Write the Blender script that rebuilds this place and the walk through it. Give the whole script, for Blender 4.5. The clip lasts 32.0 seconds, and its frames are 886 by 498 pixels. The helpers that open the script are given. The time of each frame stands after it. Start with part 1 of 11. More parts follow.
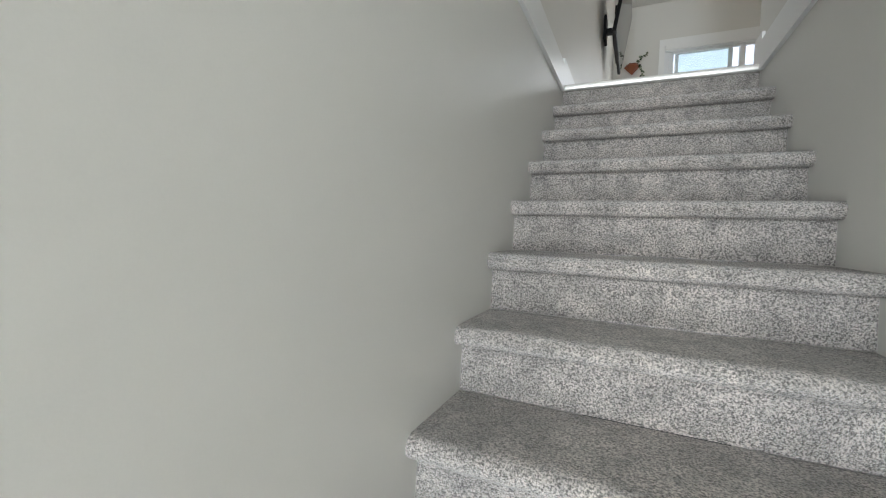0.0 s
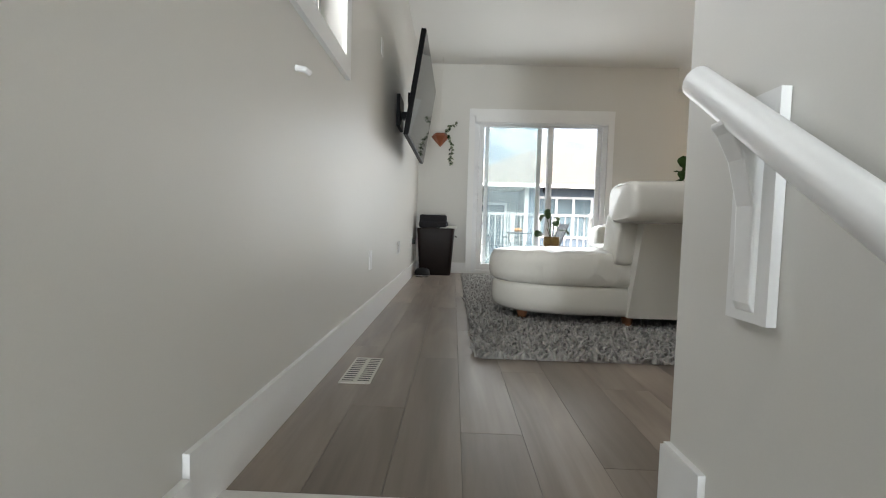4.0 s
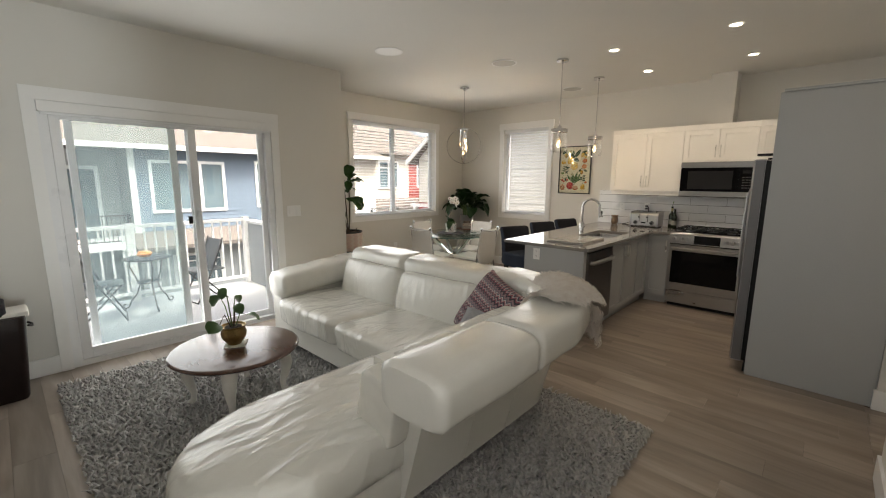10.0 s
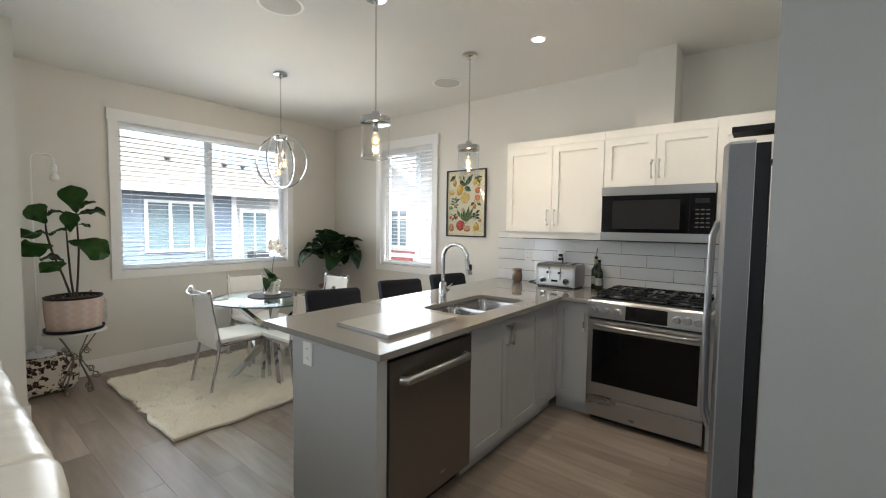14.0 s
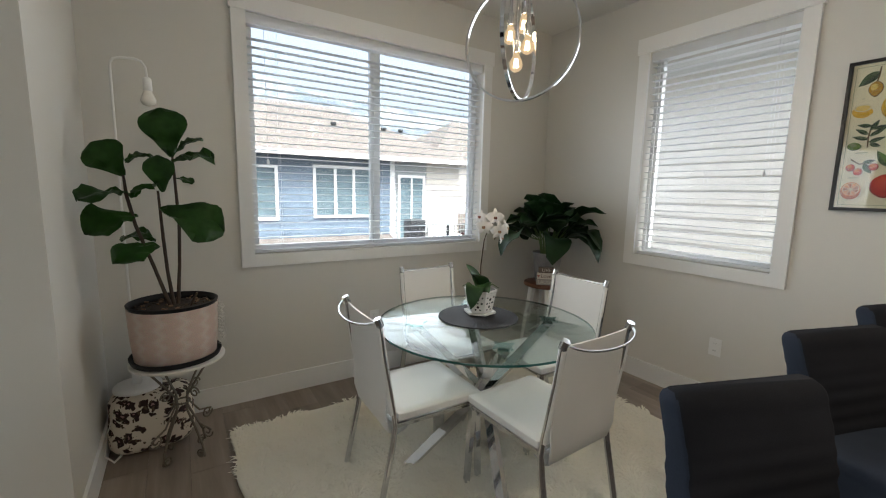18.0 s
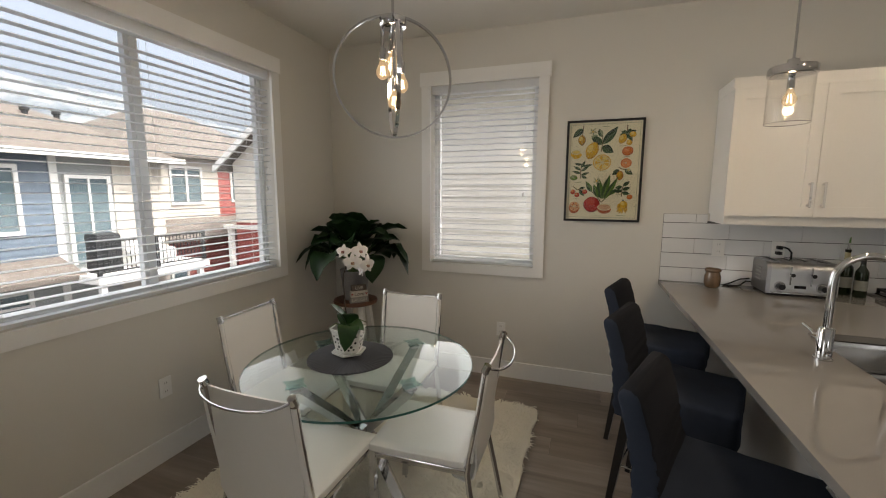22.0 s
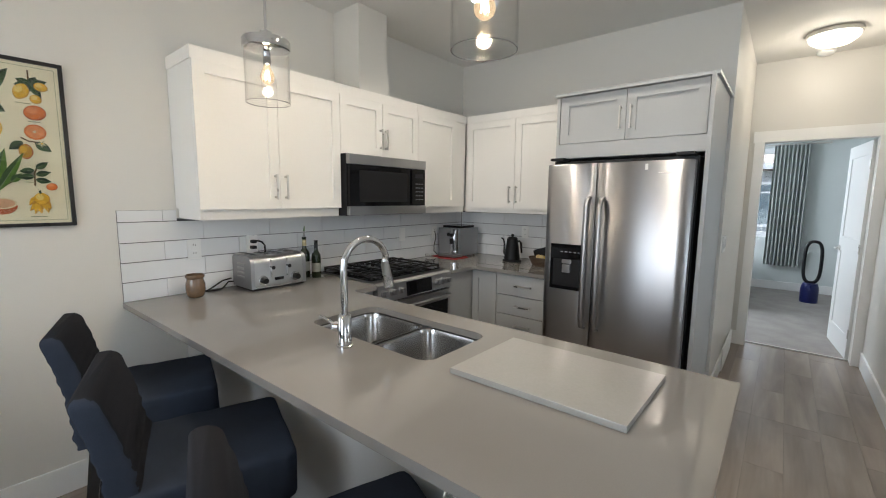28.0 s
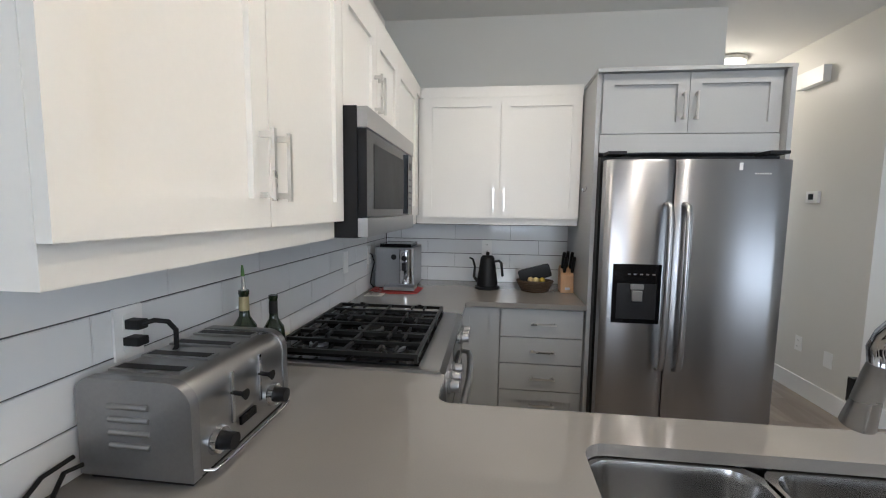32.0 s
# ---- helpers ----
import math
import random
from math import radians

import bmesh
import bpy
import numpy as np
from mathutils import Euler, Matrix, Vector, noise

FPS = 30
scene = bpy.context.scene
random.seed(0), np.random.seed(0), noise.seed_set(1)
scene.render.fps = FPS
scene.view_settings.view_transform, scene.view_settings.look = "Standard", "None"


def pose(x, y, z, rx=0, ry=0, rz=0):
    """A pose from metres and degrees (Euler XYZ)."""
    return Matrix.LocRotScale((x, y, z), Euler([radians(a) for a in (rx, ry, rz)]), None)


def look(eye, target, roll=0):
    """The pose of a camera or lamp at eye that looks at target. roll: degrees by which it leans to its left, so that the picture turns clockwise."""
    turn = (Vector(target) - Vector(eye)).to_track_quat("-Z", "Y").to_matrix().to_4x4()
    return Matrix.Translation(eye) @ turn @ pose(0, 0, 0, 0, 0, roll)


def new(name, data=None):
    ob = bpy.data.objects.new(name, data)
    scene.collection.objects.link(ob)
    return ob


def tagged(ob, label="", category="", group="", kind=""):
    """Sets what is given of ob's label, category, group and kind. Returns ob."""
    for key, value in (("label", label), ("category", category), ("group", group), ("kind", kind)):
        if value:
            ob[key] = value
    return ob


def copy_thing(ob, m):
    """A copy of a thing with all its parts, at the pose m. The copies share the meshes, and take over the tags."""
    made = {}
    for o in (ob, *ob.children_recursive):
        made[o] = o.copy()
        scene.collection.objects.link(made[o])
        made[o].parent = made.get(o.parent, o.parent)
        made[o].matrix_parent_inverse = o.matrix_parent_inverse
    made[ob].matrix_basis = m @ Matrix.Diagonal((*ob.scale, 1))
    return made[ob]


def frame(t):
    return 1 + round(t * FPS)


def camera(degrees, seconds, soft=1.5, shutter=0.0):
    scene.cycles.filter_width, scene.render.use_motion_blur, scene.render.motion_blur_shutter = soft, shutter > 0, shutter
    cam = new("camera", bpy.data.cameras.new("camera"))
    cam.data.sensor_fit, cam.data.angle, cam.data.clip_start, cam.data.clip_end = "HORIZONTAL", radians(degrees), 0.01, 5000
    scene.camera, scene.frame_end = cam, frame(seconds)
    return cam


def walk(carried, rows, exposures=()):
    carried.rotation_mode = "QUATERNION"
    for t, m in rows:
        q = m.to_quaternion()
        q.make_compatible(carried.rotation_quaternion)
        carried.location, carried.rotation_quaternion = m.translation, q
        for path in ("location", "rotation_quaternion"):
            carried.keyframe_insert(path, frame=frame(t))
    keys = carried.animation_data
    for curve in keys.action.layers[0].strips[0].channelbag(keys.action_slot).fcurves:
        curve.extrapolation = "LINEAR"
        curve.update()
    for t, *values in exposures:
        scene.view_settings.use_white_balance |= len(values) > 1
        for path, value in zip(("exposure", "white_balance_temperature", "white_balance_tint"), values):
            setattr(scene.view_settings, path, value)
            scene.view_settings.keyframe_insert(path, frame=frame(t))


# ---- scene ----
cam = camera(94.1, 32.0, 1.1)
EXPOSURES = [(0.0, 2.72, 6300, 10), (1.0, 2.85, 6300, 10), (3.5, 2.98, 6350, 10), (5.5, 2.5, 6450, 10), (7.0, 2.58, 6500, 10), (9.0, 2.68, 6700, 10),
             (11.0, 2.55, 6850, 11), (12.0, 2.6, 6800, 10), (13.0, 3.0, 6300, 9), (14.0, 3.1, 5950, 7), (15.5, 3.05, 5600, 6), (18.0, 2.60, 6000, 7), (20.0, 2.4, 6400, 10),
             (22.5, 2.22, 6650, 11), (24.0, 2.65, 6500, 10), (25.0, 2.82, 5850, 8), (26.5, 3.0, 5800, 7), (29.0, 3.1, 5700, 8), (32.0, 3.1, 5500, 9)]
PATH = [
    (0, (0.426, -0.165, -0.898), (-0.403, 1.653, -0.988), 2.0),
    (0.5, (0.447, 0.031, -0.733), (-0.12, 1.947, -0.822), 1.5),
    (1, (0.448, 0.261, -0.575), (0.07, 2.223, -0.673), 1.6),
    (1.5, (0.462, 0.475, -0.389), (0.208, 2.457, -0.492), 1.4),
    (2, (0.493, 0.702, -0.203), (0.31, 2.69, -0.309), 1.4),
    (2.5, (0.475, 0.92, -0.001), (0.341, 2.912, -0.108), 1.6),
    (3, (0.487, 1.132, 0.176), (0.39, 3.127, 0.071), 1.9),
    (3.5, (0.485, 1.374, 0.362), (0.416, 3.37, 0.262), 1.8),
    (5.5, (0.617, 2.240, 1.190), (0.754, 4.234, 1.112), 1.2),
    (6, (0.626, 2.308, 1.238), (0.93, 4.284, 1.182), 0.9),
    (6.5, (0.604, 2.519, 1.266), (1.151, 4.442, 1.212), 0.6),
    (7, (0.657, 2.644, 1.327), (1.438, 4.484, 1.248), 0.4),
    (7.5, (0.641, 2.784, 1.392), (1.644, 4.51, 1.268), 0.3),
    (8, (0.591, 2.854, 1.476), (1.768, 4.462, 1.299), 0.3),
    (8.5, (0.5, 2.838, 1.52), (1.8, 4.341, 1.293), 0.3),
    (9, (0.426, 2.833, 1.547), (1.803, 4.257, 1.274), 0.3),
    (9.5, (0.4, 2.863, 1.548), (1.821, 4.237, 1.24), 0.3),
    (10, (0.467, 2.885, 1.547), (1.916, 4.223, 1.213), 0.3),
    (10.5, (0.698, 2.907, 1.522), (2.187, 4.197, 1.18), 0.4),
    (11, (0.989, 2.906, 1.536), (2.525, 4.141, 1.195), 0.3),
    (11.5, (1.327, 2.899, 1.532), (2.914, 4.073, 1.207), 0.4),
    (12, (1.682, 2.896, 1.509), (3.315, 4.015, 1.22), 0.5),
    (12.5, (2.037, 2.929, 1.5), (3.696, 4.019, 1.258), 0.5),
    (13, (2.365, 3.015, 1.485), (4.031, 4.104, 1.292), 0.6),
    (13.5, (2.678, 3.085, 1.459), (4.317, 4.222, 1.307), 0.6),
    (14, (2.986, 3.215, 1.448), (4.554, 4.452, 1.336), 0.8),
    (14.5, (3.204, 3.422, 1.416), (4.656, 4.794, 1.33), 1.0),
    (15, (3.376, 3.641, 1.393), (4.67, 5.165, 1.33), 1.2),
    (15.5, (3.507, 3.895, 1.397), (4.641, 5.541, 1.331), 1.4),
    (17.5, (3.757, 5.074, 1.353), (4.746, 6.799, 1.138), 1.6),
    (18, (3.808, 5.351, 1.383), (4.873, 7.021, 1.108), 1.2),
    (18.5, (3.87, 5.582, 1.366), (5.067, 7.154, 1.055), 1.0),
    (19, (3.954, 5.73, 1.385), (5.29, 7.178, 1.037), 0.8),
    (19.5, (3.881, 5.83, 1.411), (5.364, 7.119, 1.038), 0.6),
    (20, (3.717, 5.941, 1.449), (5.331, 7.061, 1.073), 0.6),
    (20.5, (3.559, 5.987, 1.498), (5.278, 6.941, 1.126), 0.5),
    (21, (3.463, 5.961, 1.519), (5.25, 6.789, 1.172), 0.5),
    (21.5, (3.416, 5.95, 1.552), (5.252, 6.675, 1.232), 0.2),
    (22, (3.422, 5.927, 1.542), (5.29, 6.586, 1.269), 0.2),
    (22.5, (3.465, 5.945, 1.512), (5.369, 6.509, 1.276), 0.3),
    (23, (3.636, 5.95, 1.442), (5.584, 6.362, 1.248), 0.3),
    (23.5, (3.851, 5.942, 1.5), (5.829, 6.129, 1.267), 0.0),
    (24, (3.904, 5.965, 1.531), (5.882, 5.84, 1.262), -0.0),
    (24.5, (3.836, 6.198, 1.478), (5.739, 5.632, 1.235), -0.2),
    (25, (3.744, 6.152, 1.482), (5.559, 5.351, 1.229), 0.0),
    (25.5, (3.65, 6.223, 1.489), (5.315, 5.146, 1.227), 0.1),
    (26, (3.62, 6.248, 1.499), (5.143, 4.981, 1.23), 0.2),
    (26.5, (3.634, 6.253, 1.502), (5.048, 4.865, 1.228), 0.4),
    (28.5, (4.332, 5.889, 1.477), (5.568, 4.335, 1.246), 0.6),
    (29, (4.607, 5.813, 1.479), (5.807, 4.229, 1.263), 0.7),
    (29.5, (4.858, 5.703, 1.499), (6.001, 4.077, 1.276), 0.8),
    (30, (5.119, 5.639, 1.471), (6.212, 3.975, 1.271), 0.7),
    (30.5, (5.418, 5.66, 1.472), (6.431, 3.946, 1.273), 0.6),
    (31, (5.662, 5.613, 1.461), (6.52, 3.817, 1.266), 0.8),
    (31.5, (5.828, 5.535, 1.472), (6.436, 3.638, 1.279), 0.6),
    (32, (5.917, 5.536, 1.449), (6.153, 3.559, 1.255), 0.7),
]
walk(cam, [(t, look(eye, target, roll)) for t, eye, target, roll in PATH], EXPOSURES)

SKY, SUN, DOWN_W, BULB_W, HALL_W = 0.120, 1.05, 3.3, 0.60, 1.5
DOWNLIGHTS = [(4.705, 3.587), (4.73, 4.57), (5.78, 4.575), (5.78, 3.59)]
PENDANTS = [(4.695, 5.09), (5.71, 5.12)]
CHANDELIER = (5.035, 6.715)
ENTRY_W = 42.0
BED_W = 8.0
DINING_W, TALL_W, PATIO_W, STAIR_W = 3.4, 1.9, 4.0, 1.15

# ---- world and light ----
world = bpy.data.worlds.new("sky")
scene.world = world
world.use_nodes = True
_nt = world.node_tree
_sky = _nt.nodes.new("ShaderNodeTexSky")
_sky.sky_type = "NISHITA"
_sky.sun_disc = False
_sky.sun_elevation = radians(62)
_sky.sun_rotation = radians(188)
_sky.air_density, _sky.dust_density, _sky.ozone_density = 0.7, 10.0, 0.6
_bg = _nt.nodes["Background"]
_bg.inputs["Strength"].default_value = SKY
_haze = _nt.nodes.new("ShaderNodeHueSaturation")
_haze.inputs["Saturation"].default_value = 0.55
_nt.links.new(_sky.outputs[0], _haze.inputs["Color"])
_nt.links.new(_haze.outputs[0], _bg.inputs["Color"])

_sun = bpy.data.lights.new("sun", "SUN")
_sun.energy, _sun.angle, _sun.color = SUN, radians(12), (1.0, 0.95, 0.87)
sun = new("sun", _sun)
sun.matrix_world = look((0, 0, 0), (-0.065, 0.465, -0.883))


def lamp_point(name, at, watts, radius, color):
    data = bpy.data.lights.new(name, "POINT")
    data.energy, data.shadow_soft_size, data.color = watts, radius, color
    ob = new(name, data)
    ob.location = at
    return ob


def lamp_spot(name, at, watts, radius, color, angle=130):
    data = bpy.data.lights.new(name, "SPOT")
    data.energy, data.shadow_soft_size, data.color = watts, radius, color
    data.spot_size, data.spot_blend = radians(angle), 0.6
    ob = new(name, data)
    ob.location = at
    return ob


WARM = (1.0, 0.82, 0.61)
for _p in DOWNLIGHTS:
    lamp_spot("downlight_lamp", (_p[0], _p[1], 2.775), DOWN_W, 0.05, WARM)
for _p in PENDANTS:
    lamp_point("pendant_lamp", (_p[0], _p[1], 1.93), BULB_W, 0.02, (1.0, 0.72, 0.42))
for _d in ((-0.022, 0.038, 2.005), (0.035, 0.02, 2.055), (0.0135, -0.03, 1.955), (-0.035, -0.02, 1.88)):
    lamp_point("chandelier_lamp", (CHANDELIER[0] + _d[0], CHANDELIER[1] + _d[1], _d[2]), BULB_W * 0.7, 0.02, (1.0, 0.72, 0.42))
lamp_point("hall_lamp", (3.9, 1.45, 2.66), HALL_W, 0.12, WARM)


def lamp_window(name, at, target, w, h, watts, color=(0.98, 0.99, 0.985), spread=180):
    """The sky's light through a glazed opening."""
    data = bpy.data.lights.new(name, "AREA")
    data.shape, data.size, data.size_y, data.energy, data.color = "RECTANGLE", w, h, watts, color
    data.spread = radians(spread)
    ob = new(name, data)
    ob.matrix_world = look(at, target)
    return ob


lamp_window("entry_window_light", (0.49, -4.19, -0.75), (0.49, 3.0, -0.6), 0.84, 3.7, ENTRY_W, (0.90, 0.97, 1.0))
lamp_window("dining_window_light", (5.08, 8.165, 1.69), (5.08, 3.0, 1.2), 1.72, 1.38, DINING_W * 0.55, spread=115)
lamp_window("dining_blind_light", (5.08, 8.25, 1.69), (5.08, 3.0, 1.2), 1.72, 1.38, DINING_W * 0.35)
lamp_window("tall_window_light", (6.716, 6.764, 1.67), (2.0, 6.6, 1.4), 0.84, 1.38, TALL_W * 0.45, spread=115)
lamp_window("tall_blind_light", (6.803, 6.764, 1.67), (2.0, 6.6, 1.4), 0.84, 1.38, TALL_W * 0.14)
lamp_window("patio_door_light", (1.64, 7.255, 1.08), (1.64, 2.0, 0.6), 1.62, 1.95, PATIO_W)
lamp_window("stair_window_light", (0.004, 3.0, 1.87), (4.0, 3.2, 0.8), 0.80, 1.02, STAIR_W, spread=140)
# fill lamp that brightens the bedroom from a side opening added out of view
lamp_window("bedroom_fill_light", (6.19, -1.2, 1.6), (3.0, -1.2, 1.2), 1.55, 1.35, BED_W)

# ---- materials ----
def material(name, color, rough=0.5, metal=0.0, var=0.08, scale=6.0, bump=0.05, bscale=120.0, dist=0.002,
             coat=0.0, spec=0.5, rvar=0.1, island=0.0, stretch=(1, 1, 1), emit=0.0, emit_color=None, second=None, sharp=False):
    """A surface with broad and fine variation of colour, uneven gloss and fine relief, at real size."""
    m = bpy.data.materials.new(name)
    m.use_nodes = True
    nt = m.node_tree
    n, l = nt.nodes, nt.links
    b = n["Principled BSDF"]
    b.inputs["Metallic"].default_value = metal
    b.inputs["Coat Weight"].default_value = coat
    b.inputs["Coat Roughness"].default_value = 0.12
    b.inputs["Specular IOR Level"].default_value = spec
    tc = n.new("ShaderNodeTexCoord")
    mp = n.new("ShaderNodeMapping")
    mp.inputs["Scale"].default_value = stretch
    l.new(tc.outputs["Object"], mp.inputs["Vector"])
    big = n.new("ShaderNodeTexNoise")
    big.inputs["Scale"].default_value, big.inputs["Detail"].default_value = scale, 6
    fine = n.new("ShaderNodeTexNoise")
    fine.inputs["Scale"].default_value, fine.inputs["Detail"].default_value = bscale, 4
    for t in (big, fine):
        l.new(mp.outputs[0], t.inputs["Vector"])
    mixv = n.new("ShaderNodeMath")
    mixv.operation = "MULTIPLY_ADD"
    l.new(fine.outputs["Fac"], mixv.inputs[0])
    mixv.inputs[1].default_value = 0.45
    half = n.new("ShaderNodeMath")
    half.operation = "MULTIPLY"
    half.inputs[1].default_value = 0.55
    l.new(big.outputs["Fac"], half.inputs[0])
    l.new(half.outputs[0], mixv.inputs[2])
    ramp = n.new("ShaderNodeValToRGB")
    lo, hi = (0.42, 0.58) if sharp else (0.25, 0.75)
    ramp.color_ramp.elements[0].position, ramp.color_ramp.elements[1].position = lo, hi
    c2 = second or tuple(c * (1 - 2 * var) for c in color)
    ramp.color_ramp.elements[0].color = (*c2, 1)
    ramp.color_ramp.elements[1].color = (*(color if second else tuple(min(1, c * (1 + var)) for c in color)), 1)
    l.new(mixv.outputs[0], ramp.inputs[0])
    out = ramp.outputs[0]
    if island:
        info = n.new("ShaderNodeObjectInfo")
        hsv = n.new("ShaderNodeHueSaturation")
        mr = n.new("ShaderNodeMapRange")
        mr.inputs["To Min"].default_value, mr.inputs["To Max"].default_value = 1 - island, 1 + island
        l.new(info.outputs["Random"], mr.inputs["Value"])
        l.new(mr.outputs[0], hsv.inputs["Value"])
        l.new(out, hsv.inputs["Color"])
        out = hsv.outputs[0]
    l.new(out, b.inputs["Base Color"])
    rr = n.new("ShaderNodeMapRange")
    rr.inputs["To Min"].default_value, rr.inputs["To Max"].default_value = max(0.02, rough - rvar), min(1, rough + rvar)
    l.new(big.outputs["Fac"], rr.inputs["Value"])
    l.new(rr.outputs[0], b.inputs["Roughness"])
    if bump:
        bn = n.new("ShaderNodeBump")
        bn.inputs["Strength"].default_value, bn.inputs["Distance"].default_value = bump, dist
        l.new(fine.outputs["Fac"], bn.inputs["Height"])
        l.new(bn.outputs[0], b.inputs["Normal"])
    if emit:
        b.inputs["Emission Color"].default_value = (*(emit_color or color), 1)
        b.inputs["Emission Strength"].default_value = emit
    return m


def glass_material(name, tint=(1, 1, 1), rough=0.0, gloss=0.08):
    """Thin clear glazing: see-through with a Fresnel reflection."""
    m = bpy.data.materials.new(name)
    m.use_nodes = True
    n, l = m.node_tree.nodes, m.node_tree.links
    n.remove(n["Principled BSDF"])
    tr = n.new("ShaderNodeBsdfTransparent")
    tr.inputs[0].default_value = (*tint, 1)
    gl = n.new("ShaderNodeBsdfGlossy")
    gl.inputs["Roughness"].default_value = rough
    lw = n.new("ShaderNodeLayerWeight")
    lw.inputs["Blend"].default_value = 0.5
    pw = n.new("ShaderNodeMath")
    pw.operation = "POWER"
    l.new(lw.outputs["Facing"], pw.inputs[0])
    pw.inputs[1].default_value = 5.0
    fr = n.new("ShaderNodeMapRange")
    fr.inputs["To Min"].default_value, fr.inputs["To Max"].default_value = gloss * 0.5, 0.9
    l.new(pw.outputs[0], fr.inputs["Value"])
    mx = n.new("ShaderNodeMixShader")
    l.new(fr.outputs[0], mx.inputs[0])
    l.new(tr.outputs[0], mx.inputs[1])
    l.new(gl.outputs[0], mx.inputs[2])
    l.new(mx.outputs[0], n["Material Output"].inputs["Surface"])
    return m


PAINT = material("wall_paint", (0.68, 0.665, 0.625), 0.43, var=0.015, scale=1.5, bump=0.12, bscale=260, dist=0.0008, spec=0.45)
PAINT_BED = material("bedroom_paint", (0.60, 0.64, 0.63), 0.6, var=0.02, scale=1.5, bump=0.1, bscale=260, dist=0.0008)
CEIL = material("ceiling_paint", (0.74, 0.73, 0.70), 0.75, var=0.02, scale=2, bump=0.25, bscale=180, dist=0.001)
TRIM = material("white_trim_paint", (0.83, 0.83, 0.82), 0.32, var=0.015, scale=3, bump=0.04, bscale=90, dist=0.0006, spec=0.5)


def pile_carpet():
    """Cut-pile carpet: taupe and pale yarn tufts, brushed in patches and paler along the middle."""
    m = material("grey_carpet", (0.57, 0.512, 0.468), 1.0, scale=190, bump=1.0, bscale=300, dist=0.012, second=(0.105, 0.091, 0.081), spec=0.05, sharp=True)
    n, l = m.node_tree.nodes, m.node_tree.links
    b = n["Principled BSDF"]
    b.inputs["Sheen Weight"].default_value, b.inputs["Sheen Roughness"].default_value = 0.5, 0.5
    tc, nz, mr, hsv = n.new("ShaderNodeTexCoord"), n.new("ShaderNodeTexNoise"), n.new("ShaderNodeMapRange"), n.new("ShaderNodeHueSaturation")
    nz.inputs["Scale"].default_value, nz.inputs["Detail"].default_value, nz.inputs["Distortion"].default_value = 13.0, 3.0, 0.6
    mr.inputs["From Min"].default_value, mr.inputs["From Max"].default_value = 0.35, 0.65
    mr.inputs["To Min"].default_value, mr.inputs["To Max"].default_value = 0.76, 1.18
    src = b.inputs["Base Color"].links[0].from_socket
    l.new(tc.outputs["Object"], nz.inputs["Vector"])
    l.new(nz.outputs["Fac"], mr.inputs["Value"])
    # value rises near x = 0 and falls a little towards both sides
    sx, ab, mid_gain, mul = n.new("ShaderNodeSeparateXYZ"), n.new("ShaderNodeMath"), n.new("ShaderNodeMapRange"), n.new("ShaderNodeMath")
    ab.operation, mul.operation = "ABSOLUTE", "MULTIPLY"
    mid_gain.inputs["From Min"].default_value, mid_gain.inputs["From Max"].default_value = 0.10, 0.32
    mid_gain.inputs["To Min"].default_value, mid_gain.inputs["To Max"].default_value = 1.22, 0.95
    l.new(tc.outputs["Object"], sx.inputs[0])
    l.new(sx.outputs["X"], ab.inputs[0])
    l.new(ab.outputs[0], mid_gain.inputs["Value"])
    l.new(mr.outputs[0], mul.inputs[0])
    l.new(mid_gain.outputs[0], mul.inputs[1])
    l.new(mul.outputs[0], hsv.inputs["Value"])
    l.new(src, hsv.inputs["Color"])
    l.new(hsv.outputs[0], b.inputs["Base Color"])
    return m


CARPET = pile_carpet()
BED_CARPET = material("bedroom_carpet", (0.46, 0.43, 0.40), 1.0, scale=5, bump=0.8, bscale=300, dist=0.008, second=(0.28, 0.26, 0.25), spec=0.1)
NOSING = material("aluminium_nosing", (0.78, 0.76, 0.73), 0.42, metal=0.35, var=0.05, scale=10, bump=0.05, stretch=(1, 12, 12))
UPPER = material("cream_white_cabinet_paint", (0.82, 0.80, 0.76), 0.36, var=0.015, scale=2, bump=0.03, bscale=100, dist=0.0005)
LOWER = material("light_grey_cabinet_paint", (0.41, 0.42, 0.425), 0.4, var=0.02, scale=2, bump=0.03, bscale=100, dist=0.0005)
STEEL = material("brushed_steel", (0.37, 0.37, 0.38), 0.30, metal=1.0, var=0.03, scale=2, bump=0.03, bscale=4, dist=0.004, stretch=(3.0, 3.0, 0.10), rvar=0.03)


def brushed(m, amount, turn):
    """Stretches a metal's reflections along the grain of its brushing."""
    n, l = m.node_tree.nodes, m.node_tree.links
    tg = n.new("ShaderNodeTangent")
    tg.direction_type, tg.axis = "RADIAL", "Z"
    b = n["Principled BSDF"]
    b.inputs["Anisotropic"].default_value = amount
    b.inputs["Anisotropic Rotation"].default_value = turn
    l.new(tg.outputs[0], b.inputs["Tangent"])


brushed(STEEL, 0.85, 0.25)
STEEL_H = material("brushed_steel_level", (0.42, 0.415, 0.41), 0.28, metal=1.0, var=0.012, scale=2, bump=0.0, bscale=40, stretch=(1, 1, 3), rvar=0.02)
DISHWASHER = material("dark_brushed_steel", (0.22, 0.21, 0.20), 0.32, metal=1.0, var=0.02, scale=2, bump=0.0, bscale=30, rvar=0.03)
SINK_STEEL = material("brushed_steel", (0.44, 0.435, 0.43), 0.22, metal=1.0, var=0.03, scale=2, bump=0.12, bscale=5, dist=0.004, stretch=(3.0, 3.0, 0.12), rvar=0.05)
CHROME = material("chrome", (0.62, 0.62, 0.63), 0.06, metal=1.0, var=0.02, bump=0, rvar=0.03)
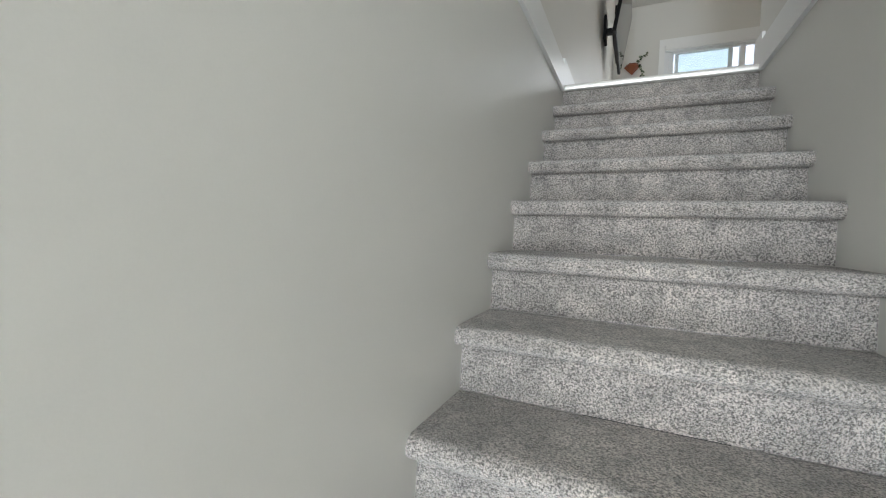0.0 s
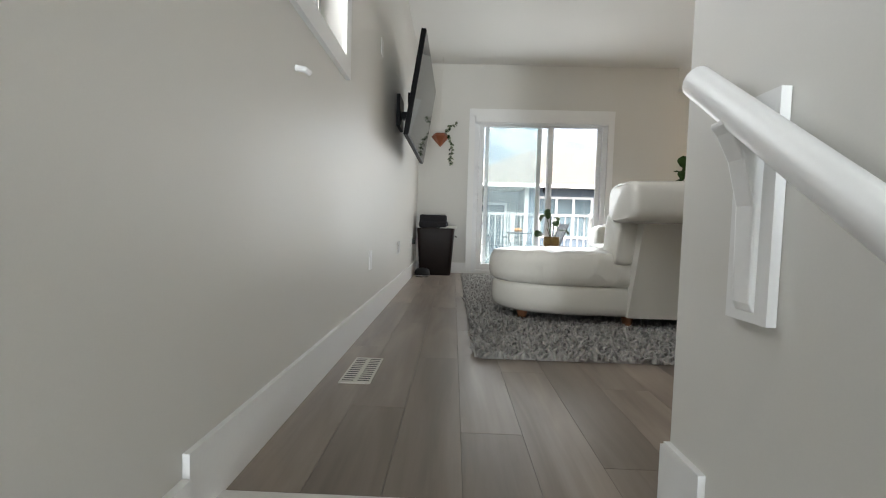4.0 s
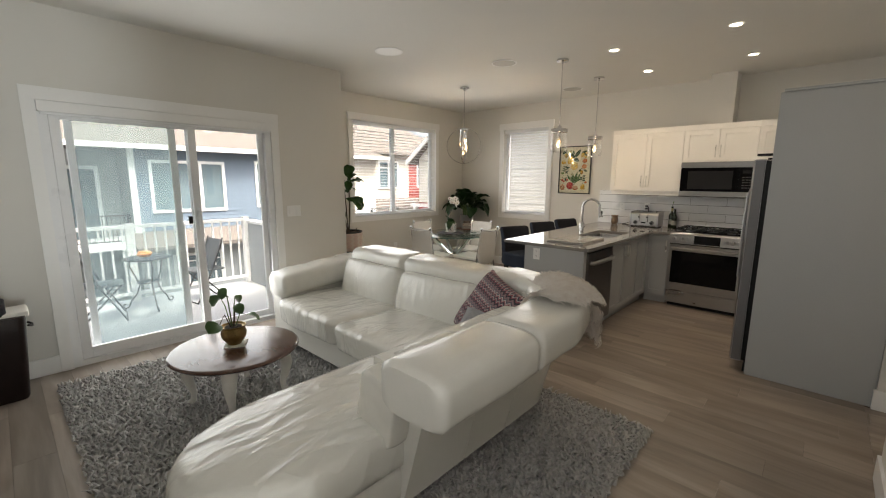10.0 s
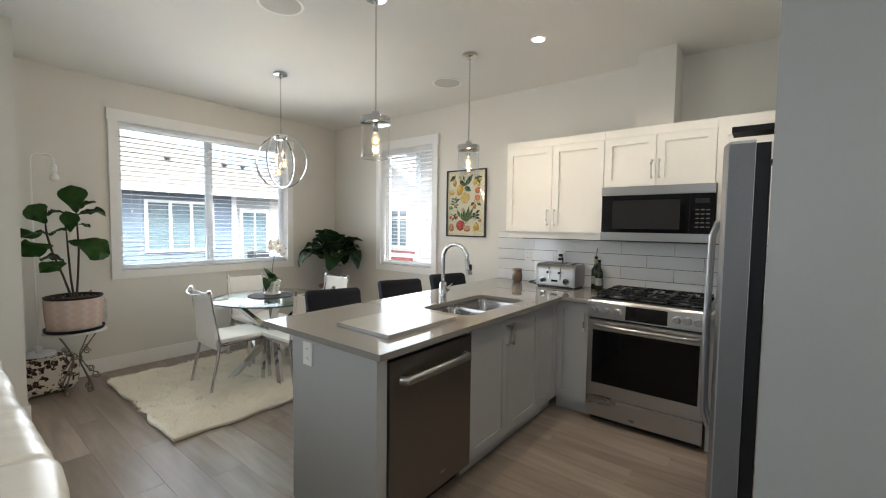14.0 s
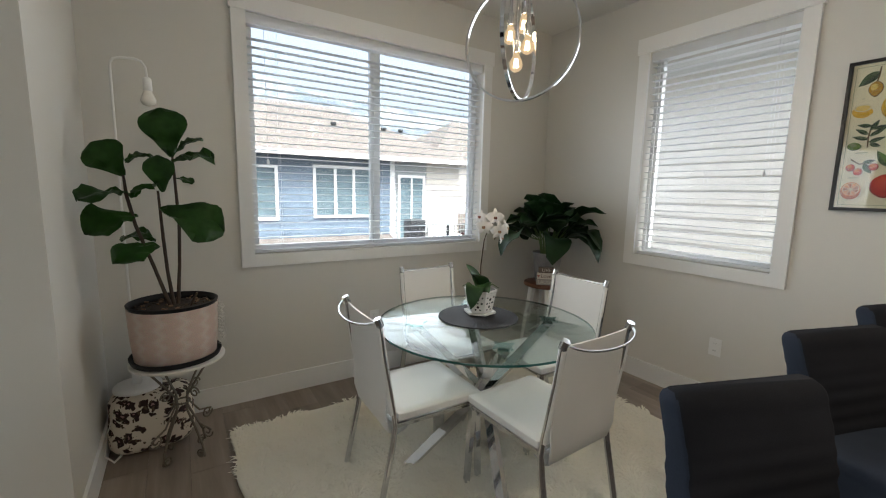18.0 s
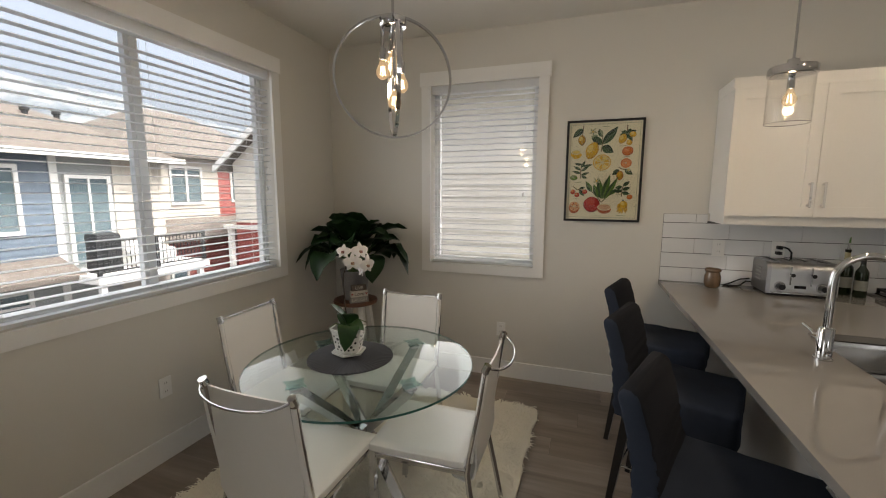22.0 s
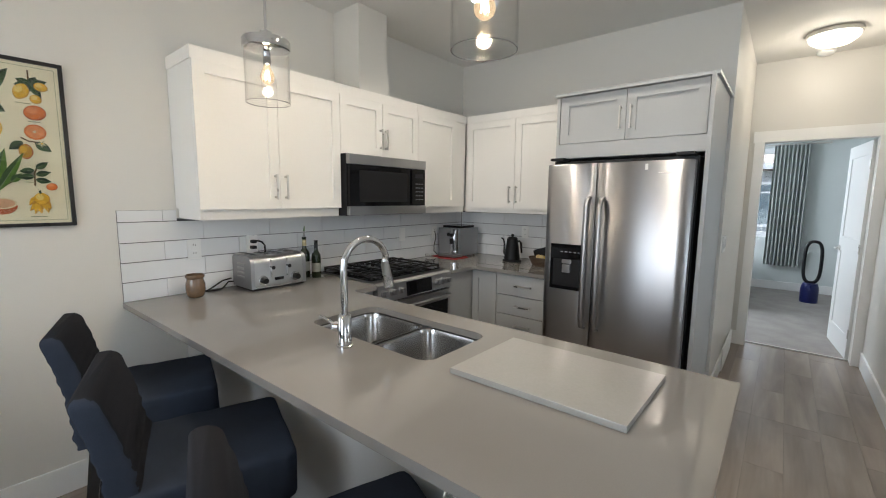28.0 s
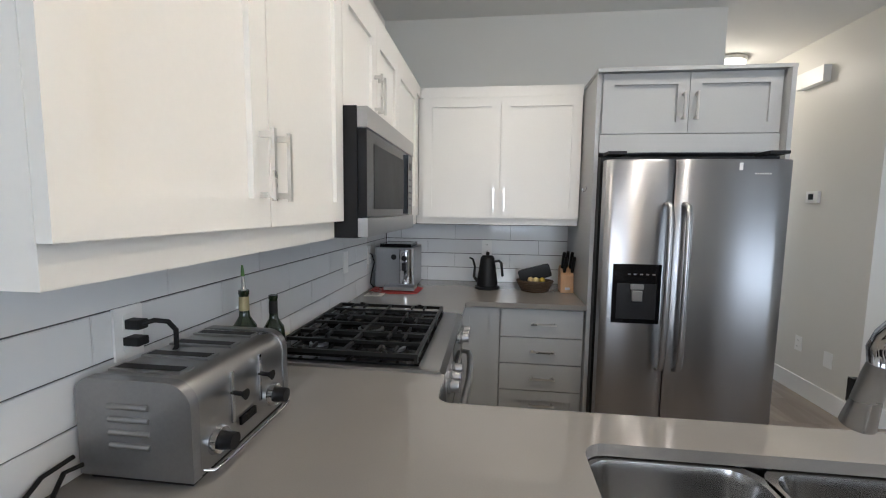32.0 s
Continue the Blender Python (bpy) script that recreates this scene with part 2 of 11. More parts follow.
NICKEL = material("satin_nickel", (0.66, 0.65, 0.62), 0.3, metal=1.0, var=0.03, bump=0.02)
QUARTZ = material("grey_quartz", (0.225, 0.214, 0.20), 0.03, var=0.05, scale=3, bump=0.006, bscale=300, dist=0.0002, coat=0.0, rvar=0.015, spec=0.75)
BLACK_GLOSS = material("black_gloss", (0.005, 0.005, 0.006), 0.06, var=0.05, bump=0.0, spec=0.2, rvar=0.03)
BLACK_MATT = material("black_matt", (0.011, 0.011, 0.012), 0.45, var=0.2, bump=0.1, spec=0.25)
BLACK_IRON = material("black_cast_iron", (0.010, 0.010, 0.010), 0.36, var=0.2, bump=0.3, bscale=200, dist=0.001, spec=0.35)
TILE = material("white_glazed_tile", (0.78, 0.79, 0.80), 0.10, var=0.015, scale=3, bump=0.03, bscale=14, dist=0.001, coat=0.2, island=0.025, rvar=0.04)
GROUT = material("dark_grey_grout", (0.09, 0.09, 0.095), 0.9, var=0.15, scale=20, bump=0.4, bscale=300)


def plank_material():
    """Wood-look vinyl: each plank takes its own stretch of grain, its own tone and a few dark knots."""
    m = bpy.data.materials.new("grey_brown_vinyl_plank")
    m.use_nodes = True
    n, l = m.node_tree.nodes, m.node_tree.links
    b = n["Principled BSDF"]

    def node(kind, **values):
        k = n.new(kind)
        for key, v in values.items():
            k.inputs[key].default_value = v
        return k
    tc, info = n.new("ShaderNodeTexCoord"), n.new("ShaderNodeObjectInfo")
    far, add = n.new("ShaderNodeVectorMath"), n.new("ShaderNodeVectorMath")
    far.operation, add.operation = "SCALE", "ADD"
    far.inputs[0].default_value = (17.0, 61.0, 5.0)
    l.new(info.outputs["Random"], far.inputs["Scale"])
    l.new(tc.outputs["Object"], add.inputs[0])
    l.new(far.outputs[0], add.inputs[1])
    wide, thin = n.new("ShaderNodeMapping"), n.new("ShaderNodeMapping")
    wide.inputs["Scale"].default_value, thin.inputs["Scale"].default_value = (8.0, 1.1, 8.0), (46.0, 2.6, 46.0)
    for k in (wide, thin):
        l.new(add.outputs[0], k.inputs["Vector"])
    cloud = node("ShaderNodeTexNoise", Scale=1.0, Detail=4.0, Distortion=0.8)
    grain = node("ShaderNodeTexNoise", Scale=1.0, Detail=5.0, Distortion=0.3)
    l.new(wide.outputs[0], cloud.inputs["Vector"])
    l.new(thin.outputs[0], grain.inputs["Vector"])
    mix = n.new("ShaderNodeMath")
    mix.operation = "MULTIPLY_ADD"
    mix.inputs[1].default_value = 0.28
    half = n.new("ShaderNodeMath")
    half.operation = "MULTIPLY"
    half.inputs[1].default_value = 0.72
    l.new(cloud.outputs["Fac"], half.inputs[0])
    l.new(grain.outputs["Fac"], mix.inputs[0])
    l.new(half.outputs[0], mix.inputs[2])
    ramp = n.new("ShaderNodeValToRGB")
    e = ramp.color_ramp.elements
    e[0].position, e[0].color = 0.31, (0.165, 0.134, 0.110, 1)
    e[1].position, e[1].color = 0.71, (0.335, 0.283, 0.236, 1)
    mid = e.new(0.52)
    mid.color = (0.250, 0.206, 0.171, 1)
    l.new(mix.outputs[0], ramp.inputs[0])
    tone, hsv = node("ShaderNodeMapRange"), n.new("ShaderNodeHueSaturation")
    tone.inputs["To Min"].default_value, tone.inputs["To Max"].default_value = 0.84, 1.18
    l.new(info.outputs["Random"], tone.inputs["Value"])
    l.new(tone.outputs[0], hsv.inputs["Value"])
    l.new(ramp.outputs[0], hsv.inputs["Color"])
    l.new(hsv.outputs[0], b.inputs["Base Color"])
    gloss = node("ShaderNodeMapRange")
    gloss.inputs["To Min"].default_value, gloss.inputs["To Max"].default_value = 0.24, 0.46
    l.new(grain.outputs["Fac"], gloss.inputs["Value"])
    l.new(gloss.outputs[0], b.inputs["Roughness"])
    bp = n.new("ShaderNodeBump")
    bp.inputs["Strength"].default_value, bp.inputs["Distance"].default_value = 0.35, 0.0008
    l.new(grain.outputs["Fac"], bp.inputs["Height"])
    l.new(bp.outputs[0], b.inputs["Normal"])
    return m


PLANK = plank_material()
SUBFLOOR = material("floor_joint_dark", (0.11, 0.09, 0.075), 0.8)
GLASS = glass_material("window_glass", (0.97, 0.985, 0.98))
SCREEN_GLASS = bpy.data.materials.new("insect_mesh")
SCREEN_GLASS.use_nodes = True
_n, _l = SCREEN_GLASS.node_tree.nodes, SCREEN_GLASS.node_tree.links
_n.remove(_n["Principled BSDF"])
_tr, _df, _mx = _n.new("ShaderNodeBsdfTransparent"), _n.new("ShaderNodeBsdfTranslucent"), _n.new("ShaderNodeMixShader")
_tr.inputs[0].default_value, _df.inputs[0].default_value = (0.90, 0.96, 0.955, 1), (0.60, 0.69, 0.69, 1)
_mx.inputs[0].default_value = 0.24
_l.new(_tr.outputs[0], _mx.inputs[1])
_l.new(_df.outputs[0], _mx.inputs[2])
_l.new(_mx.outputs[0], _n["Material Output"].inputs["Surface"])
CLEAR = glass_material("clear_shade_glass", (0.985, 0.985, 0.98), gloss=0.10)
TABLE_GLASS = glass_material("table_glass", (0.90, 0.965, 0.945), gloss=0.20)
GLASS_EDGE = material("green_glass_edge", (0.02, 0.10, 0.085), 0.08, var=0.1, bump=0, spec=0.7)
BULB = material("lit_filament_bulb", (1.0, 0.75, 0.42), 0.3, bump=0, var=0, emit=1.75, emit_color=(1.0, 0.72, 0.42))
LED = material("lit_downlight", (1.0, 0.93, 0.82), 0.3, bump=0, var=0, emit=5.2, emit_color=(1.0, 0.88, 0.70))
DOME = material("lit_glass_dome", (0.95, 0.90, 0.80), 0.3, bump=0, var=0.02, emit=0.43, emit_color=(1.0, 0.86, 0.66))
BULB_GLASS = bpy.data.materials.new("glowing_bulb_glass")
BULB_GLASS.use_nodes = True
_n, _l = BULB_GLASS.node_tree.nodes, BULB_GLASS.node_tree.links
_n.remove(_n["Principled BSDF"])
_tr, _em, _mx = _n.new("ShaderNodeBsdfTransparent"), _n.new("ShaderNodeEmission"), _n.new("ShaderNodeMixShader")
_em.inputs["Color"].default_value, _em.inputs["Strength"].default_value = (1.0, 0.66, 0.34, 1), 0.15
_mx.inputs[0].default_value = 0.5
_l.new(_tr.outputs[0], _mx.inputs[1])
_l.new(_em.outputs[0], _mx.inputs[2])
_l.new(_mx.outputs[0], _n["Material Output"].inputs["Surface"])
VINYL = material("white_window_vinyl", (0.80, 0.81, 0.82), 0.3, var=0.02, bump=0.02)
BLIND = material("white_blind_slat", (0.72, 0.735, 0.75), 0.4, var=0.02, bump=0.03)


def woolly(m, share):
    """Lets a part of the light pass through a thin or fibrous thing."""
    n, l = m.node_tree.nodes, m.node_tree.links
    tl, mx = n.new("ShaderNodeBsdfTranslucent"), n.new("ShaderNodeMixShader")
    b = n["Principled BSDF"]
    l.new(b.inputs["Base Color"].links[0].from_socket, tl.inputs["Color"])
    mx.inputs[0].default_value = share
    l.new(b.outputs[0], mx.inputs[1])
    l.new(tl.outputs[0], mx.inputs[2])
    l.new(mx.outputs[0], n["Material Output"].inputs["Surface"])


woolly(BLIND, 0.15)

# ---- building tools ----
def thing(name, at, label="", category="", group="", kind=""):
    """An Empty at a thing's base; its parts are given in world metres."""
    ob = new(name)
    ob.empty_display_size = 0.05
    ob.location = at
    return tagged(ob, label, category, group, kind)


def base_of(ob):
    return base_of(ob.parent) if ob.parent else Vector(ob.location)


def finish(bm, smooth=False):
    for f in bm.faces:
        f.smooth = smooth
    return bm


def part(name, bm, mat, parent=None, label="", smooth=False, bevel=0.0, seg=2):
    """Links a bmesh (world metres) as one mesh object under a thing or a part."""
    if bevel:
        es = [e for e in bm.edges if len(e.link_faces) == 2 and e.calc_face_angle(0) > 0.6]
        bmesh.ops.bevel(bm, geom=es, offset=bevel, segments=seg, profile=0.6, affect="EDGES", clamp_overlap=True)
    if smooth:
        for f in bm.faces:
            f.smooth = True
    if parent:
        bmesh.ops.translate(bm, verts=bm.verts, vec=-base_of(parent))
    me = bpy.data.meshes.new(name)
    bm.to_mesh(me)
    bm.free()
    me.materials.append(mat)
    ob = new(name, me)
    if parent:
        ob.parent = parent
    if smooth and hasattr(me, "set_sharp_from_angle"):
        me.set_sharp_from_angle(angle=radians(50))
    if label:
        ob["label"] = label
    return ob


def box(x0, x1, y0, y1, z0, z1, bm=None):
    bm = bm or bmesh.new()
    v = [bm.verts.new((x, y, z)) for x in (x0, x1) for y in (y0, y1) for z in (z0, z1)]
    for q in ((0, 1, 3, 2), (4, 6, 7, 5), (0, 4, 5, 1), (2, 3, 7, 6), (0, 2, 6, 4), (1, 5, 7, 3)):
        bm.faces.new([v[i] for i in q])
    return bm


def turned(bm, m):
    bmesh.ops.transform(bm, matrix=m, verts=bm.verts)
    return bm


def joined(*bms):
    out = bmesh.new()
    for b in bms:
        me = bpy.data.meshes.new("t")
        b.to_mesh(me)
        b.free()
        out.from_mesh(me)
        bpy.data.meshes.remove(me)
    return out


def ring(bm, c, u, v, r, seg, rv=None):
    rv = r if rv is None else rv
    return [bm.verts.new(c + u * (r * math.cos(a)) + v * (rv * math.sin(a))) for a in (2 * math.pi * i / seg for i in range(seg))]


def skin(bm, loops, cap=True, close=False):
    pairs = list(zip(loops, loops[1:] + loops[:1])) if close else list(zip(loops, loops[1:]))
    for a, b in pairs:
        n = len(a)
        for i in range(n):
            bm.faces.new((a[i], a[(i + 1) % n], b[(i + 1) % n], b[i]))
    if cap and not close:
        bm.faces.new(list(reversed(loops[0])))
        bm.faces.new(loops[-1])
    return bm


def tube(points, r, seg=10, bm=None, cap=True, closed=False, flat=1.0):
    """A round bar along points; r is one radius or one for each point."""
    bm = bm or bmesh.new()
    pts = [Vector(p) for p in points]
    rs = r if isinstance(r, (list, tuple)) else [r] * len(pts)
    loops, up = [], None
    for i, p in enumerate(pts):
        if closed:
            d = (pts[(i + 1) % len(pts)] - pts[i - 1]).normalized()
        else:
            d = (pts[min(i + 1, len(pts) - 1)] - pts[max(i - 1, 0)]).normalized()
        if up is None:
            up = Vector((0, 0, 1)) if abs(d.z) < 0.9 else Vector((1, 0, 0))
        side = d.cross(up).normalized()
        up = side.cross(d).normalized()
        loops.append(ring(bm, p, side, up, rs[i], seg, rs[i] * flat))
    return skin(bm, loops, cap, closed)


def lathe(profile, at, seg=28, bm=None, cap=True):
    """Turns (radius, height) pairs round the upright through at."""
    bm = bm or bmesh.new()
    c = Vector(at)
    loops = [ring(bm, c + Vector((0, 0, h)), Vector((1, 0, 0)), Vector((0, 1, 0)), max(r, 1e-4), seg) for r, h in profile]
    return skin(bm, loops, cap)


def slab(outline, z0, z1, bm=None):
    """A flat plate with an outline of (x, y) points."""
    bm = bm or bmesh.new()
    a = [bm.verts.new((x, y, z0)) for x, y in outline]
    b = [bm.verts.new((x, y, z1)) for x, y in outline]
    n = len(a)
    for i in range(n):
        bm.faces.new((a[i], a[(i + 1) % n], b[(i + 1) % n], b[i]))
    bm.faces.new(list(reversed(a)))
    bm.faces.new(b)
    bmesh.ops.recalc_face_normals(bm, faces=bm.faces)
    return bm


def rounded(x0, x1, y0, y1, r, n=5):
    """The outline of a rectangle with round corners."""
    out = []
    for cx, cy, a0 in ((x1 - r, y1 - r, 0), (x0 + r, y1 - r, 90), (x0 + r, y0 + r, 180), (x1 - r, y0 + r, 270)):
        out += [(cx + r * math.cos(radians(a0 + 90 * i / n)), cy + r * math.sin(radians(a0 + 90 * i / n))) for i in range(n + 1)]
    return out


def cushion(x0, x1, y0, y1, z0, z1, puff=0.35, n=10, wrinkle=0.0, seed=0, power=3.2):
    """A stuffed block: a box drawn towards a soft rounded shape, with creases."""
    bm = bmesh.new()
    cx, cy, cz = (x0 + x1) / 2, (y0 + y1) / 2, (z0 + z1) / 2
    hx, hy, hz = (x1 - x0) / 2, (y1 - y0) / 2, (z1 - z0) / 2
    bmesh.ops.create_cube(bm, size=2.0)
    bmesh.ops.subdivide_edges(bm, edges=bm.edges[:], cuts=n, use_grid_fill=True)
    lo = min(hx, hy, hz)
    for v in bm.verts:
        p = v.co.copy()
        w = Vector((p.x * hx, p.y * hy, p.z * hz))
        inner = Vector((max(-hx + lo * puff * 2, min(hx - lo * puff * 2, w.x)) if hx > lo * puff * 2 else 0,
                        max(-hy + lo * puff * 2, min(hy - lo * puff * 2, w.y)) if hy > lo * puff * 2 else 0,
                        max(-hz + lo * puff, min(hz - lo * puff, w.z))))
        d = Vector(((w.x - inner.x) / (lo * puff * 2), (w.y - inner.y) / (lo * puff * 2), (w.z - inner.z) / (lo * puff)))
        ln = (abs(d.x) ** power + abs(d.y) ** power + abs(d.z) ** power) ** (1 / power)
        if ln > 1:
            d /= ln
        q = inner + Vector((d.x * lo * puff * 2, d.y * lo * puff * 2, d.z * lo * puff))
        if wrinkle:
            s = Vector((q.x * 3 + seed * 7.1, q.y * 3, q.z * 3))
            k = noise.noise(s) + 0.5 * abs(noise.noise(s * 3.1))
            q += Vector((p.x, p.y, p.z)).normalized() * wrinkle * k
        v.co = Vector((cx, cy, cz)) + q
    return finish(bm, True)


def walled(axis, at, thick, a0, a1, z0, z1, holes=()):
    """A wall along x or y, with openings (a0, a1, z0, z1) that go through it, in one mesh."""
    bm = bmesh.new()
    cuts_a = sorted({a0, a1, *(h[0] for h in holes), *(h[1] for h in holes)})
    cuts_z = sorted({z0, z1, *(h[2] for h in holes), *(h[3] for h in holes)})
    cells = {}
    for i, (p, q) in enumerate(zip(cuts_a, cuts_a[1:])):
        for j, (r, s) in enumerate(zip(cuts_z, cuts_z[1:])):
            cells[i, j] = not any(h[0] < (p + q) / 2 < h[1] and h[2] < (r + s) / 2 < h[3] for h in holes)
    verts = {}

    def vert(i, j, k):
        if (i, j, k) not in verts:
            a, z, d = cuts_a[i], cuts_z[j], (at, at + thick)[k]
            verts[i, j, k] = bm.verts.new((a, d, z) if axis == "x" else (d, a, z))
        return verts[i, j, k]
    for (i, j), solid in cells.items():
        if not solid:
            continue
        for k in (0, 1):
            bm.faces.new([vert(i, j, k), vert(i + 1, j, k), vert(i + 1, j + 1, k), vert(i, j + 1, k)])
        for di, dj, e in ((-1, 0, ((i, j), (i, j + 1))), (1, 0, ((i + 1, j), (i + 1, j + 1))), (0, -1, ((i, j), (i + 1, j))), (0, 1, ((i, j + 1), (i + 1, j + 1)))):
            if not cells.get((i + di, j + dj), False):
                (p, q) = e
                bm.faces.new([vert(*p, 0), vert(*q, 0), vert(*q, 1), vert(*p, 1)])
    bmesh.ops.recalc_face_normals(bm, faces=bm.faces)
    return bm


def setting(name, bm, mat, label="", category="", bevel=0.0):
    return tagged(part(name, bm, mat, None, "", False, bevel), label or name.replace("_", " "), category or name.split("_")[0], "", "structure")

# ---- the shell: walls, floors, ceiling, stairs ----
H = 2.795
RISE, RUN, NOSE_Y = 0.193, 0.2575, 2.44
W_N, W_E, W_S, W_K = 8.172, 6.725, 2.52, 2.48
SLIDE_Y, JOG_X = 7.262, 3.412
setting("wall_west", walled("y", -0.16, 0.16, -4.2, SLIDE_Y + 0.15, -3.0, H, [(2.56, 3.445, 1.325, 2.42)]), PAINT, "warm white painted wall beside the stairs and television", "wall")
setting("wall_north_living", walled("x", SLIDE_Y, 0.15, 0.0, JOG_X, -0.3, H, [(0.752, 2.522, 0.0, 2.112)]), PAINT, "warm white painted wall with the sliding glass door", "wall")
setting("wall_jog", walled("y", JOG_X - 0.15, 0.15, SLIDE_Y + 0.15, W_N + 0.15, -0.3, H), PAINT, "warm white painted return wall", "wall")
setting("wall_north_dining", walled("x", W_N, 0.15, JOG_X, W_E + 0.15, -0.3, H, [(4.192, 5.965, 0.965, 2.42)]), PAINT, "warm white painted wall with a wide window", "wall")
setting("wall_east", walled("y", W_E, 0.15, W_K - 0.15, W_N, -0.3, H, [(6.328, 7.20, 0.945, 2.40)]), PAINT, "warm white painted kitchen and dining wall", "wall")
setting("wall_kitchen_back", walled("x", W_K - 0.15, 0.15, 4.41, W_E, 0.0, H), PAINT, "warm white painted wall behind the refrigerator", "wall")
setting("wall_hall_east", walled("y", 4.41, 0.15, 0.82, W_K - 0.15, 0.0, H), PAINT, "warm white painted hallway wall", "wall")
setting("wall_hall_west", walled("y", 3.28, 0.15, 0.82, W_S - 0.15, 0.0, H), PAINT, "warm white painted hallway wall", "wall")
setting("wall_hall_end", walled("x", 0.70, 0.12, 3.28, 4.56, 0.0, H, [(3.50, 4.285, 0.0, 2.045)]), PAINT, "painted wall with a bedroom doorway", "wall")
setting("wall_south_living", walled("x", W_S - 0.15, 0.15, 1.12, 3.43, 0.0, H), PAINT, "warm white painted living room wall", "wall")
setting("wall_stair", walled("y", 0.98, 0.14, -4.2, W_S, -3.0, H), PAINT, "warm white painted wall along the stairs", "wall")
setting("wall_stair_foot", walled("x", -4.35, 0.15, -0.16, 1.12, -3.0, H, [(0.06, 0.92, -2.65, 1.20)]), PAINT, "painted wall at the foot of the stairs", "wall")
setting("wall_bedroom_far", walled("x", -3.05, 0.15, 1.6, 6.2, 0.0, H, [(4.20, 5.50, 0.87, 2.36)]), PAINT_BED, "pale green-grey painted bedroom wall", "wall")
# the opening is added, unseen, for the bedroom's fill lamp
setting("wall_bedroom_east", walled("y", 6.2, 0.15, -3.05, 0.70, 0.0, H, [(-2.0, -0.4, 0.9, 2.3)]), PAINT_BED, "pale green-grey painted bedroom wall", "wall")
setting("wall_bedroom_west", walled("y", 1.45, 0.15, -3.05, 0.70, 0.0, H), PAINT_BED, "pale green-grey painted bedroom wall", "wall")
setting("wall_bedroom_near", joined(box(1.6, 3.28, 0.70, 0.82, 0, H), box(4.56, 6.2, 0.70, 0.82, 0, H)), PAINT_BED, "pale green-grey painted bedroom wall", "wall")
_c = joined(box(-0.16, W_E + 0.15, W_S, SLIDE_Y + 0.15, H, H + 0.12), box(JOG_X - 0.15, W_E + 0.15, SLIDE_Y + 0.15, W_N + 0.15, H, H + 0.12),
            box(-0.16, 6.35, -3.05, W_S, H, H + 0.12), box(-0.16, 1.12, -4.35, -3.05, H, H + 0.12), box(6.35, W_E + 0.15, W_K - 0.15, W_S, H, H + 0.12))
setting("ceiling", _c, CEIL, "off-white painted flat ceiling", "ceiling")
# chimney for the cooker hood's duct, above the wall cabinets
setting("wall_duct_chase", box(6.44, W_E, 3.80, 4.06, 2.222, H), PAINT, "painted boxed-in duct above the wall cabinets", "duct box")

# floors: a dark bed under the planks, planks are laid further down
FLOOR_BED = setting("floor", joined(box(0.0, W_E, W_S, SLIDE_Y, -0.30, -0.006), box(JOG_X, W_E, SLIDE_Y, W_N, -0.30, -0.006), box(0.0, 0.98, NOSE_Y + 0.031, W_S, -0.30, -0.006),
                                    box(3.43, 4.41, 0.70, W_S, -0.30, -0.006), box(4.41, W_E, W_K, W_S, -0.30, -0.006)), SUBFLOOR, "grey-brown wood-look vinyl plank floor", "floor")
setting("floor_bedroom", box(1.6, 6.2, -2.9, 0.70, -0.12, 0.004), BED_CARPET, "beige-grey bedroom carpet", "carpet")
setting("trim_threshold", box(3.50, 4.285, 0.692, 0.712, 0.004, 0.012), NOSING, "metal carpet bar in the bedroom doorway", "trim")

# stairs
stairs = thing("stairs", (0.49, NOSE_Y - 14 * RUN, -14 * RISE), "straight flight of stairs in speckled grey carpet with rounded nosings", "stairs", "", "structure")


def carpet_step(i):
    """One carpeted tread with a rolled nosing, and the riser below it."""
    y, z = NOSE_Y - i * RUN, -i * RISE
    prof = [(y + RUN + 0.02, z), (y + 0.03, z)]
    prof += [(y - 0.004 + 0.027 * math.cos(radians(a)), z - 0.028 + 0.028 * math.sin(radians(a))) for a in range(90, 271, 30)]
    prof += [(y + 0.030, z - 0.050), (y + 0.022, z - RISE + 0.001), (y + RUN + 0.02, z - RISE + 0.001)]
    bm = bmesh.new()
    n = 12
    loops = []
    for k in range(n + 1):
        x = 0.0 + 0.98 * k / n
        loops.append([bm.verts.new((x, py + 0.0012 * noise.noise((x * 9, i * 3.3, j)), pz)) for j, (py, pz) in enumerate(prof)])
    skin(bm, loops)
    bmesh.ops.recalc_face_normals(bm, faces=bm.faces)
    return finish(bm, True)


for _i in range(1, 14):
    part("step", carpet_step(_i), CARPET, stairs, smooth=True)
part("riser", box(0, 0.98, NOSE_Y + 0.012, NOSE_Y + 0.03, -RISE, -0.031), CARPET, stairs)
_p = [(NOSE_Y + 0.07, 0.006), (NOSE_Y, 0.007), (NOSE_Y - 0.016, 0.0), (NOSE_Y - 0.020, -0.012), (NOSE_Y - 0.016, -0.026), (NOSE_Y + 0.0, -0.032), (NOSE_Y + 0.01, -0.03), (NOSE_Y + 0.07, -0.004)]
_b = bmesh.new()
skin(_b, [[_b.verts.new((x, y, z)) for y, z in _p] for x in (0.0, 0.98)])
bmesh.ops.recalc_face_normals(_b, faces=_b.faces)
part("nosing", _b, NOSING, stairs, "rounded silver metal stair nosing", smooth=True)
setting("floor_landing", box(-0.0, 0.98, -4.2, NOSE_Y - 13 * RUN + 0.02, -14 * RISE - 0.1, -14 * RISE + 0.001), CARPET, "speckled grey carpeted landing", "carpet")


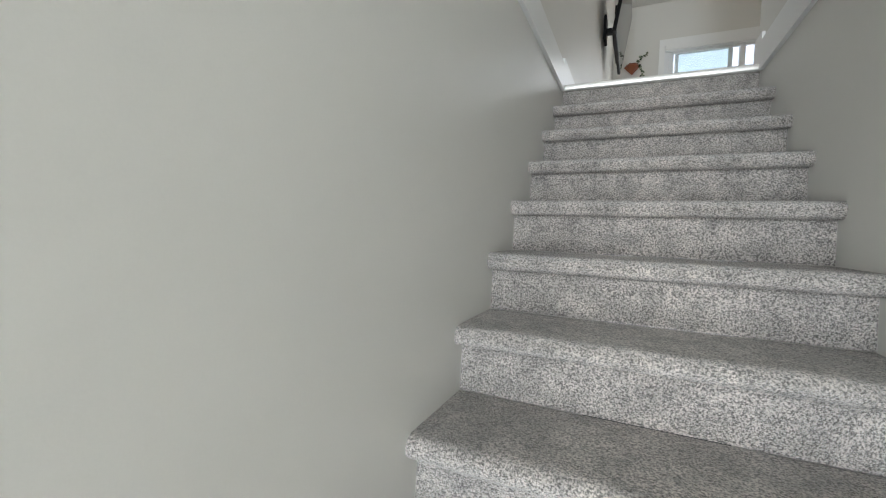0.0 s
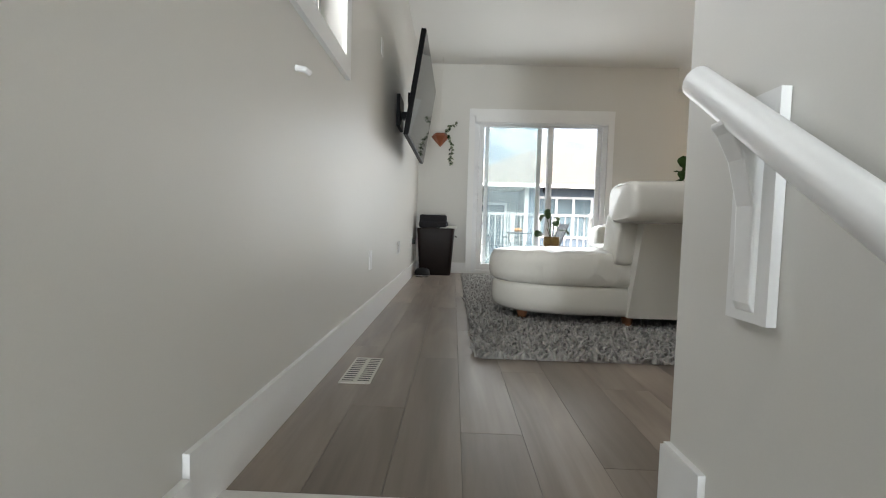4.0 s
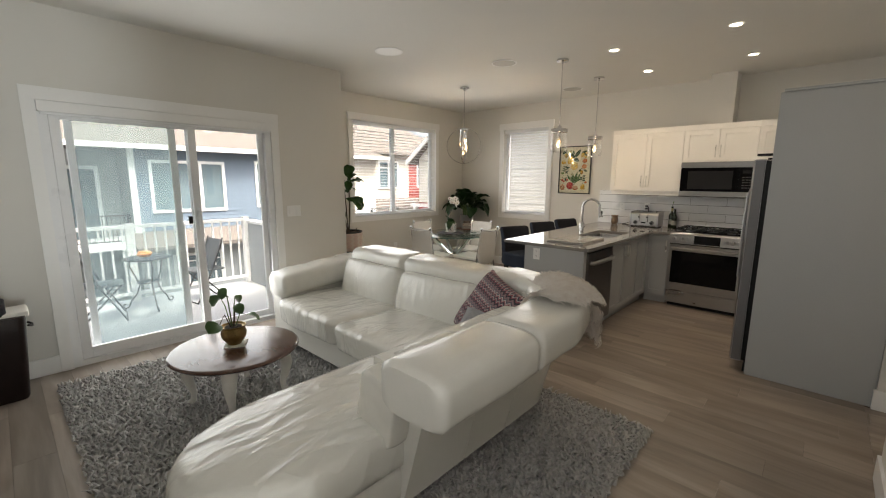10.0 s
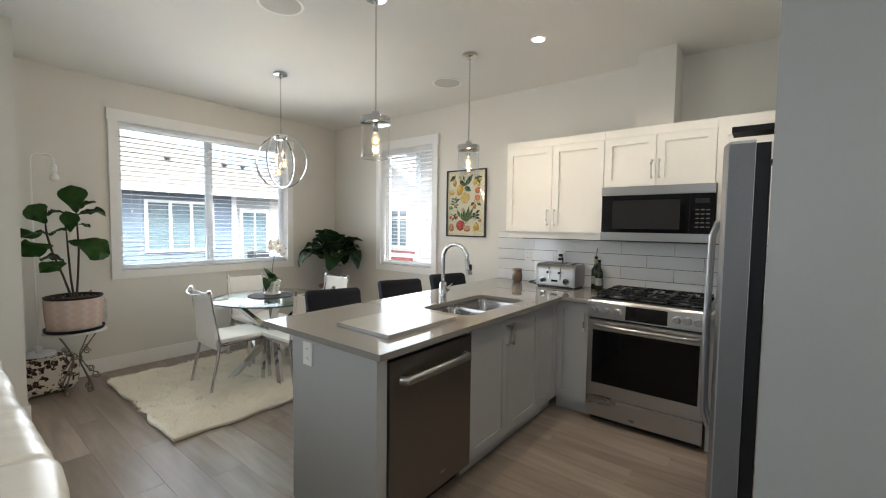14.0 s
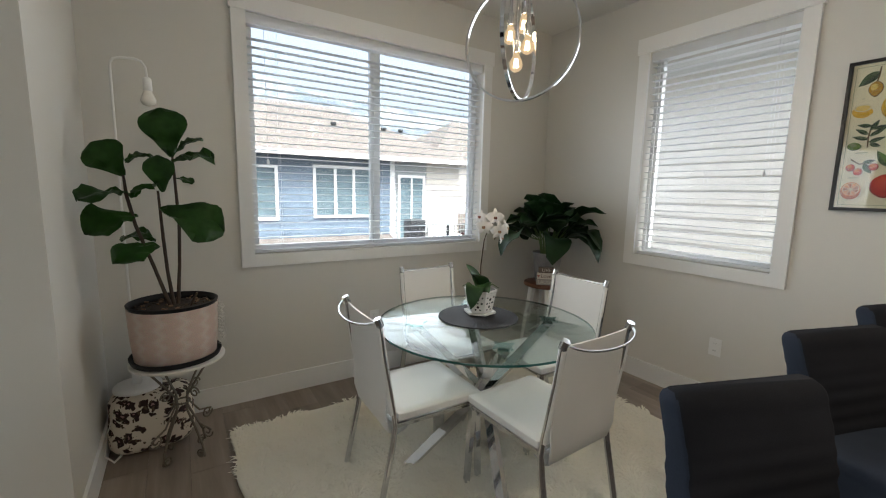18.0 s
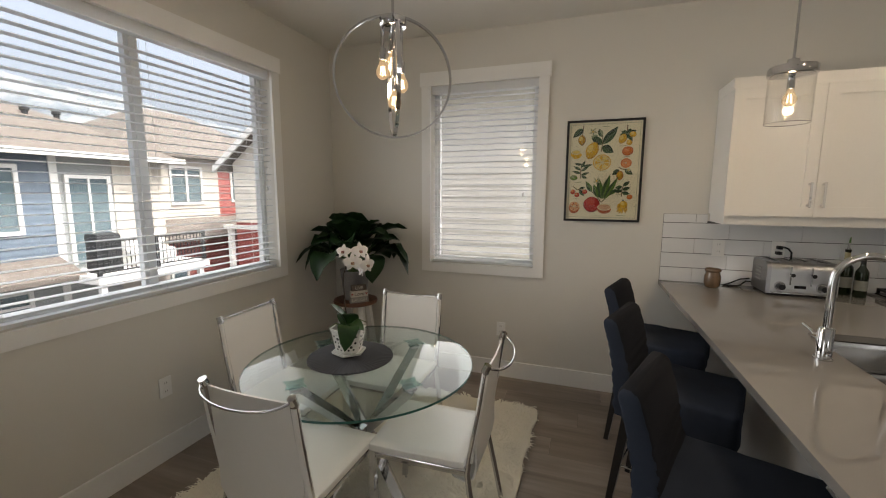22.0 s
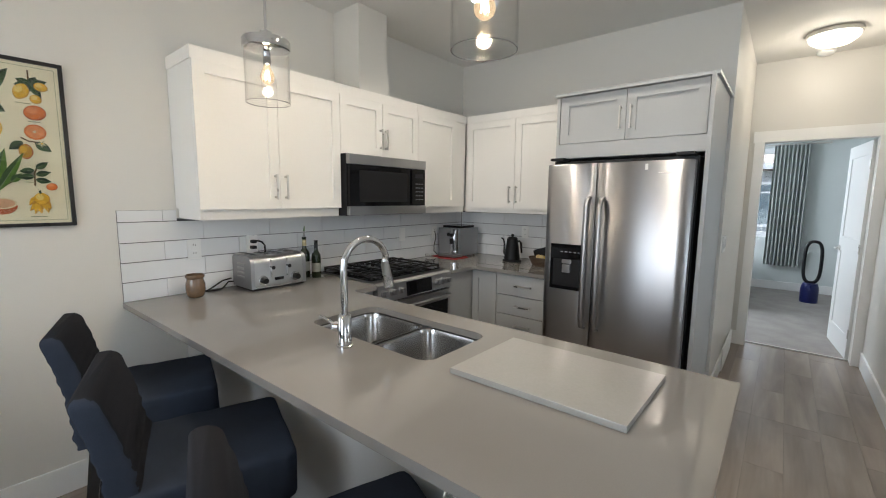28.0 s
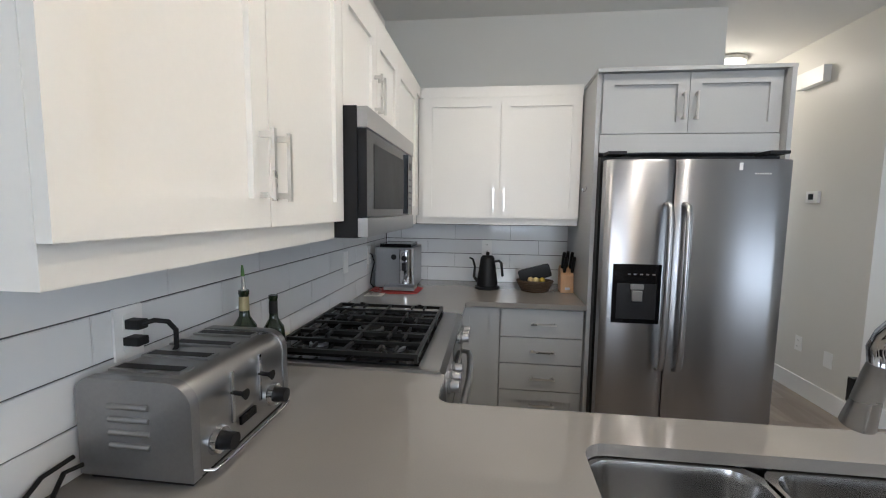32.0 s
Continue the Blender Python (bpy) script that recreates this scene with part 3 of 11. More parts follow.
# baseboards and the level band round the stairwell
def board(name, x0, x1, y0, y1, z0=0.0, z1=0.138, label="white painted baseboard"):
    return setting(name, box(x0, x1, y0, y1, z0, z1), TRIM, label, "baseboard", 0.004)


T = 0.014
board("baseboard_west", 0.0, T, NOSE_Y - 0.045, SLIDE_Y, 0.0, 0.150)
board("trim_stair_band_west", 0.0, T + 0.004, -4.2, NOSE_Y - 0.047, -0.042, 0.102, "white painted band along the stairwell")
board("trim_stair_band_east", 0.98 - T - 0.004, 0.98, -4.2, NOSE_Y - 0.047, -0.042, 0.102, "white painted band along the stairwell")
board("baseboard_stair_end", 0.98 - T, 0.98, NOSE_Y - 0.045, W_S, 0.0, 0.150)
board("baseboard_stair_face", 0.98 - T, 3.43 + T, W_S, W_S + T, 0.0, 0.138)
board("baseboard_slider_west", T, 0.672, SLIDE_Y - T, SLIDE_Y)
board("baseboard_slider_east", 2.602, JOG_X + T, SLIDE_Y - T, SLIDE_Y)
board("baseboard_jog", JOG_X, JOG_X + T, SLIDE_Y, W_N)
board("baseboard_dining_north", JOG_X + T, W_E, W_N - T, W_N)
board("baseboard_east", W_E - T, W_E, 5.15, W_N - T)
board("baseboard_hall_east", 4.41 - T, 4.41, 0.82 + T, W_K)
board("baseboard_hall_jog", 4.41 - T, 4.428, W_K, W_K + 0.014)
board("baseboard_hall_west", 3.43, 3.43 + T, 0.82 + T, W_S)
board("baseboard_hall_end", 4.36, 4.41, 0.82, 0.82 + T)
board("baseboard_bedroom", 1.6, 6.2, -2.9, -2.9 + T)


# casings
def casing(name, axis, face, out, a0, a1, z0, z1, w=0.078, head=0.105, sill=True, cap=0.012, label="white painted window casing"):
    """Flat boards round an opening in a wall: face is the wall's plane, out the way (+1, -1) that they stand proud."""
    e = thing(name, (a0, face, z0) if axis == "x" else (face, a0, z0), label, "casing", "", "structure")
    d0, d1 = sorted((face, face + out * 0.02))
    c0, c1 = sorted((face, face + out * 0.026))

    def bx(p, q, r, s, wide=False):
        lo, hi = (c0, c1) if wide else (d0, d1)
        return box(p, q, lo, hi, r, s) if axis == "x" else box(lo, hi, p, q, r, s)
    part("side_board", bx(a0 - w, a0, z0 - (w if sill else 0), z1), TRIM, e, bevel=0.003)
    part("side_board", bx(a1, a1 + w, z0 - (w if sill else 0), z1), TRIM, e, bevel=0.003)
    part("head_board", bx(a0 - w - cap, a1 + w + cap, z1, z1 + head, True), TRIM, e, bevel=0.003)
    if sill:
        part("bottom_board", bx(a0, a1, z0 - w, z0), TRIM, e, bevel=0.003)
    return e


casing("trim_window_dining", "x", W_N, -1, 4.192, 5.965, 0.965, 2.41)
casing("trim_window_east", "y", W_E, -1, 6.328, 7.20, 0.945, 2.40)
casing("trim_slider", "x", SLIDE_Y, -1, 0.752, 2.522, 0.0, 2.112, head=0.095, sill=False, cap=0.0, label="white painted patio door casing")
casing("trim_window_stair", "y", 0.0, 1, 2.56, 3.445, 1.325, 2.42)
casing("trim_bedroom_door", "x", 0.82, 1, 3.50, 4.285, 0.0, 2.045, sill=False, label="white painted door casing")

# ---- kitchen ----
class Face:
    """A vertical plane: axis it runs along, its place, and the way out of it; boxes are (along, out, up)."""

    def __init__(self, axis, plane, out):
        self.axis, self.plane, self.out = axis, plane, out

    def at(self, a, d, z):
        p = self.plane + self.out * d
        return Vector((a, p, z)) if self.axis == "x" else Vector((p, a, z))

    def box(self, a0, a1, d0, d1, z0, z1, bm=None):
        p, q = sorted((self.plane + self.out * d0, self.plane + self.out * d1))
        return box(a0, a1, p, q, z0, z1, bm) if self.axis == "x" else box(p, q, a0, a1, z0, z1, bm)


def bar_pull(face, a, z, length, upright, parent, d=0.021):
    """A flat square bar handle on two posts."""
    h = length / 2
    if upright:
        bm = face.box(a - 0.005, a + 0.005, d + 0.024, d + 0.032, z - h, z + h)
        for s in (-1, 1):
            face.box(a - 0.005, a + 0.005, d - 0.001, d + 0.024, z + s * h - s * 0.012 - 0.006, z + s * h - s * 0.012 + 0.006, bm)
    else:
        bm = face.box(a - h, a + h, d + 0.024, d + 0.032, z - 0.005, z + 0.005)
        for s in (-1, 1):
            face.box(a + s * h - s * 0.012 - 0.006, a + s * h - s * 0.012 + 0.006, d - 0.001, d + 0.024, z - 0.005, z + 0.005, bm)
    return part("handle", bm, NICKEL, parent, "satin nickel bar handle")


def shaker(face, a0, a1, z0, z1, mat, parent, pull=None, gap=0.0015, stile=0.058, name="door"):
    """A framed door with a recessed flat panel; pull is (along, up, length, upright)."""
    a0, a1, z0, z1 = a0 + gap, a1 - gap, z0 + gap, z1 - gap
    d = part(name, face.box(a0 + stile - 0.0005, a1 - stile + 0.0005, 0.001, 0.008, z0 + stile - 0.0005, z1 - stile + 0.0005), mat, parent)
    for bx in ((a0, a0 + stile, z0, z1), (a1 - stile, a1, z0, z1), (a0 + stile, a1 - stile, z0, z0 + stile), (a0 + stile, a1 - stile, z1 - stile, z1)):
        one = face.box(bx[0], bx[1], 0.0, 0.02, bx[2], bx[3])
        es = [e for e in one.edges if len(e.link_faces) == 2 and e.calc_face_angle(0) > 0.6]
        bmesh.ops.bevel(one, geom=es, offset=0.0025, segments=1, affect="EDGES")
        part("stile" if bx[3] - bx[2] > stile + 0.001 else "rail", one, mat, d)
    if pull:
        bar_pull(face, *pull, d)
    return d


EAST = Face("y", 6.405, -1)
def wall_unit(name, y0, y1, z0, doors, label):
    e = thing(name, (6.56, (y0 + y1) / 2, z0 - (0.055 if z0 < 1.5 else 0)), label, "cabinet", "wall cabinets")
    part("body", box(6.405, W_E - 0.002, y0, y1, z0, 2.150), UPPER, e)
    part("crown", box(6.392, W_E - 0.002, y0 - 0.0, y1 + (0.004 if y1 > 5 else 0), 2.151, 2.215), UPPER, e, bevel=0.003)
    if z0 < 1.5:
        part("light_rail", box(6.418, W_E - 0.002 if y1 > 5 else 6.436, y0, y1 - (0.012 if y1 > 5 else 0), z0 - 0.055, z0 - 0.001), UPPER, e, bevel=0.003)
    for a0, a1, pull in doors:
        shaker(EAST, a0, a1, z0, 2.150, UPPER, e, pull)
    return e


wall_unit("wall_cabinet", 4.272, 5.150, 1.405, [(4.272, 4.707, (4.675, 1.533, 0.145, True)), (4.707, 5.150, (4.740, 1.533, 0.145, True))], "cream white shaker wall cabinet with two closed doors above the counter")
wall_unit("wall_cabinet", 3.520, 4.271, 1.768, [(3.520, 3.897, (3.872, 1.893, 0.145, True)), (3.897, 4.271, (3.922, 1.893, 0.145, True))], "short cream white shaker wall cabinet above the microwave")
wall_unit("wall_cabinet", 2.862, 3.519, 1.405, [(3.020, 3.519, None)], "cream white shaker corner wall cabinet with one closed door")
BACK = Face("x", 2.842, 1)
_e = thing("wall_cabinet", (5.9, 2.66, 1.350), "cream white shaker wall cabinet with two doors beside the refrigerator", "cabinet", "wall cabinets")
part("body", box(5.382, 6.404, W_K + 0.002, 2.842, 1.405, 2.150), UPPER, _e)
part("crown", box(5.382, 6.391, W_K + 0.002, 2.855, 2.151, 2.215), UPPER, _e, bevel=0.003)
part("light_rail", box(5.382, 6.417, 2.80, 2.829, 1.350, 1.404), UPPER, _e, bevel=0.003)
shaker(BACK, 5.385, 5.880, 1.392, 2.150, UPPER, _e, (5.852, 1.512, 0.145, True))
shaker(BACK, 5.880, 6.375, 1.392, 2.150, UPPER, _e, (5.918, 1.512, 0.145, True))

# refrigerator surround
_e = thing("refrigerator_surround", (4.91, 2.85, 0.0), "light grey painted tall refrigerator surround with an overhead cabinet", "cabinet")
part("side_panel", box(4.430, 4.452, W_K + 0.002, 3.216, 0.0, 2.178), LOWER, _e, "tall light grey side panel", bevel=0.002)
part("side_panel", box(5.354, 5.376, W_K + 0.002, 3.160, 0.0, 2.178), LOWER, _e, bevel=0.002)
_ob = part("overhead_cabinet", box(4.453, 5.353, W_K + 0.002, 3.150, 1.762, 2.177), LOWER, _e)
OVER = Face("x", 3.150, 1)
part("valance", OVER.box(4.455, 5.352, 0.0, 0.018, 1.764, 1.858), LOWER, _e)
shaker(OVER, 4.460, 4.908, 1.861, 2.176, LOWER, _e, (4.876, 2.0, 0.145, True))
shaker(OVER, 4.908, 5.346, 1.861, 2.176, LOWER, _e, (4.940, 2.0, 0.145, True))
part("crown", box(4.414, 5.380, W_K + 0.002, 3.196, 2.179, 2.198), LOWER, _e, bevel=0.002)
_e = thing("coat_hook", (5.378, 3.02, 1.555), "small chrome hook on the refrigerator surround", "hook")
part("hook", tube([(5.377, 3.02, 1.59), (5.382, 3.02, 1.565), (5.392, 3.02, 1.557), (5.4, 3.02, 1.565), (5.4, 3.02, 1.578)], 0.004, 8), CHROME, _e, smooth=True)

# refrigerator
_e = thing("refrigerator", (4.91, 2.9, 0.0), "stainless steel side-by-side refrigerator with a black water dispenser", "refrigerator")
part("body", box(4.475, 5.352, 2.53, 3.215, 0.03, 1.735), BLACK_MATT, _e, "dark grey cabinet body", bevel=0.006)
part("base_grille", box(4.485, 5.342, 3.18, 3.235, 0.0, 0.075), BLACK_MATT, _e)


def fridge_door(a0, a1, name):
    """A slightly bowed steel door."""
    bm = bmesh.new()
    n = 16
    loops = []
    for i in range(n + 1):
        u = i / n
        x = a0 + (a1 - a0) * u
        edge = min(u, 1 - u) * (a1 - a0)
        bow = 0.012 * (1 - (2 * u - 1) ** 2) - (0.010 * (1 - min(1, edge / 0.018)) ** 2)
        loops.append([bm.verts.new((x, y, z)) for y, z in ((3.220, 0.085), (3.292 + bow, 0.085), (3.297 + bow, 0.092), (3.297 + bow, 1.698), (3.290 + bow, 1.708), (3.220, 1.708))])
    skin(bm, loops)
    bmesh.ops.recalc_face_normals(bm, faces=bm.faces)
    return part(name, bm, STEEL, _e, "brushed stainless steel door", smooth=True)


_fl = fridge_door(5.019, 5.348, "freezer_door")
_fr = fridge_door(4.481, 5.013, "fridge_door")
for _x, _par in ((5.050, _fl), (4.966, _fr)):
    part("handle", tube([(_x, 3.305, 1.49), (_x, 3.345, 1.475), (_x, 3.362, 1.42), (_x, 3.368, 1.06), (_x, 3.362, 0.70), (_x, 3.345, 0.645), (_x, 3.305, 0.63)], 0.016, 12, flat=0.62), STEEL, _par, "curved steel bar handle", smooth=True)
for _x0, _x1, _par in ((5.09, 5.34, _fl), (4.49, 4.60, _fr)):
    part("hinge_cover", box(_x1 - 0.09 if _x0 > 5 else _x0, _x1 if _x0 > 5 else _x0 + 0.09, 3.15, 3.28, 1.736 if _x0 > 5 else 1.736, 1.752), BLACK_MATT, _par, bevel=0.004)
_d = part("dispenser", box(5.060, 5.295, 3.296, 3.313, 0.872, 1.180), BLACK_GLOSS, _fl, "black gloss water and ice dispenser", bevel=0.012, seg=3)
part("dispenser_recess", box(5.080, 5.274, 3.3135, 3.3145, 0.895, 1.080), BLACK_MATT, _d)
part("dispenser_paddle", joined(box(5.145, 5.210, 3.3145, 3.325, 1.050, 1.078), box(5.152, 5.204, 3.3145, 3.332, 0.990, 1.045)), STEEL, _d, "grey dispenser paddle", bevel=0.004)
part("dispenser_icons", joined(*[box(5.09 + 0.03 * i, 5.104 + 0.03 * i, 3.3132, 3.3142, 1.125, 1.131) for i in range(5)]), STEEL, _d)
part("badge", joined(*[box(4.585 + 0.011 * i, 4.592 + 0.011 * i, 3.306, 3.3085, 1.634, 1.641) for i in range(7)]), TRIM, _fr, "small pale lettering bar")
part("sticker", box(4.715, 4.731, 3.308, 3.310, 1.655, 1.69), TRIM, _fr, "small white sticker")

for _o in (_fl, _fr):
    _o.location.y += 0.035
part("gasket", box(4.49, 5.34, 3.2205, 3.2545, 0.09, 1.70), BLACK_MATT, _e, "dark door gasket")
part("door_side", box(4.4795, 4.4825, 3.256, 3.318, 0.09, 1.70), material("dark_grey_fridge_side", (0.17, 0.17, 0.175), 0.45, metal=0.4, var=0.05, bump=0.05), _e, "dark grey door edge")

# microwave
MWF = Face("y", 6.345, -1)
_e = thing("microwave", (6.53, 3.88, 1.352), "stainless steel and black glass microwave under the short wall cabinet", "microwave")
part("body", box(6.345, W_E - 0.003, 3.505, 4.262, 1.352, 1.766), BLACK_MATT, _e, "black microwave body", bevel=0.004)
_d = part("door", MWF.box(3.655, 4.255, 0.001, 0.030, 1.418, 1.698), BLACK_GLOSS, _e, "black glass microwave door", bevel=0.003)
part("door_window", MWF.box(3.715, 4.175, 0.0305, 0.0315, 1.445, 1.660), BLACK_MATT, _d)
part("control_panel", MWF.box(3.512, 3.652, 0.001, 0.030, 1.418, 1.698), BLACK_GLOSS, _e, "black control panel", bevel=0.003)
for _i in range(3):
    for _j in range(5):
        part("key", MWF.box(3.535 + 0.032 * _i, 3.557 + 0.032 * _i, 0.0305, 0.031, 1.46 + 0.03 * _j, 1.468 + 0.03 * _j), material("dim_key_print", (0.10, 0.10, 0.10), 0.5) if _i + _j == 0 else bpy.data.materials["dim_key_print"], _e)
part("display", MWF.box(3.54, 3.625, 0.0305, 0.031, 1.63, 1.662), BLACK_MATT, _e)
part("top_trim", MWF.box(3.508, 4.259, 0.001, 0.034, 1.700, 1.764), STEEL_H, _e, "brushed steel top trim", bevel=0.003)
part("bottom_trim", MWF.box(3.508, 4.259, 0.001, 0.034, 1.356, 1.416), STEEL_H, _e, "brushed steel bottom trim", bevel=0.003)
part("door_handle", MWF.box(3.656, 3.672, 0.0305, 0.042, 1.425, 1.69), BLACK_GLOSS, _d, bevel=0.004)

# range
_e = thing("range_cooker", (6.39, 3.868, 0.0), "stainless steel slide-in gas range with black cast iron grates", "range")
part("body", box(6.085, W_E - 0.004, 3.493, 4.243, 0.04, 0.900), BLACK_MATT, _e)
part("kick_plate", box(6.13, 6.6, 3.51, 4.226, 0.0, 0.039), BLACK_MATT, _e)
RF = Face("y", 6.084, -1)
_d = part("drawer", RF.box(3.496, 4.240, 0.0, 0.022, 0.050, 0.200), STEEL_H, _e, "brushed steel storage drawer", bevel=0.004)
part("drawer_grip", RF.box(3.55, 4.186, 0.0225, 0.036, 0.166, 0.184), STEEL_H, _d, bevel=0.005)
_d = part("oven_door", RF.box(3.496, 4.240, 0.0, 0.028, 0.208, 0.776), STEEL_H, _e, "brushed steel oven door with a dark window", bevel=0.005)
part("oven_window", RF.box(3.528, 4.208, 0.0285, 0.030, 0.305, 0.700), BLACK_GLOSS, _d, "black oven window glass")
_y = [3.525, 3.54, 3.60, 3.868, 4.136, 4.196, 4.211]
part("oven_handle", tube([(6.056, 3.53, 0.742), (6.02, 3.545, 0.742), (6.008, 3.62, 0.742), (5.999, 3.868, 0.742), (6.008, 4.116, 0.742), (6.02, 4.19, 0.742), (6.056, 4.206, 0.742)], 0.014, 12, flat=0.8), STEEL_H, _d, "curved steel oven handle", smooth=True)
_b = bmesh.new()
_pr = [(6.084, 0.786), (6.050, 0.792), (6.060, 0.905), (6.078, 0.921), (6.14, 0.921), (6.14, 0.786)]
skin(_b, [[_b.verts.new((x, y, z)) for x, z in _pr] for y in (3.488, 4.248)])
bmesh.ops.recalc_face_normals(_b, faces=_b.faces)
_cp = part("control_panel", _b, STEEL_H, _e, "sloping steel control panel")
_b = bmesh.new()
skin(_b, [[_b.verts.new((x, y, z)) for x, z in ((6.0525, 0.80), (6.0495, 0.80), (6.0575, 0.898), (6.0605, 0.898))] for y in (3.72, 3.985)])
bmesh.ops.recalc_face_normals(_b, faces=_b.faces)
part("display", _b, BLACK_GLOSS, _cp, "black glass display")
for _y in (4.195, 4.118, 4.041, 3.664, 3.602, 3.540):
    _k = part("knob", tube([(6.056, _y, 0.850), (6.047, _y, 0.851), (6.044, _y, 0.851), (6.016, _y, 0.853)], [0.027, 0.027, 0.021, 0.019], 18), STEEL, _cp, "round steel burner knob", smooth=True)
    part("pointer", box(6.012, 6.03, _y - 0.004, _y + 0.004, 0.836, 0.871), STEEL, _k)
part("cooktop", box(6.082, W_E - 0.004, 3.486, 4.250, 0.901, 0.923), STEEL_H, _e, "steel cooktop", bevel=0.004)
part("burner_tray", box(6.15, 6.69, 3.515, 4.221, 0.9235, 0.930), BLACK_GLOSS, _e, "black enamel burner tray", bevel=0.003)
for _x, _y, _r in ((6.27, 4.08, 0.045), (6.56, 4.08, 0.035), (6.42, 3.868, 0.055), (6.27, 3.655, 0.04), (6.56, 3.655, 0.045)):
    _k = part("burner", lathe([(_r, 0.931), (_r, 0.941), (_r * 0.8, 0.943)], (_x, _y, 0)), STEEL, _e, "round aluminium burner base", smooth=True)
    part("burner_cap", lathe([(_r * 0.78, 0.9435), (_r * 0.78, 0.950), (_r * 0.6, 0.953)], (_x, _y, 0)), BLACK_IRON, _k, smooth=True)


def grate(y0, y1):
    """A cast iron grate: a frame on feet with fingers towards the burners."""
    x0, x1, z = 6.155, 6.685, 0.962
    t = 0.006
    bm = bmesh.new()
    for a in (x0, x1 - 2 * t):
        box(a, a + 2 * t, y0, y1, z - 0.014, z, bm)
    for b in (y0, y1 - 2 * t):
        box(x0 + 2 * t, x1 - 2 * t, b, b + 2 * t, z - 0.014, z, bm)
    m = (y0 + y1) / 2
    box(x0 + 2 * t, x1 - 2 * t, m - t, m + t, z - 0.010, z + 0.002, bm)
    box(x0 + 0.265 - t, x0 + 0.265 + t, y0 + 2 * t, y1 - 2 * t, z - 0.014, z - 0.001, bm)
    s = 0.0045
    for x in (x0 + 0.085, x0 + 0.145, x0 + 0.385, x0 + 0.445):
        box(x - s, x + s, y0 + 2 * t, m - 0.042, z - 0.010, z + 0.003, bm)
        box(x - s, x + s, m + 0.042, y1 - 2 * t, z - 0.010, z + 0.003, bm)
    for y in (y0, y1 - 2 * t):
        for x in (x0 + 0.115, x0 + 0.415):
            box(x - 0.008, x + 0.008, y, y + 2 * t, z, z + 0.007, bm)
    for x in (x0, x1 - 2 * t):
        for y in (y0, y1 - 2 * t):
            box(x, x + 2 * t, y, y + 2 * t, 0.931, z - 0.014, bm)
    return bm


for _y0, _y1 in ((3.519, 3.750), (3.753, 3.983), (3.986, 4.217)):
    part("grate", grate(_y0, _y1), BLACK_IRON, _e, "black cast iron grate")

# base cabinets
KF = Face("y", 6.115, -1)
_e = thing("base_cabinet", (6.42, 4.38, 0.0), "light grey shaker base cabinet between the sink run and the range", "cabinet", "base cabinets")
part("body", box(6.115, W_E - 0.002, 4.253, 4.515, 0.095, 0.882), LOWER, _e)
part("toe_kick", box(6.15, 6.6, 4.253, 4.515, 0.0, 0.094), LOWER, _e)
shaker(KF, 4.255, 4.512, 0.105, 0.872, LOWER, _e, (4.283, 0.74, 0.145, True))
PF = Face("x", 4.515, -1)
_e = thing("base_cabinet", (5.5, 4.83, 0.0), "light grey shaker sink base cabinet with two doors", "cabinet", "base cabinets")
part("body", box(4.872, 6.113, 4.515, 5.118, 0.095, 0.690), LOWER, _e)
part("face_rail", PF.box(4.872, 6.113, -0.018, 0.0, 0.691, 0.882), LOWER, _e)
part("toe_kick", box(4.872, 6.113, 4.56, 5.118, 0.0, 0.094), LOWER, _e)
shaker(PF, 4.876, 5.300, 0.105, 0.872, LOWER, _e, (5.272, 0.76, 0.145, True))
shaker(PF, 5.300, 5.760, 0.105, 0.872, LOWER, _e, (5.330, 0.76, 0.145, True))
shaker(PF, 5.760, 6.075, 0.105, 0.872, LOWER, _e)
_e = thing("dishwasher", (4.55, 4.83, 0.0), "dark stainless steel dishwasher with a bowed bar handle", "dishwasher")
part("body", box(4.232, 4.866, 4.52, 5.11, 0.10, 0.872), BLACK_MATT, _e, "black dishwasher body")
_d = part("front", PF.box(4.236, 4.862, 0.0, 0.030, 0.108, 0.848), DISHWASHER, _e, "dark brushed steel front", bevel=0.004)
part("kick_plate", box(4.24, 4.86, 4.575, 5.1, 0.0, 0.098), BLACK_MATT, _e)
part("handle", tube([(4.30, 4.484, 0.752), (4.31, 4.452, 0.752), (4.42, 4.437, 0.757), (4.55, 4.432, 0.760), (4.68, 4.437, 0.757), (4.79, 4.452, 0.752), (4.80, 4.484, 0.752)], 0.016, 12, flat=1.3), STEEL_H, _d, "bowed steel handle", smooth=True)
part("badge", PF.box(4.60, 4.64, 0.0302, 0.031, 0.175, 0.185), STEEL, _d)
_e = thing("peninsula_panels", (5.4, 5.13, 0.0), "light grey painted end and back panels of the kitchen peninsula", "panel")
part("end_panel", box(4.170, 4.230, 4.498, 5.140, 0.0, 0.882), LOWER, _e, bevel=0.002)
part("back_panel", box(4.232, W_E - 0.002, 5.120, 5.140, 0.0, 0.882), LOWER, _e)
_e = thing("base_cabinet", (5.63, 2.8, 0.0), "light grey base cabinet with a stack of four drawers", "cabinet", "base cabinets")
DF = Face("x", 3.112, 1)
part("body", box(5.38, 5.860, W_K + 0.002, 3.112, 0.095, 0.882), LOWER, _e)
part("toe_kick", box(5.38, 5.860, W_K + 0.002, 3.06, 0.0, 0.094), LOWER, _e)
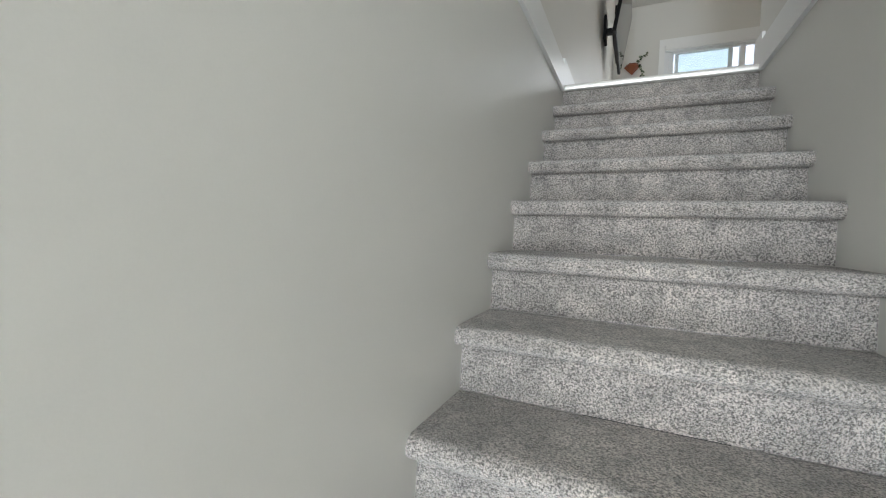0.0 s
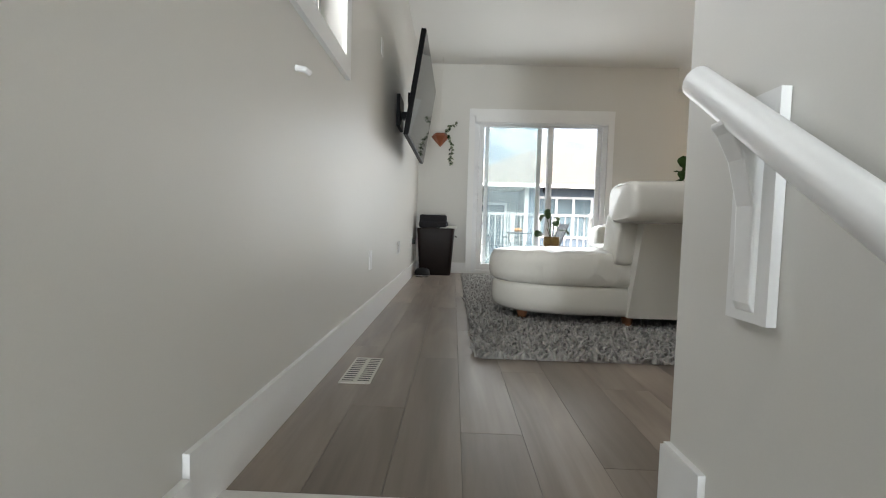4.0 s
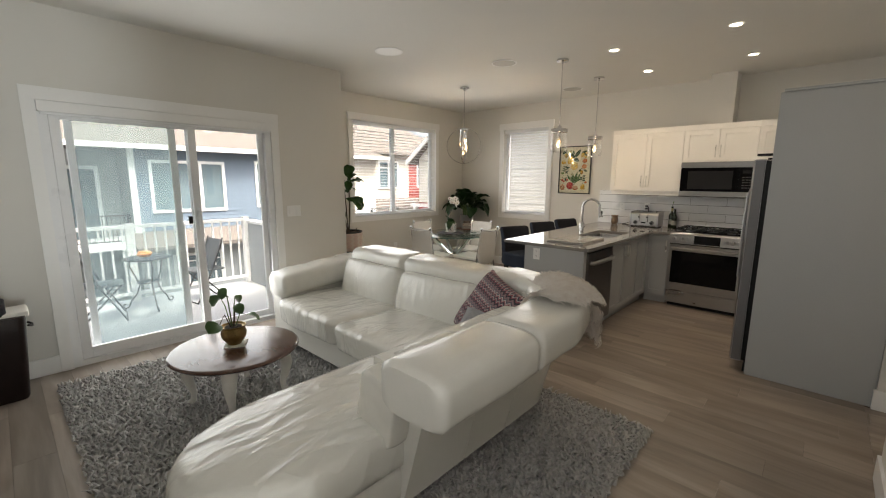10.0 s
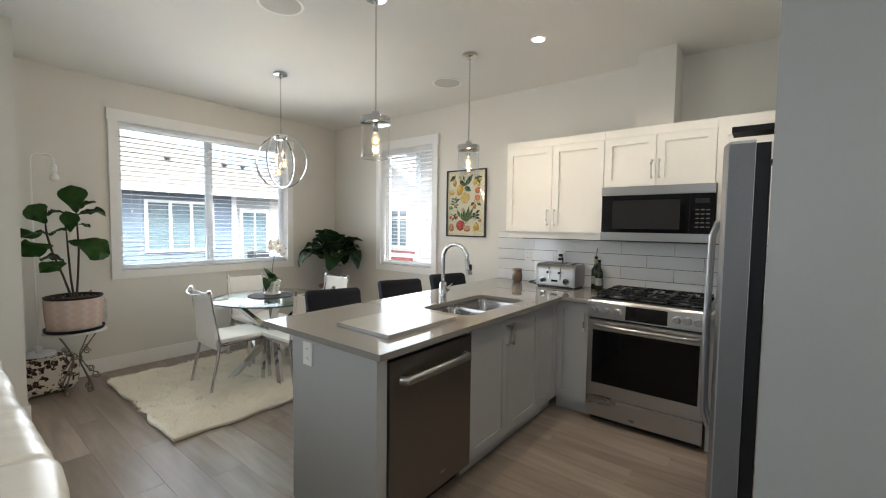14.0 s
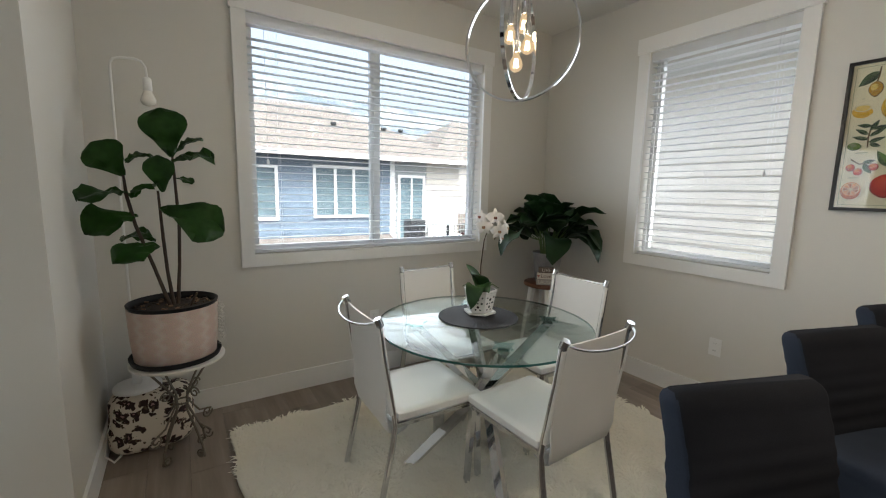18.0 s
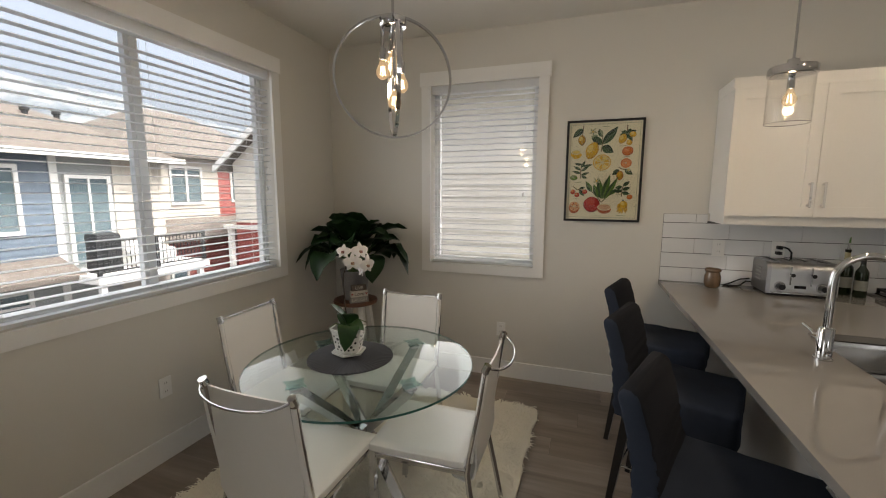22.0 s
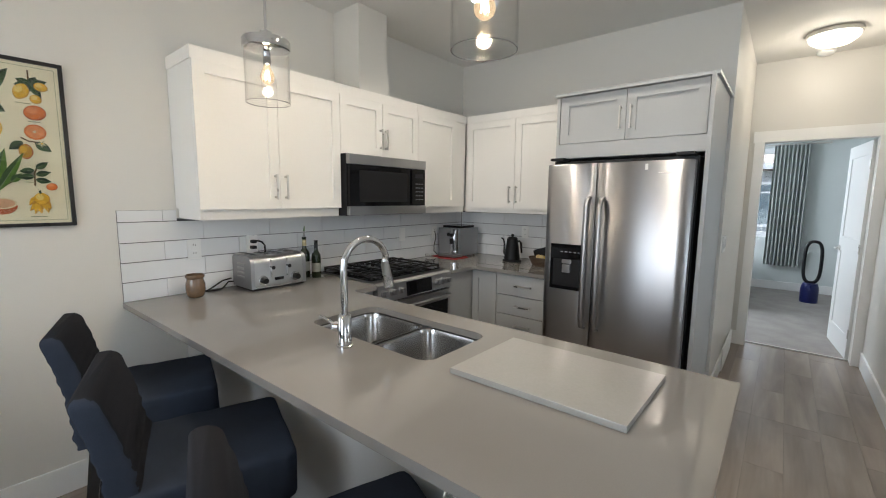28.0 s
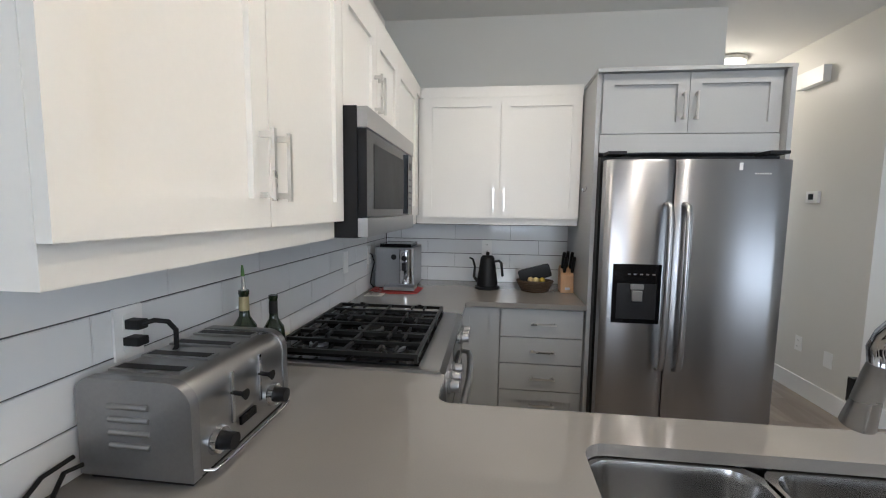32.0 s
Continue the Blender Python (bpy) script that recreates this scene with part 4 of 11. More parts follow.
for _z0, _z1 in ((0.705, 0.872), (0.545, 0.702), (0.382, 0.542), (0.105, 0.379)):
    if _z0 < 0.2:
        shaker(DF, 5.384, 5.858, _z0, _z1, LOWER, _e, (5.61, 0.30, 0.145, False), name="drawer")
    else:
        _d = part("drawer", DF.box(5.3855, 5.8565, 0.0, 0.02, _z0 + 0.0015, _z1 - 0.0015), LOWER, _e, bevel=0.0025)
        bar_pull(DF, 5.61, (_z0 + _z1) / 2, 0.145, False, _d)
_e = thing("base_cabinet", (6.3, 2.9, 0.0), "light grey corner base cabinet with one narrow door", "cabinet", "base cabinets")
part("body", box(5.862, W_E - 0.002, W_K + 0.002, 3.112, 0.095, 0.882), LOWER, _e)
part("toe_kick", box(5.862, 6.6, W_K + 0.002, 3.06, 0.0, 0.094), LOWER, _e)
shaker(DF, 5.862, 6.100, 0.105, 0.872, LOWER, _e)
part("side_filler", box(6.115, W_E - 0.002, 3.113, 3.484, 0.0, 0.882), LOWER, _e)


# worktops
def pierced(outer, holes, z0, z1):
    """A plate with holes, from outlines."""
    bm = bmesh.new()
    es = []
    for o in (outer, *holes):
        vs = [bm.verts.new((x, y, z1)) for x, y in o]
        es += [bm.edges.new((vs[i], vs[(i + 1) % len(vs)])) for i in range(len(vs))]
    bmesh.ops.triangle_fill(bm, edges=es, use_beauty=True)
    ret = bmesh.ops.extrude_face_region(bm, geom=bm.faces[:])
    bmesh.ops.translate(bm, verts=[g for g in ret["geom"] if isinstance(g, bmesh.types.BMVert)], vec=(0, 0, z0 - z1))
    bmesh.ops.recalc_face_normals(bm, faces=bm.faces)
    return bm


def arc(cx, cy, r, a0, a1, n=6):
    return [(cx + r * math.cos(radians(a0 + (a1 - a0) * i / n)), cy + r * math.sin(radians(a0 + (a1 - a0) * i / n))) for i in range(n + 1)]


SINK_HOLE = rounded(4.985, 5.702, 4.592, 4.972, 0.055)
_o = [(4.138, 4.446)] + arc(6.018, 4.404, 0.042, 90, 0) + [(6.060, 4.252), (W_E - 0.001, 4.252), (W_E - 0.001, 5.428), (4.138, 5.378)]
_e = thing("worktop", (5.4, 4.9, 0.884), "polished grey quartz worktop of the kitchen peninsula with a sink cutout", "worktop")
part("slab", pierced(_o, [SINK_HOLE], 0.884, 0.914), QUARTZ, _e)
_o = [(5.378, W_K + 0.001), (W_E - 0.001, W_K + 0.001), (W_E - 0.001, 3.484), (6.060, 3.484)] + arc(6.018, 3.212, 0.042, 0, -90) + [(5.378, 3.170)]
_e = thing("worktop", (6.1, 2.9, 0.884), "polished grey quartz worktop in the kitchen corner", "worktop")
part("slab", slab(_o, 0.884, 0.914), QUARTZ, _e)

_e = thing("sink", (5.34, 4.78, 0.70), "stainless steel double bowl undermount sink", "sink")


def basin(x0, x1, y0, y1, depth):
    bm = bmesh.new()
    loops = []
    for k, (inset, z, r) in enumerate(((-0.02, 0.8835, 0.07), (-0.02, 0.881, 0.07), (0.0, 0.881, 0.06), (0.006, 0.86, 0.06), (0.012, 0.884 - depth + 0.03, 0.06), (0.03, 0.884 - depth + 0.006, 0.05), (0.06, 0.884 - depth, 0.03))):
        loops.append([bm.verts.new((x, y, z)) for x, y in rounded(x0 + inset, x1 - inset, y0 + inset, y1 - inset, r)])
    loops = loops[1:]
    skin(bm, loops, cap=False)
    bm.faces.new(loops[-1])
    bmesh.ops.recalc_face_normals(bm, faces=bm.faces)
    bmesh.ops.solidify(bm, geom=bm.faces[:], thickness=0.0015)
    return bm


_d1 = part("left_bowl", basin(5.340, 5.695, 4.602, 4.965, 0.19), SINK_STEEL, _e, "large steel bowl", smooth=True)
_d2 = part("right_bowl", basin(4.995, 5.310, 4.602, 4.965, 0.17), SINK_STEEL, _e, "smaller steel bowl", smooth=True)
part("drain", lathe([(0.045, 0.697), (0.045, 0.700), (0.03, 0.702), (0.028, 0.699)], (5.52, 4.80, 0)), CHROME, _d1, "round strainer drain", smooth=True)
part("drain", lathe([(0.045, 0.717), (0.045, 0.720), (0.03, 0.722), (0.028, 0.719)], (5.15, 4.80, 0)), CHROME, _d2, "round strainer drain", smooth=True)

_e = thing("sink_hose", (5.4, 4.83, 0.70), "black rubber hose lying in the sink bowl", "hose")
part("hose", tube([(5.40, 4.93, 0.80), (5.4, 4.89, 0.83), (5.43, 4.83, 0.84), (5.44, 4.76, 0.83), (5.46, 4.71, 0.77), (5.47, 4.69, 0.715)], 0.008, 8), BLACK_MATT, _e, smooth=True)

_e = thing("kitchen_faucet", (5.327, 5.057, 0.914), "tall chrome pull-down gooseneck kitchen faucet behind the sink", "faucet")
part("base", lathe([(0.030, 0.9145), (0.030, 0.921), (0.026, 0.923), (0.025, 1.035), (0.019, 1.04)], (5.327, 5.057, 0)), CHROME, _e, smooth=True)
_pts = [(5.327, 5.057, 1.04), (5.327, 5.057, 1.22)] + [(5.327, 5.057 - 0.107 + 0.107 * math.cos(radians(a)), 1.22 + 0.098 * math.sin(radians(a))) for a in range(15, 166, 15)]
_pts += [(5.327, 4.852, 1.215)]
part("spout", tube(_pts, 0.0135, 14), CHROME, _e, "chrome gooseneck spout", smooth=True)
_sp = part("spray_head", tube([(5.327, 4.853, 1.222), (5.327, 4.848, 1.20), (5.327, 4.836, 1.15), (5.327, 4.827, 1.112)], [0.0145, 0.017, 0.019, 0.023], 16), STEEL_H, _e, "chrome spray head", smooth=True)
part("spray_button", box(5.318, 5.336, 4.812, 4.824, 1.145, 1.185), BLACK_MATT, _sp, bevel=0.003)
_lv = part("valve", tube([(5.350, 5.057, 0.985), (5.378, 5.060, 0.982)], 0.021, 16), CHROME, _e, smooth=True)
part("lever", tube([(5.39, 5.063, 0.99), (5.41, 5.066, 1.0), (5.46, 5.075, 1.012)], [0.007, 0.006, 0.005], 8), CHROME, _lv, smooth=True)

_e = thing("cutting_board", (4.59, 4.78, 0.914), "pale grey quartz offcut board lying on the worktop", "board")
part("slab", slab([(4.328, 4.978), (4.322, 4.585), (4.865, 4.590), (4.872, 4.985)], 0.9145, 0.934), material("pale_quartz", (0.33, 0.32, 0.305), 0.16, var=0.05, scale=3, bump=0.01, coat=0.2), _e, bevel=0.002)

# ---- small things on the counters ----
_e = thing("toaster", (6.58, 4.69, 0.914), "brushed steel four-slot toaster with two black knobs", "toaster")
CAST = material("grey_cast_metal", (0.34, 0.34, 0.345), 0.32, metal=0.9, var=0.06, bump=0.1)
_y0, _y1, _x0, _x1 = 4.508, 4.868, 6.462, 6.702


def toaster_slice(y0, y1, inset=0.0, z0=0.928, z1=1.122):
    prof = [(_x0 + inset, z0), (_x0 + inset, z1 - 0.05)] + [(_x0 + inset + 0.05 - 0.05 * math.cos(radians(a)), z1 - inset - 0.05 + 0.05 * math.sin(radians(a))) for a in range(15, 91, 15)]
    prof += [(_x1 - inset - 0.03 + 0.03 * math.sin(radians(a)), z1 - inset - 0.03 + 0.03 * math.cos(radians(a))) for a in range(0, 91, 15)] + [(_x1 - inset, z0)]
    bm = bmesh.new()
    skin(bm, [[bm.verts.new((x, y, z)) for x, z in prof] for y in (y0, y1)])
    bmesh.ops.recalc_face_normals(bm, faces=bm.faces)
    return bm


part("body", toaster_slice(_y0 + 0.022, _y1 - 0.022, 0.003), STEEL_H, _e, "brushed steel body", smooth=True)
for _a, _b in ((_y0, _y0 + 0.022), (_y1 - 0.022, _y1)):
    _end = part("end_cap", toaster_slice(_a, _b), CAST, _e, "grey cast end cap", smooth=True)
for _k in range(4):
    part("louvre", tube([(6.548, _y1 - 0.001, 0.992 + 0.026 * _k), (6.632, _y1 - 0.001, 0.992 + 0.026 * _k)], 0.0065, 8), STEEL_H, _e, smooth=True)
for _k in range(4):
    _y = _y0 + 0.062 + 0.079 * _k
    _f = part("slot_frame", box(6.515, 6.672, _y - 0.019, _y + 0.019, 1.1192, 1.124), STEEL_H, _e, bevel=0.0015)
    part("slot", box(6.522, 6.665, _y - 0.012, _y + 0.012, 1.1242, 1.1246), BLACK_MATT, _f)
part("foot_base", box(_x0 + 0.012, _x1 - 0.012, _y0 + 0.012, _y1 - 0.012, 0.9145, 0.928), BLACK_MATT, _e)
for _y in (4.795, 4.585):
    _k = part("knob_ring", tube([(6.466, _y, 0.975), (6.452, _y, 0.975)], [0.030, 0.026], 20), CHROME, _e, "chrome knob ring", smooth=True)
    part("knob", tube([(6.452, _y, 0.975), (6.425, _y, 0.975)], [0.019, 0.017], 16), BLACK_MATT, _k, "black knob", smooth=True)
for _y in (4.745, 4.640):
    _k = part("lever_track", box(6.460, 6.4645, _y - 0.004, _y + 0.004, 0.985, 1.098), CHROME, _e)
    part("lever", tube([(6.464, _y, 1.052), (6.440, _y, 1.050), (6.430, _y, 1.050)], [0.005, 0.005, 0.012], 12), BLACK_MATT, _k, smooth=True)
part("badge", box(6.458, 6.4645, 4.665, 4.722, 0.966, 0.984), BLACK_GLOSS, _e, "black name plate with no lettering", bevel=0.001)
part("front_rail", tube([(6.464, 4.84, 0.938), (6.444, 4.835, 0.936), (6.440, 4.80, 0.936), (6.440, 4.575, 0.936), (6.444, 4.54, 0.936), (6.464, 4.535, 0.938)], 0.004, 8), CHROME, _e, smooth=True)

_e = thing("power_cord", (6.69, 4.9, 0.914), "black cable of the toaster running to the wall socket", "cable")
part("cable", tube([(6.675, 4.735, 1.190), (6.655, 4.725, 1.196), (6.640, 4.705, 1.188), (6.634, 4.690, 1.165), (6.636, 4.688, 1.125), (6.65, 4.70, 1.09)], 0.0055, 10), BLACK_MATT, _e, smooth=True)
part("plug", joined(box(6.672, 6.712, 4.722, 4.748, 1.178, 1.20), box(6.672, 6.712, 4.722, 4.752, 1.142, 1.162)), BLACK_MATT, _e, bevel=0.004)
part("cable", tube([(6.69, 4.872, 0.95), (6.70, 4.90, 0.95), (6.69, 4.93, 0.925), (6.66, 4.96, 0.919), (6.65, 5.00, 0.919), (6.67, 5.04, 0.919), (6.70, 4.99, 0.93), (6.71, 4.93, 0.96), (6.70, 4.88, 0.97)], 0.0045, 8), BLACK_MATT, _e, smooth=True)

_e = thing("stoneware_jar", (6.585, 5.125, 0.914), "small brown glazed stoneware jar", "jar")
part("jar", lathe([(0.034, 0.9145), (0.043, 0.925), (0.049, 0.955), (0.049, 0.99), (0.042, 1.012), (0.041, 1.02), (0.048, 1.026), (0.049, 1.036), (0.046, 1.042), (0.041, 1.040), (0.039, 1.02), (0.042, 0.99), (0.04, 0.93), (0.001, 0.925)], (6.585, 5.125, 0), 32),
     material("brown_stoneware", (0.20, 0.125, 0.07), 0.16, var=0.2, scale=14, bump=0.08, bscale=40, coat=0.4, second=(0.10, 0.065, 0.04)), _e, smooth=True)

BOTTLE_GLASS = material("dark_green_glass", (0.012, 0.022, 0.008), 0.06, var=0.1, bump=0, spec=0.7)
LABEL_GREY = material("bottle_label", (0.30, 0.31, 0.28), 0.6, var=0.1)


def bottle(x, y, h, r, label, cork):
    e = thing("wine_bottle", (x, y, 0.914), label, "bottle", "bottles by the range")
    s = h / 0.30
    b = part("bottle", lathe([(r * 0.9, 0.9145), (r, 0.920), (r, 0.914 + 0.165 * s), (r * 0.93, 0.914 + 0.185 * s), (r * 0.45, 0.914 + 0.215 * s), (r * 0.40, 0.914 + 0.23 * s), (r * 0.38, 0.914 + 0.285 * s), (r * 0.44, 0.914 + 0.288 * s), (r * 0.42, 0.914 + 0.30 * s)], (x, y, 0), 24), BOTTLE_GLASS, e, smooth=True)
    part("label", lathe([(r + 0.0006, 0.914 + 0.05 * s), (r + 0.0006, 0.914 + 0.12 * s)], (x, y, 0), 24, cap=False), LABEL_GREY, b, "grey paper label", smooth=True)
    part("sleeve", lathe([(r * 0.415, 0.914 + 0.235 * s), (r * 0.40, 0.914 + 0.28 * s)], (x, y, 0), 20, cap=False), material("foil_sleeve", (0.42, 0.36, 0.20) if cork else (0.02, 0.02, 0.02), 0.35, metal=0.4), b, smooth=True)
    if cork:
        part("pourer", tube([(x, y, 0.914 + h), (x, y, 0.93 + h), (x + 0.004, y - 0.004, 0.962 + h)], [0.010, 0.006, 0.004], 10), CHROME, b, "metal pourer with a green tip", smooth=True)
        part("pourer_tip", tube([(x + 0.004, y - 0.004, 0.955 + h), (x + 0.007, y - 0.008, 0.988 + h)], [0.006, 0.003], 8), material("green_plastic", (0.10, 0.22, 0.05), 0.4), b, smooth=True)
    return e


bottle(6.655, 4.395, 0.285, 0.036, "dark green glass oil bottle with a metal pourer", True)
bottle(6.590, 4.345, 0.262, 0.032, "dark green glass wine bottle with a black sleeve", False)

_e = thing("espresso_machine", (6.53, 2.80, 0.914), "steel automatic espresso machine in the kitchen corner", "coffee machine")
part("body", box(6.425, 6.680, 2.60, 2.90, 0.928, 1.190), CAST, _e, "brushed steel housing", bevel=0.02, seg=4)
part("brew_tower", tube([(6.475, 2.905, 0.96), (6.475, 2.905, 1.185)], 0.045, 20), CHROME, _e, "polished front column", smooth=True)
part("drip_tray", box(6.405, 6.60, 2.88, 3.00, 0.928, 0.948), STEEL_H, _e, "steel drip tray", bevel=0.008)
part("hopper_lid", box(6.45, 6.66, 2.63, 2.86, 1.191, 1.213), BLACK_GLOSS, _e, "black bean hopper lid", bevel=0.01)
part("control_knob", tube([(6.475, 2.948, 1.13), (6.475, 2.968, 1.13)], 0.017, 14), BLACK_MATT, _e, smooth=True)
part("spout", box(6.462, 6.488, 2.948, 2.972, 1.05, 1.10), BLACK_MATT, _e, bevel=0.004)
part("side_button", tube([(6.556, 2.899, 1.13), (6.556, 2.908, 1.13)], 0.018, 14), BLACK_MATT, _e, smooth=True)
part("feet", joined(*[box(x, x + 0.02, y, y + 0.02, 0.918, 0.928) for x in (6.44, 6.64) for y in (2.62, 2.86)]), BLACK_MATT, _e)
_e = thing("power_cord", (6.71, 2.94, 0.914), "black cable of the espresso machine plugged into the wall", "cable")
part("cable", tube([(6.71, 2.94, 1.155), (6.69, 2.95, 1.15), (6.672, 2.955, 1.10), (6.69, 2.96, 1.02), (6.70, 2.95, 0.96), (6.69, 2.91, 0.925)], 0.0045, 8), BLACK_MATT, _e, smooth=True)
_e = thing("tea_towel", (6.47, 2.95, 0.914), "folded red cloth under the espresso machine", "cloth")
part("cloth", slab([(6.37, 2.83), (6.685, 2.60), (6.70, 2.98), (6.55, 3.05), (6.38, 3.02)], 0.9145, 0.918), material("red_cloth", (0.35, 0.03, 0.03), 0.9, var=0.15, bump=0.6, bscale=300), _e)
_e = thing("printed_card", (6.64, 3.08, 0.914), "small printed card lying on the worktop", "card")
part("card", slab([(6.58, 3.03), (6.69, 3.04), (6.685, 3.14), (6.575, 3.13)], 0.9145, 0.916), material("printed_paper", (0.62, 0.60, 0.56), 0.7, var=0.2, scale=40), _e)
_e = thing("glass_dish", (6.635, 3.085, 0.916), "small clear glass dish on a card", "dish")
part("dish", lathe([(0.03, 0.9165), (0.045, 0.94), (0.047, 0.95), (0.044, 0.95), (0.03, 0.925), (0.001, 0.92)], (6.635, 3.085, 0), 24), CLEAR, _e, smooth=True)

_e = thing("electric_kettle", (5.945, 2.745, 0.914), "matt black gooseneck electric kettle", "kettle")
_kb = part("base", lathe([(0.085, 0.9145), (0.085, 0.928), (0.07, 0.932)], (5.945, 2.745, 0)), BLACK_MATT, _e, smooth=True)
_k = part("jug", lathe([(0.070, 0.9325), (0.071, 0.95), (0.050, 1.10), (0.046, 1.125), (0.04, 1.13)], (5.945, 2.745, 0)), BLACK_MATT, _e, smooth=True)
part("lid", lathe([(0.041, 1.1305), (0.036, 1.137), (0.010, 1.14), (0.013, 1.155), (0.010, 1.163)], (5.945, 2.745, 0)), BLACK_MATT, _k, smooth=True)
part("handle", tube([(5.895, 2.75, 1.10), (5.868, 2.755, 1.105), (5.852, 2.757, 1.09), (5.842, 2.758, 1.00)], [0.008, 0.009, 0.010, 0.008], 10), BLACK_MATT, _k, smooth=True)
part("spout", tube([(6.01, 2.74, 0.96), (6.035, 2.738, 0.99), (6.030, 2.736, 1.06), (6.045, 2.735, 1.11), (6.068, 2.734, 1.12)], [0.012, 0.010, 0.008, 0.007, 0.006], 10), BLACK_MATT, _k, smooth=True)

_e = thing("woven_basket", (5.63, 2.77, 0.914), "dark wicker basket holding fruit and a black cloth", "basket")
WICKER = material("dark_wicker", (0.075, 0.045, 0.025), 0.6, var=0.3, scale=60, bump=0.6, bscale=120, dist=0.003)
_b = bmesh.new()
for _k in range(6):
    _z = 0.922 + 0.012 * _k
    tube([(5.63 + (0.085 + 0.006 * _k) * math.cos(radians(a)), 2.78 + (0.055 + 0.005 * _k) * math.sin(radians(a)), _z) for a in range(0, 360, 15)], 0.0075, 6, _b, closed=True)
part("rim", _b, WICKER, _e, smooth=True)
part("bottom", lathe([(0.075, 0.9145), (0.08, 0.925)], (5.63, 2.78, 0), 20), WICKER, _e)
_b = turned(cushion(-0.105, 0.105, -0.016, 0.016, -0.045, 0.045, 0.7, 6, 0.006, 3), Matrix.Translation((5.625, 2.725, 1.022)) @ Matrix.Rotation(radians(17), 4, "Y"))
part("lid", _b, BLACK_MATT, _e, "raised dark lid", smooth=True)
for _x, _y, _r, _c in ((5.585, 2.80, 0.020, (0.62, 0.42, 0.04)), (5.625, 2.805, 0.022, (0.62, 0.50, 0.22)), (5.66, 2.80, 0.020, (0.55, 0.40, 0.18))):
    _f = thing("fruit", (_x, _y, 0.965), "small yellow fruit in the basket", "fruit", "fruit in the basket")
    part("fruit", lathe([(0.003, 0.968), (_r * 0.8, 0.976), (_r, 0.99), (_r * 0.8, 1.003), (0.003, 1.01)], (_x, _y, 0), 16), material("yellow_fruit", _c, 0.45, var=0.1, scale=30), _f, smooth=True)

_e = thing("knife_block", (5.425, 2.77, 0.914), "light wooden knife block with black-handled knives", "knife block")
WOOD_LIGHT = material("light_wood", (0.44, 0.25, 0.12), 0.5, var=0.15, scale=8, bump=0.1, stretch=(12, 12, 1))
_b = bmesh.new()
skin(_b, [[_b.verts.new((x, y, z)) for y, z in ((2.70, 0.9145), (2.82, 0.9145), (2.80, 1.03), (2.73, 1.085), (2.68, 1.05))] for x in (5.385, 5.468)])
bmesh.ops.recalc_face_normals(_b, faces=_b.faces)
_w = part("block", _b, WOOD_LIGHT, _e, bevel=0.004)
for _k, (_x, _y, _z) in enumerate(((5.40, 2.745, 1.075), (5.425, 2.74, 1.08), (5.45, 2.745, 1.075), (5.392, 2.775, 1.05), (5.442, 2.775, 1.05))):
    part("knife_handle", tube([(_x, _y, _z - 0.01), (_x, _y + 0.03, _z + 0.05), (_x, _y + 0.055, _z + 0.10)], [0.010, 0.012, 0.011], 8), BLACK_MATT, _w, smooth=True)
part("label", box(5.41, 5.44, 2.8185, 2.8215, 0.935, 0.95), STEEL, _w)

# ---- windows, blinds and the patio door ----
def window_unit(name, axis, d0, d1, a0, a1, z0, z1, mull, label, parent_kind="structure", pane=GLASS, w=0.055, s=0.032, half=0.03):
    """A vinyl window set in its opening: frame, sash bars and panes. d0..d1 is its depth in the wall."""
    e = thing(name, ((a0 + a1) / 2, d0, z0) if axis == "x" else (d0, (a0 + a1) / 2, z0), label, "window", "", parent_kind)

    def bx(p, q, r, s, lo=d0, hi=d1):
        return box(p, q, min(lo, hi), max(lo, hi), r, s) if axis == "x" else box(min(lo, hi), max(lo, hi), p, q, r, s)
    bm = joined(bx(a0, a0 + w, z0, z1), bx(a1 - w, a1, z0, z1), bx(a0 + w, a1 - w, z0, z0 + w), bx(a0 + w, a1 - w, z1 - w, z1))
    part("window_frame", bm, VINYL, e)
    m = (d0 + d1) / 2
    edges = [a0 + w] + list(mull) + [a1 - w]
    for k in mull:
        part("mullion", bx(k - half, k + half, z0 + w, z1 - w), VINYL, e)
    for p, q in zip(edges, edges[1:]):
        p2, q2 = p + (half if p in mull else 0), q - (half if q in mull else 0)
        sash = joined(bx(p2, p2 + s, z0 + w, z1 - w, m - 0.02, m + 0.02), bx(q2 - s, q2, z0 + w, z1 - w, m - 0.02, m + 0.02),
                      bx(p2 + s, q2 - s, z0 + w, z0 + w + s, m - 0.02, m + 0.02), bx(p2 + s, q2 - s, z1 - w - s, z1 - w, m - 0.02, m + 0.02))
        sh = part("sash", sash, VINYL, e)
        g = part("pane", bx(p2 + s, q2 - s, z0 + w + s, z1 - w - s, m - 0.003, m + 0.003), pane, sh)
        g.visible_shadow = False
    return e


window_unit("window_1", "x", 8.262, 8.32, 4.192, 5.965, 0.965, 2.42, [5.055], "wide two-lite white vinyl window in the dining area", w=0.024, s=0.020, half=0.016)
window_unit("window_2", "y", 6.815, 6.873, 6.328, 7.20, 0.945, 2.40, [], "tall white vinyl window beside the fruit poster", w=0.024, s=0.020)
_w3 = window_unit("window_3", "y", -0.155, -0.095, 2.56, 3.445, 1.325, 2.42, [], "white vinyl crank window above the stairs")
part("crank", tube([(-0.09, 3.05, 1.335), (-0.06, 3.05, 1.345), (-0.052, 3.10, 1.35), (-0.05, 3.19, 1.342)], 0.010, 8), VINYL, _w3, "folded white window crank", smooth=True)
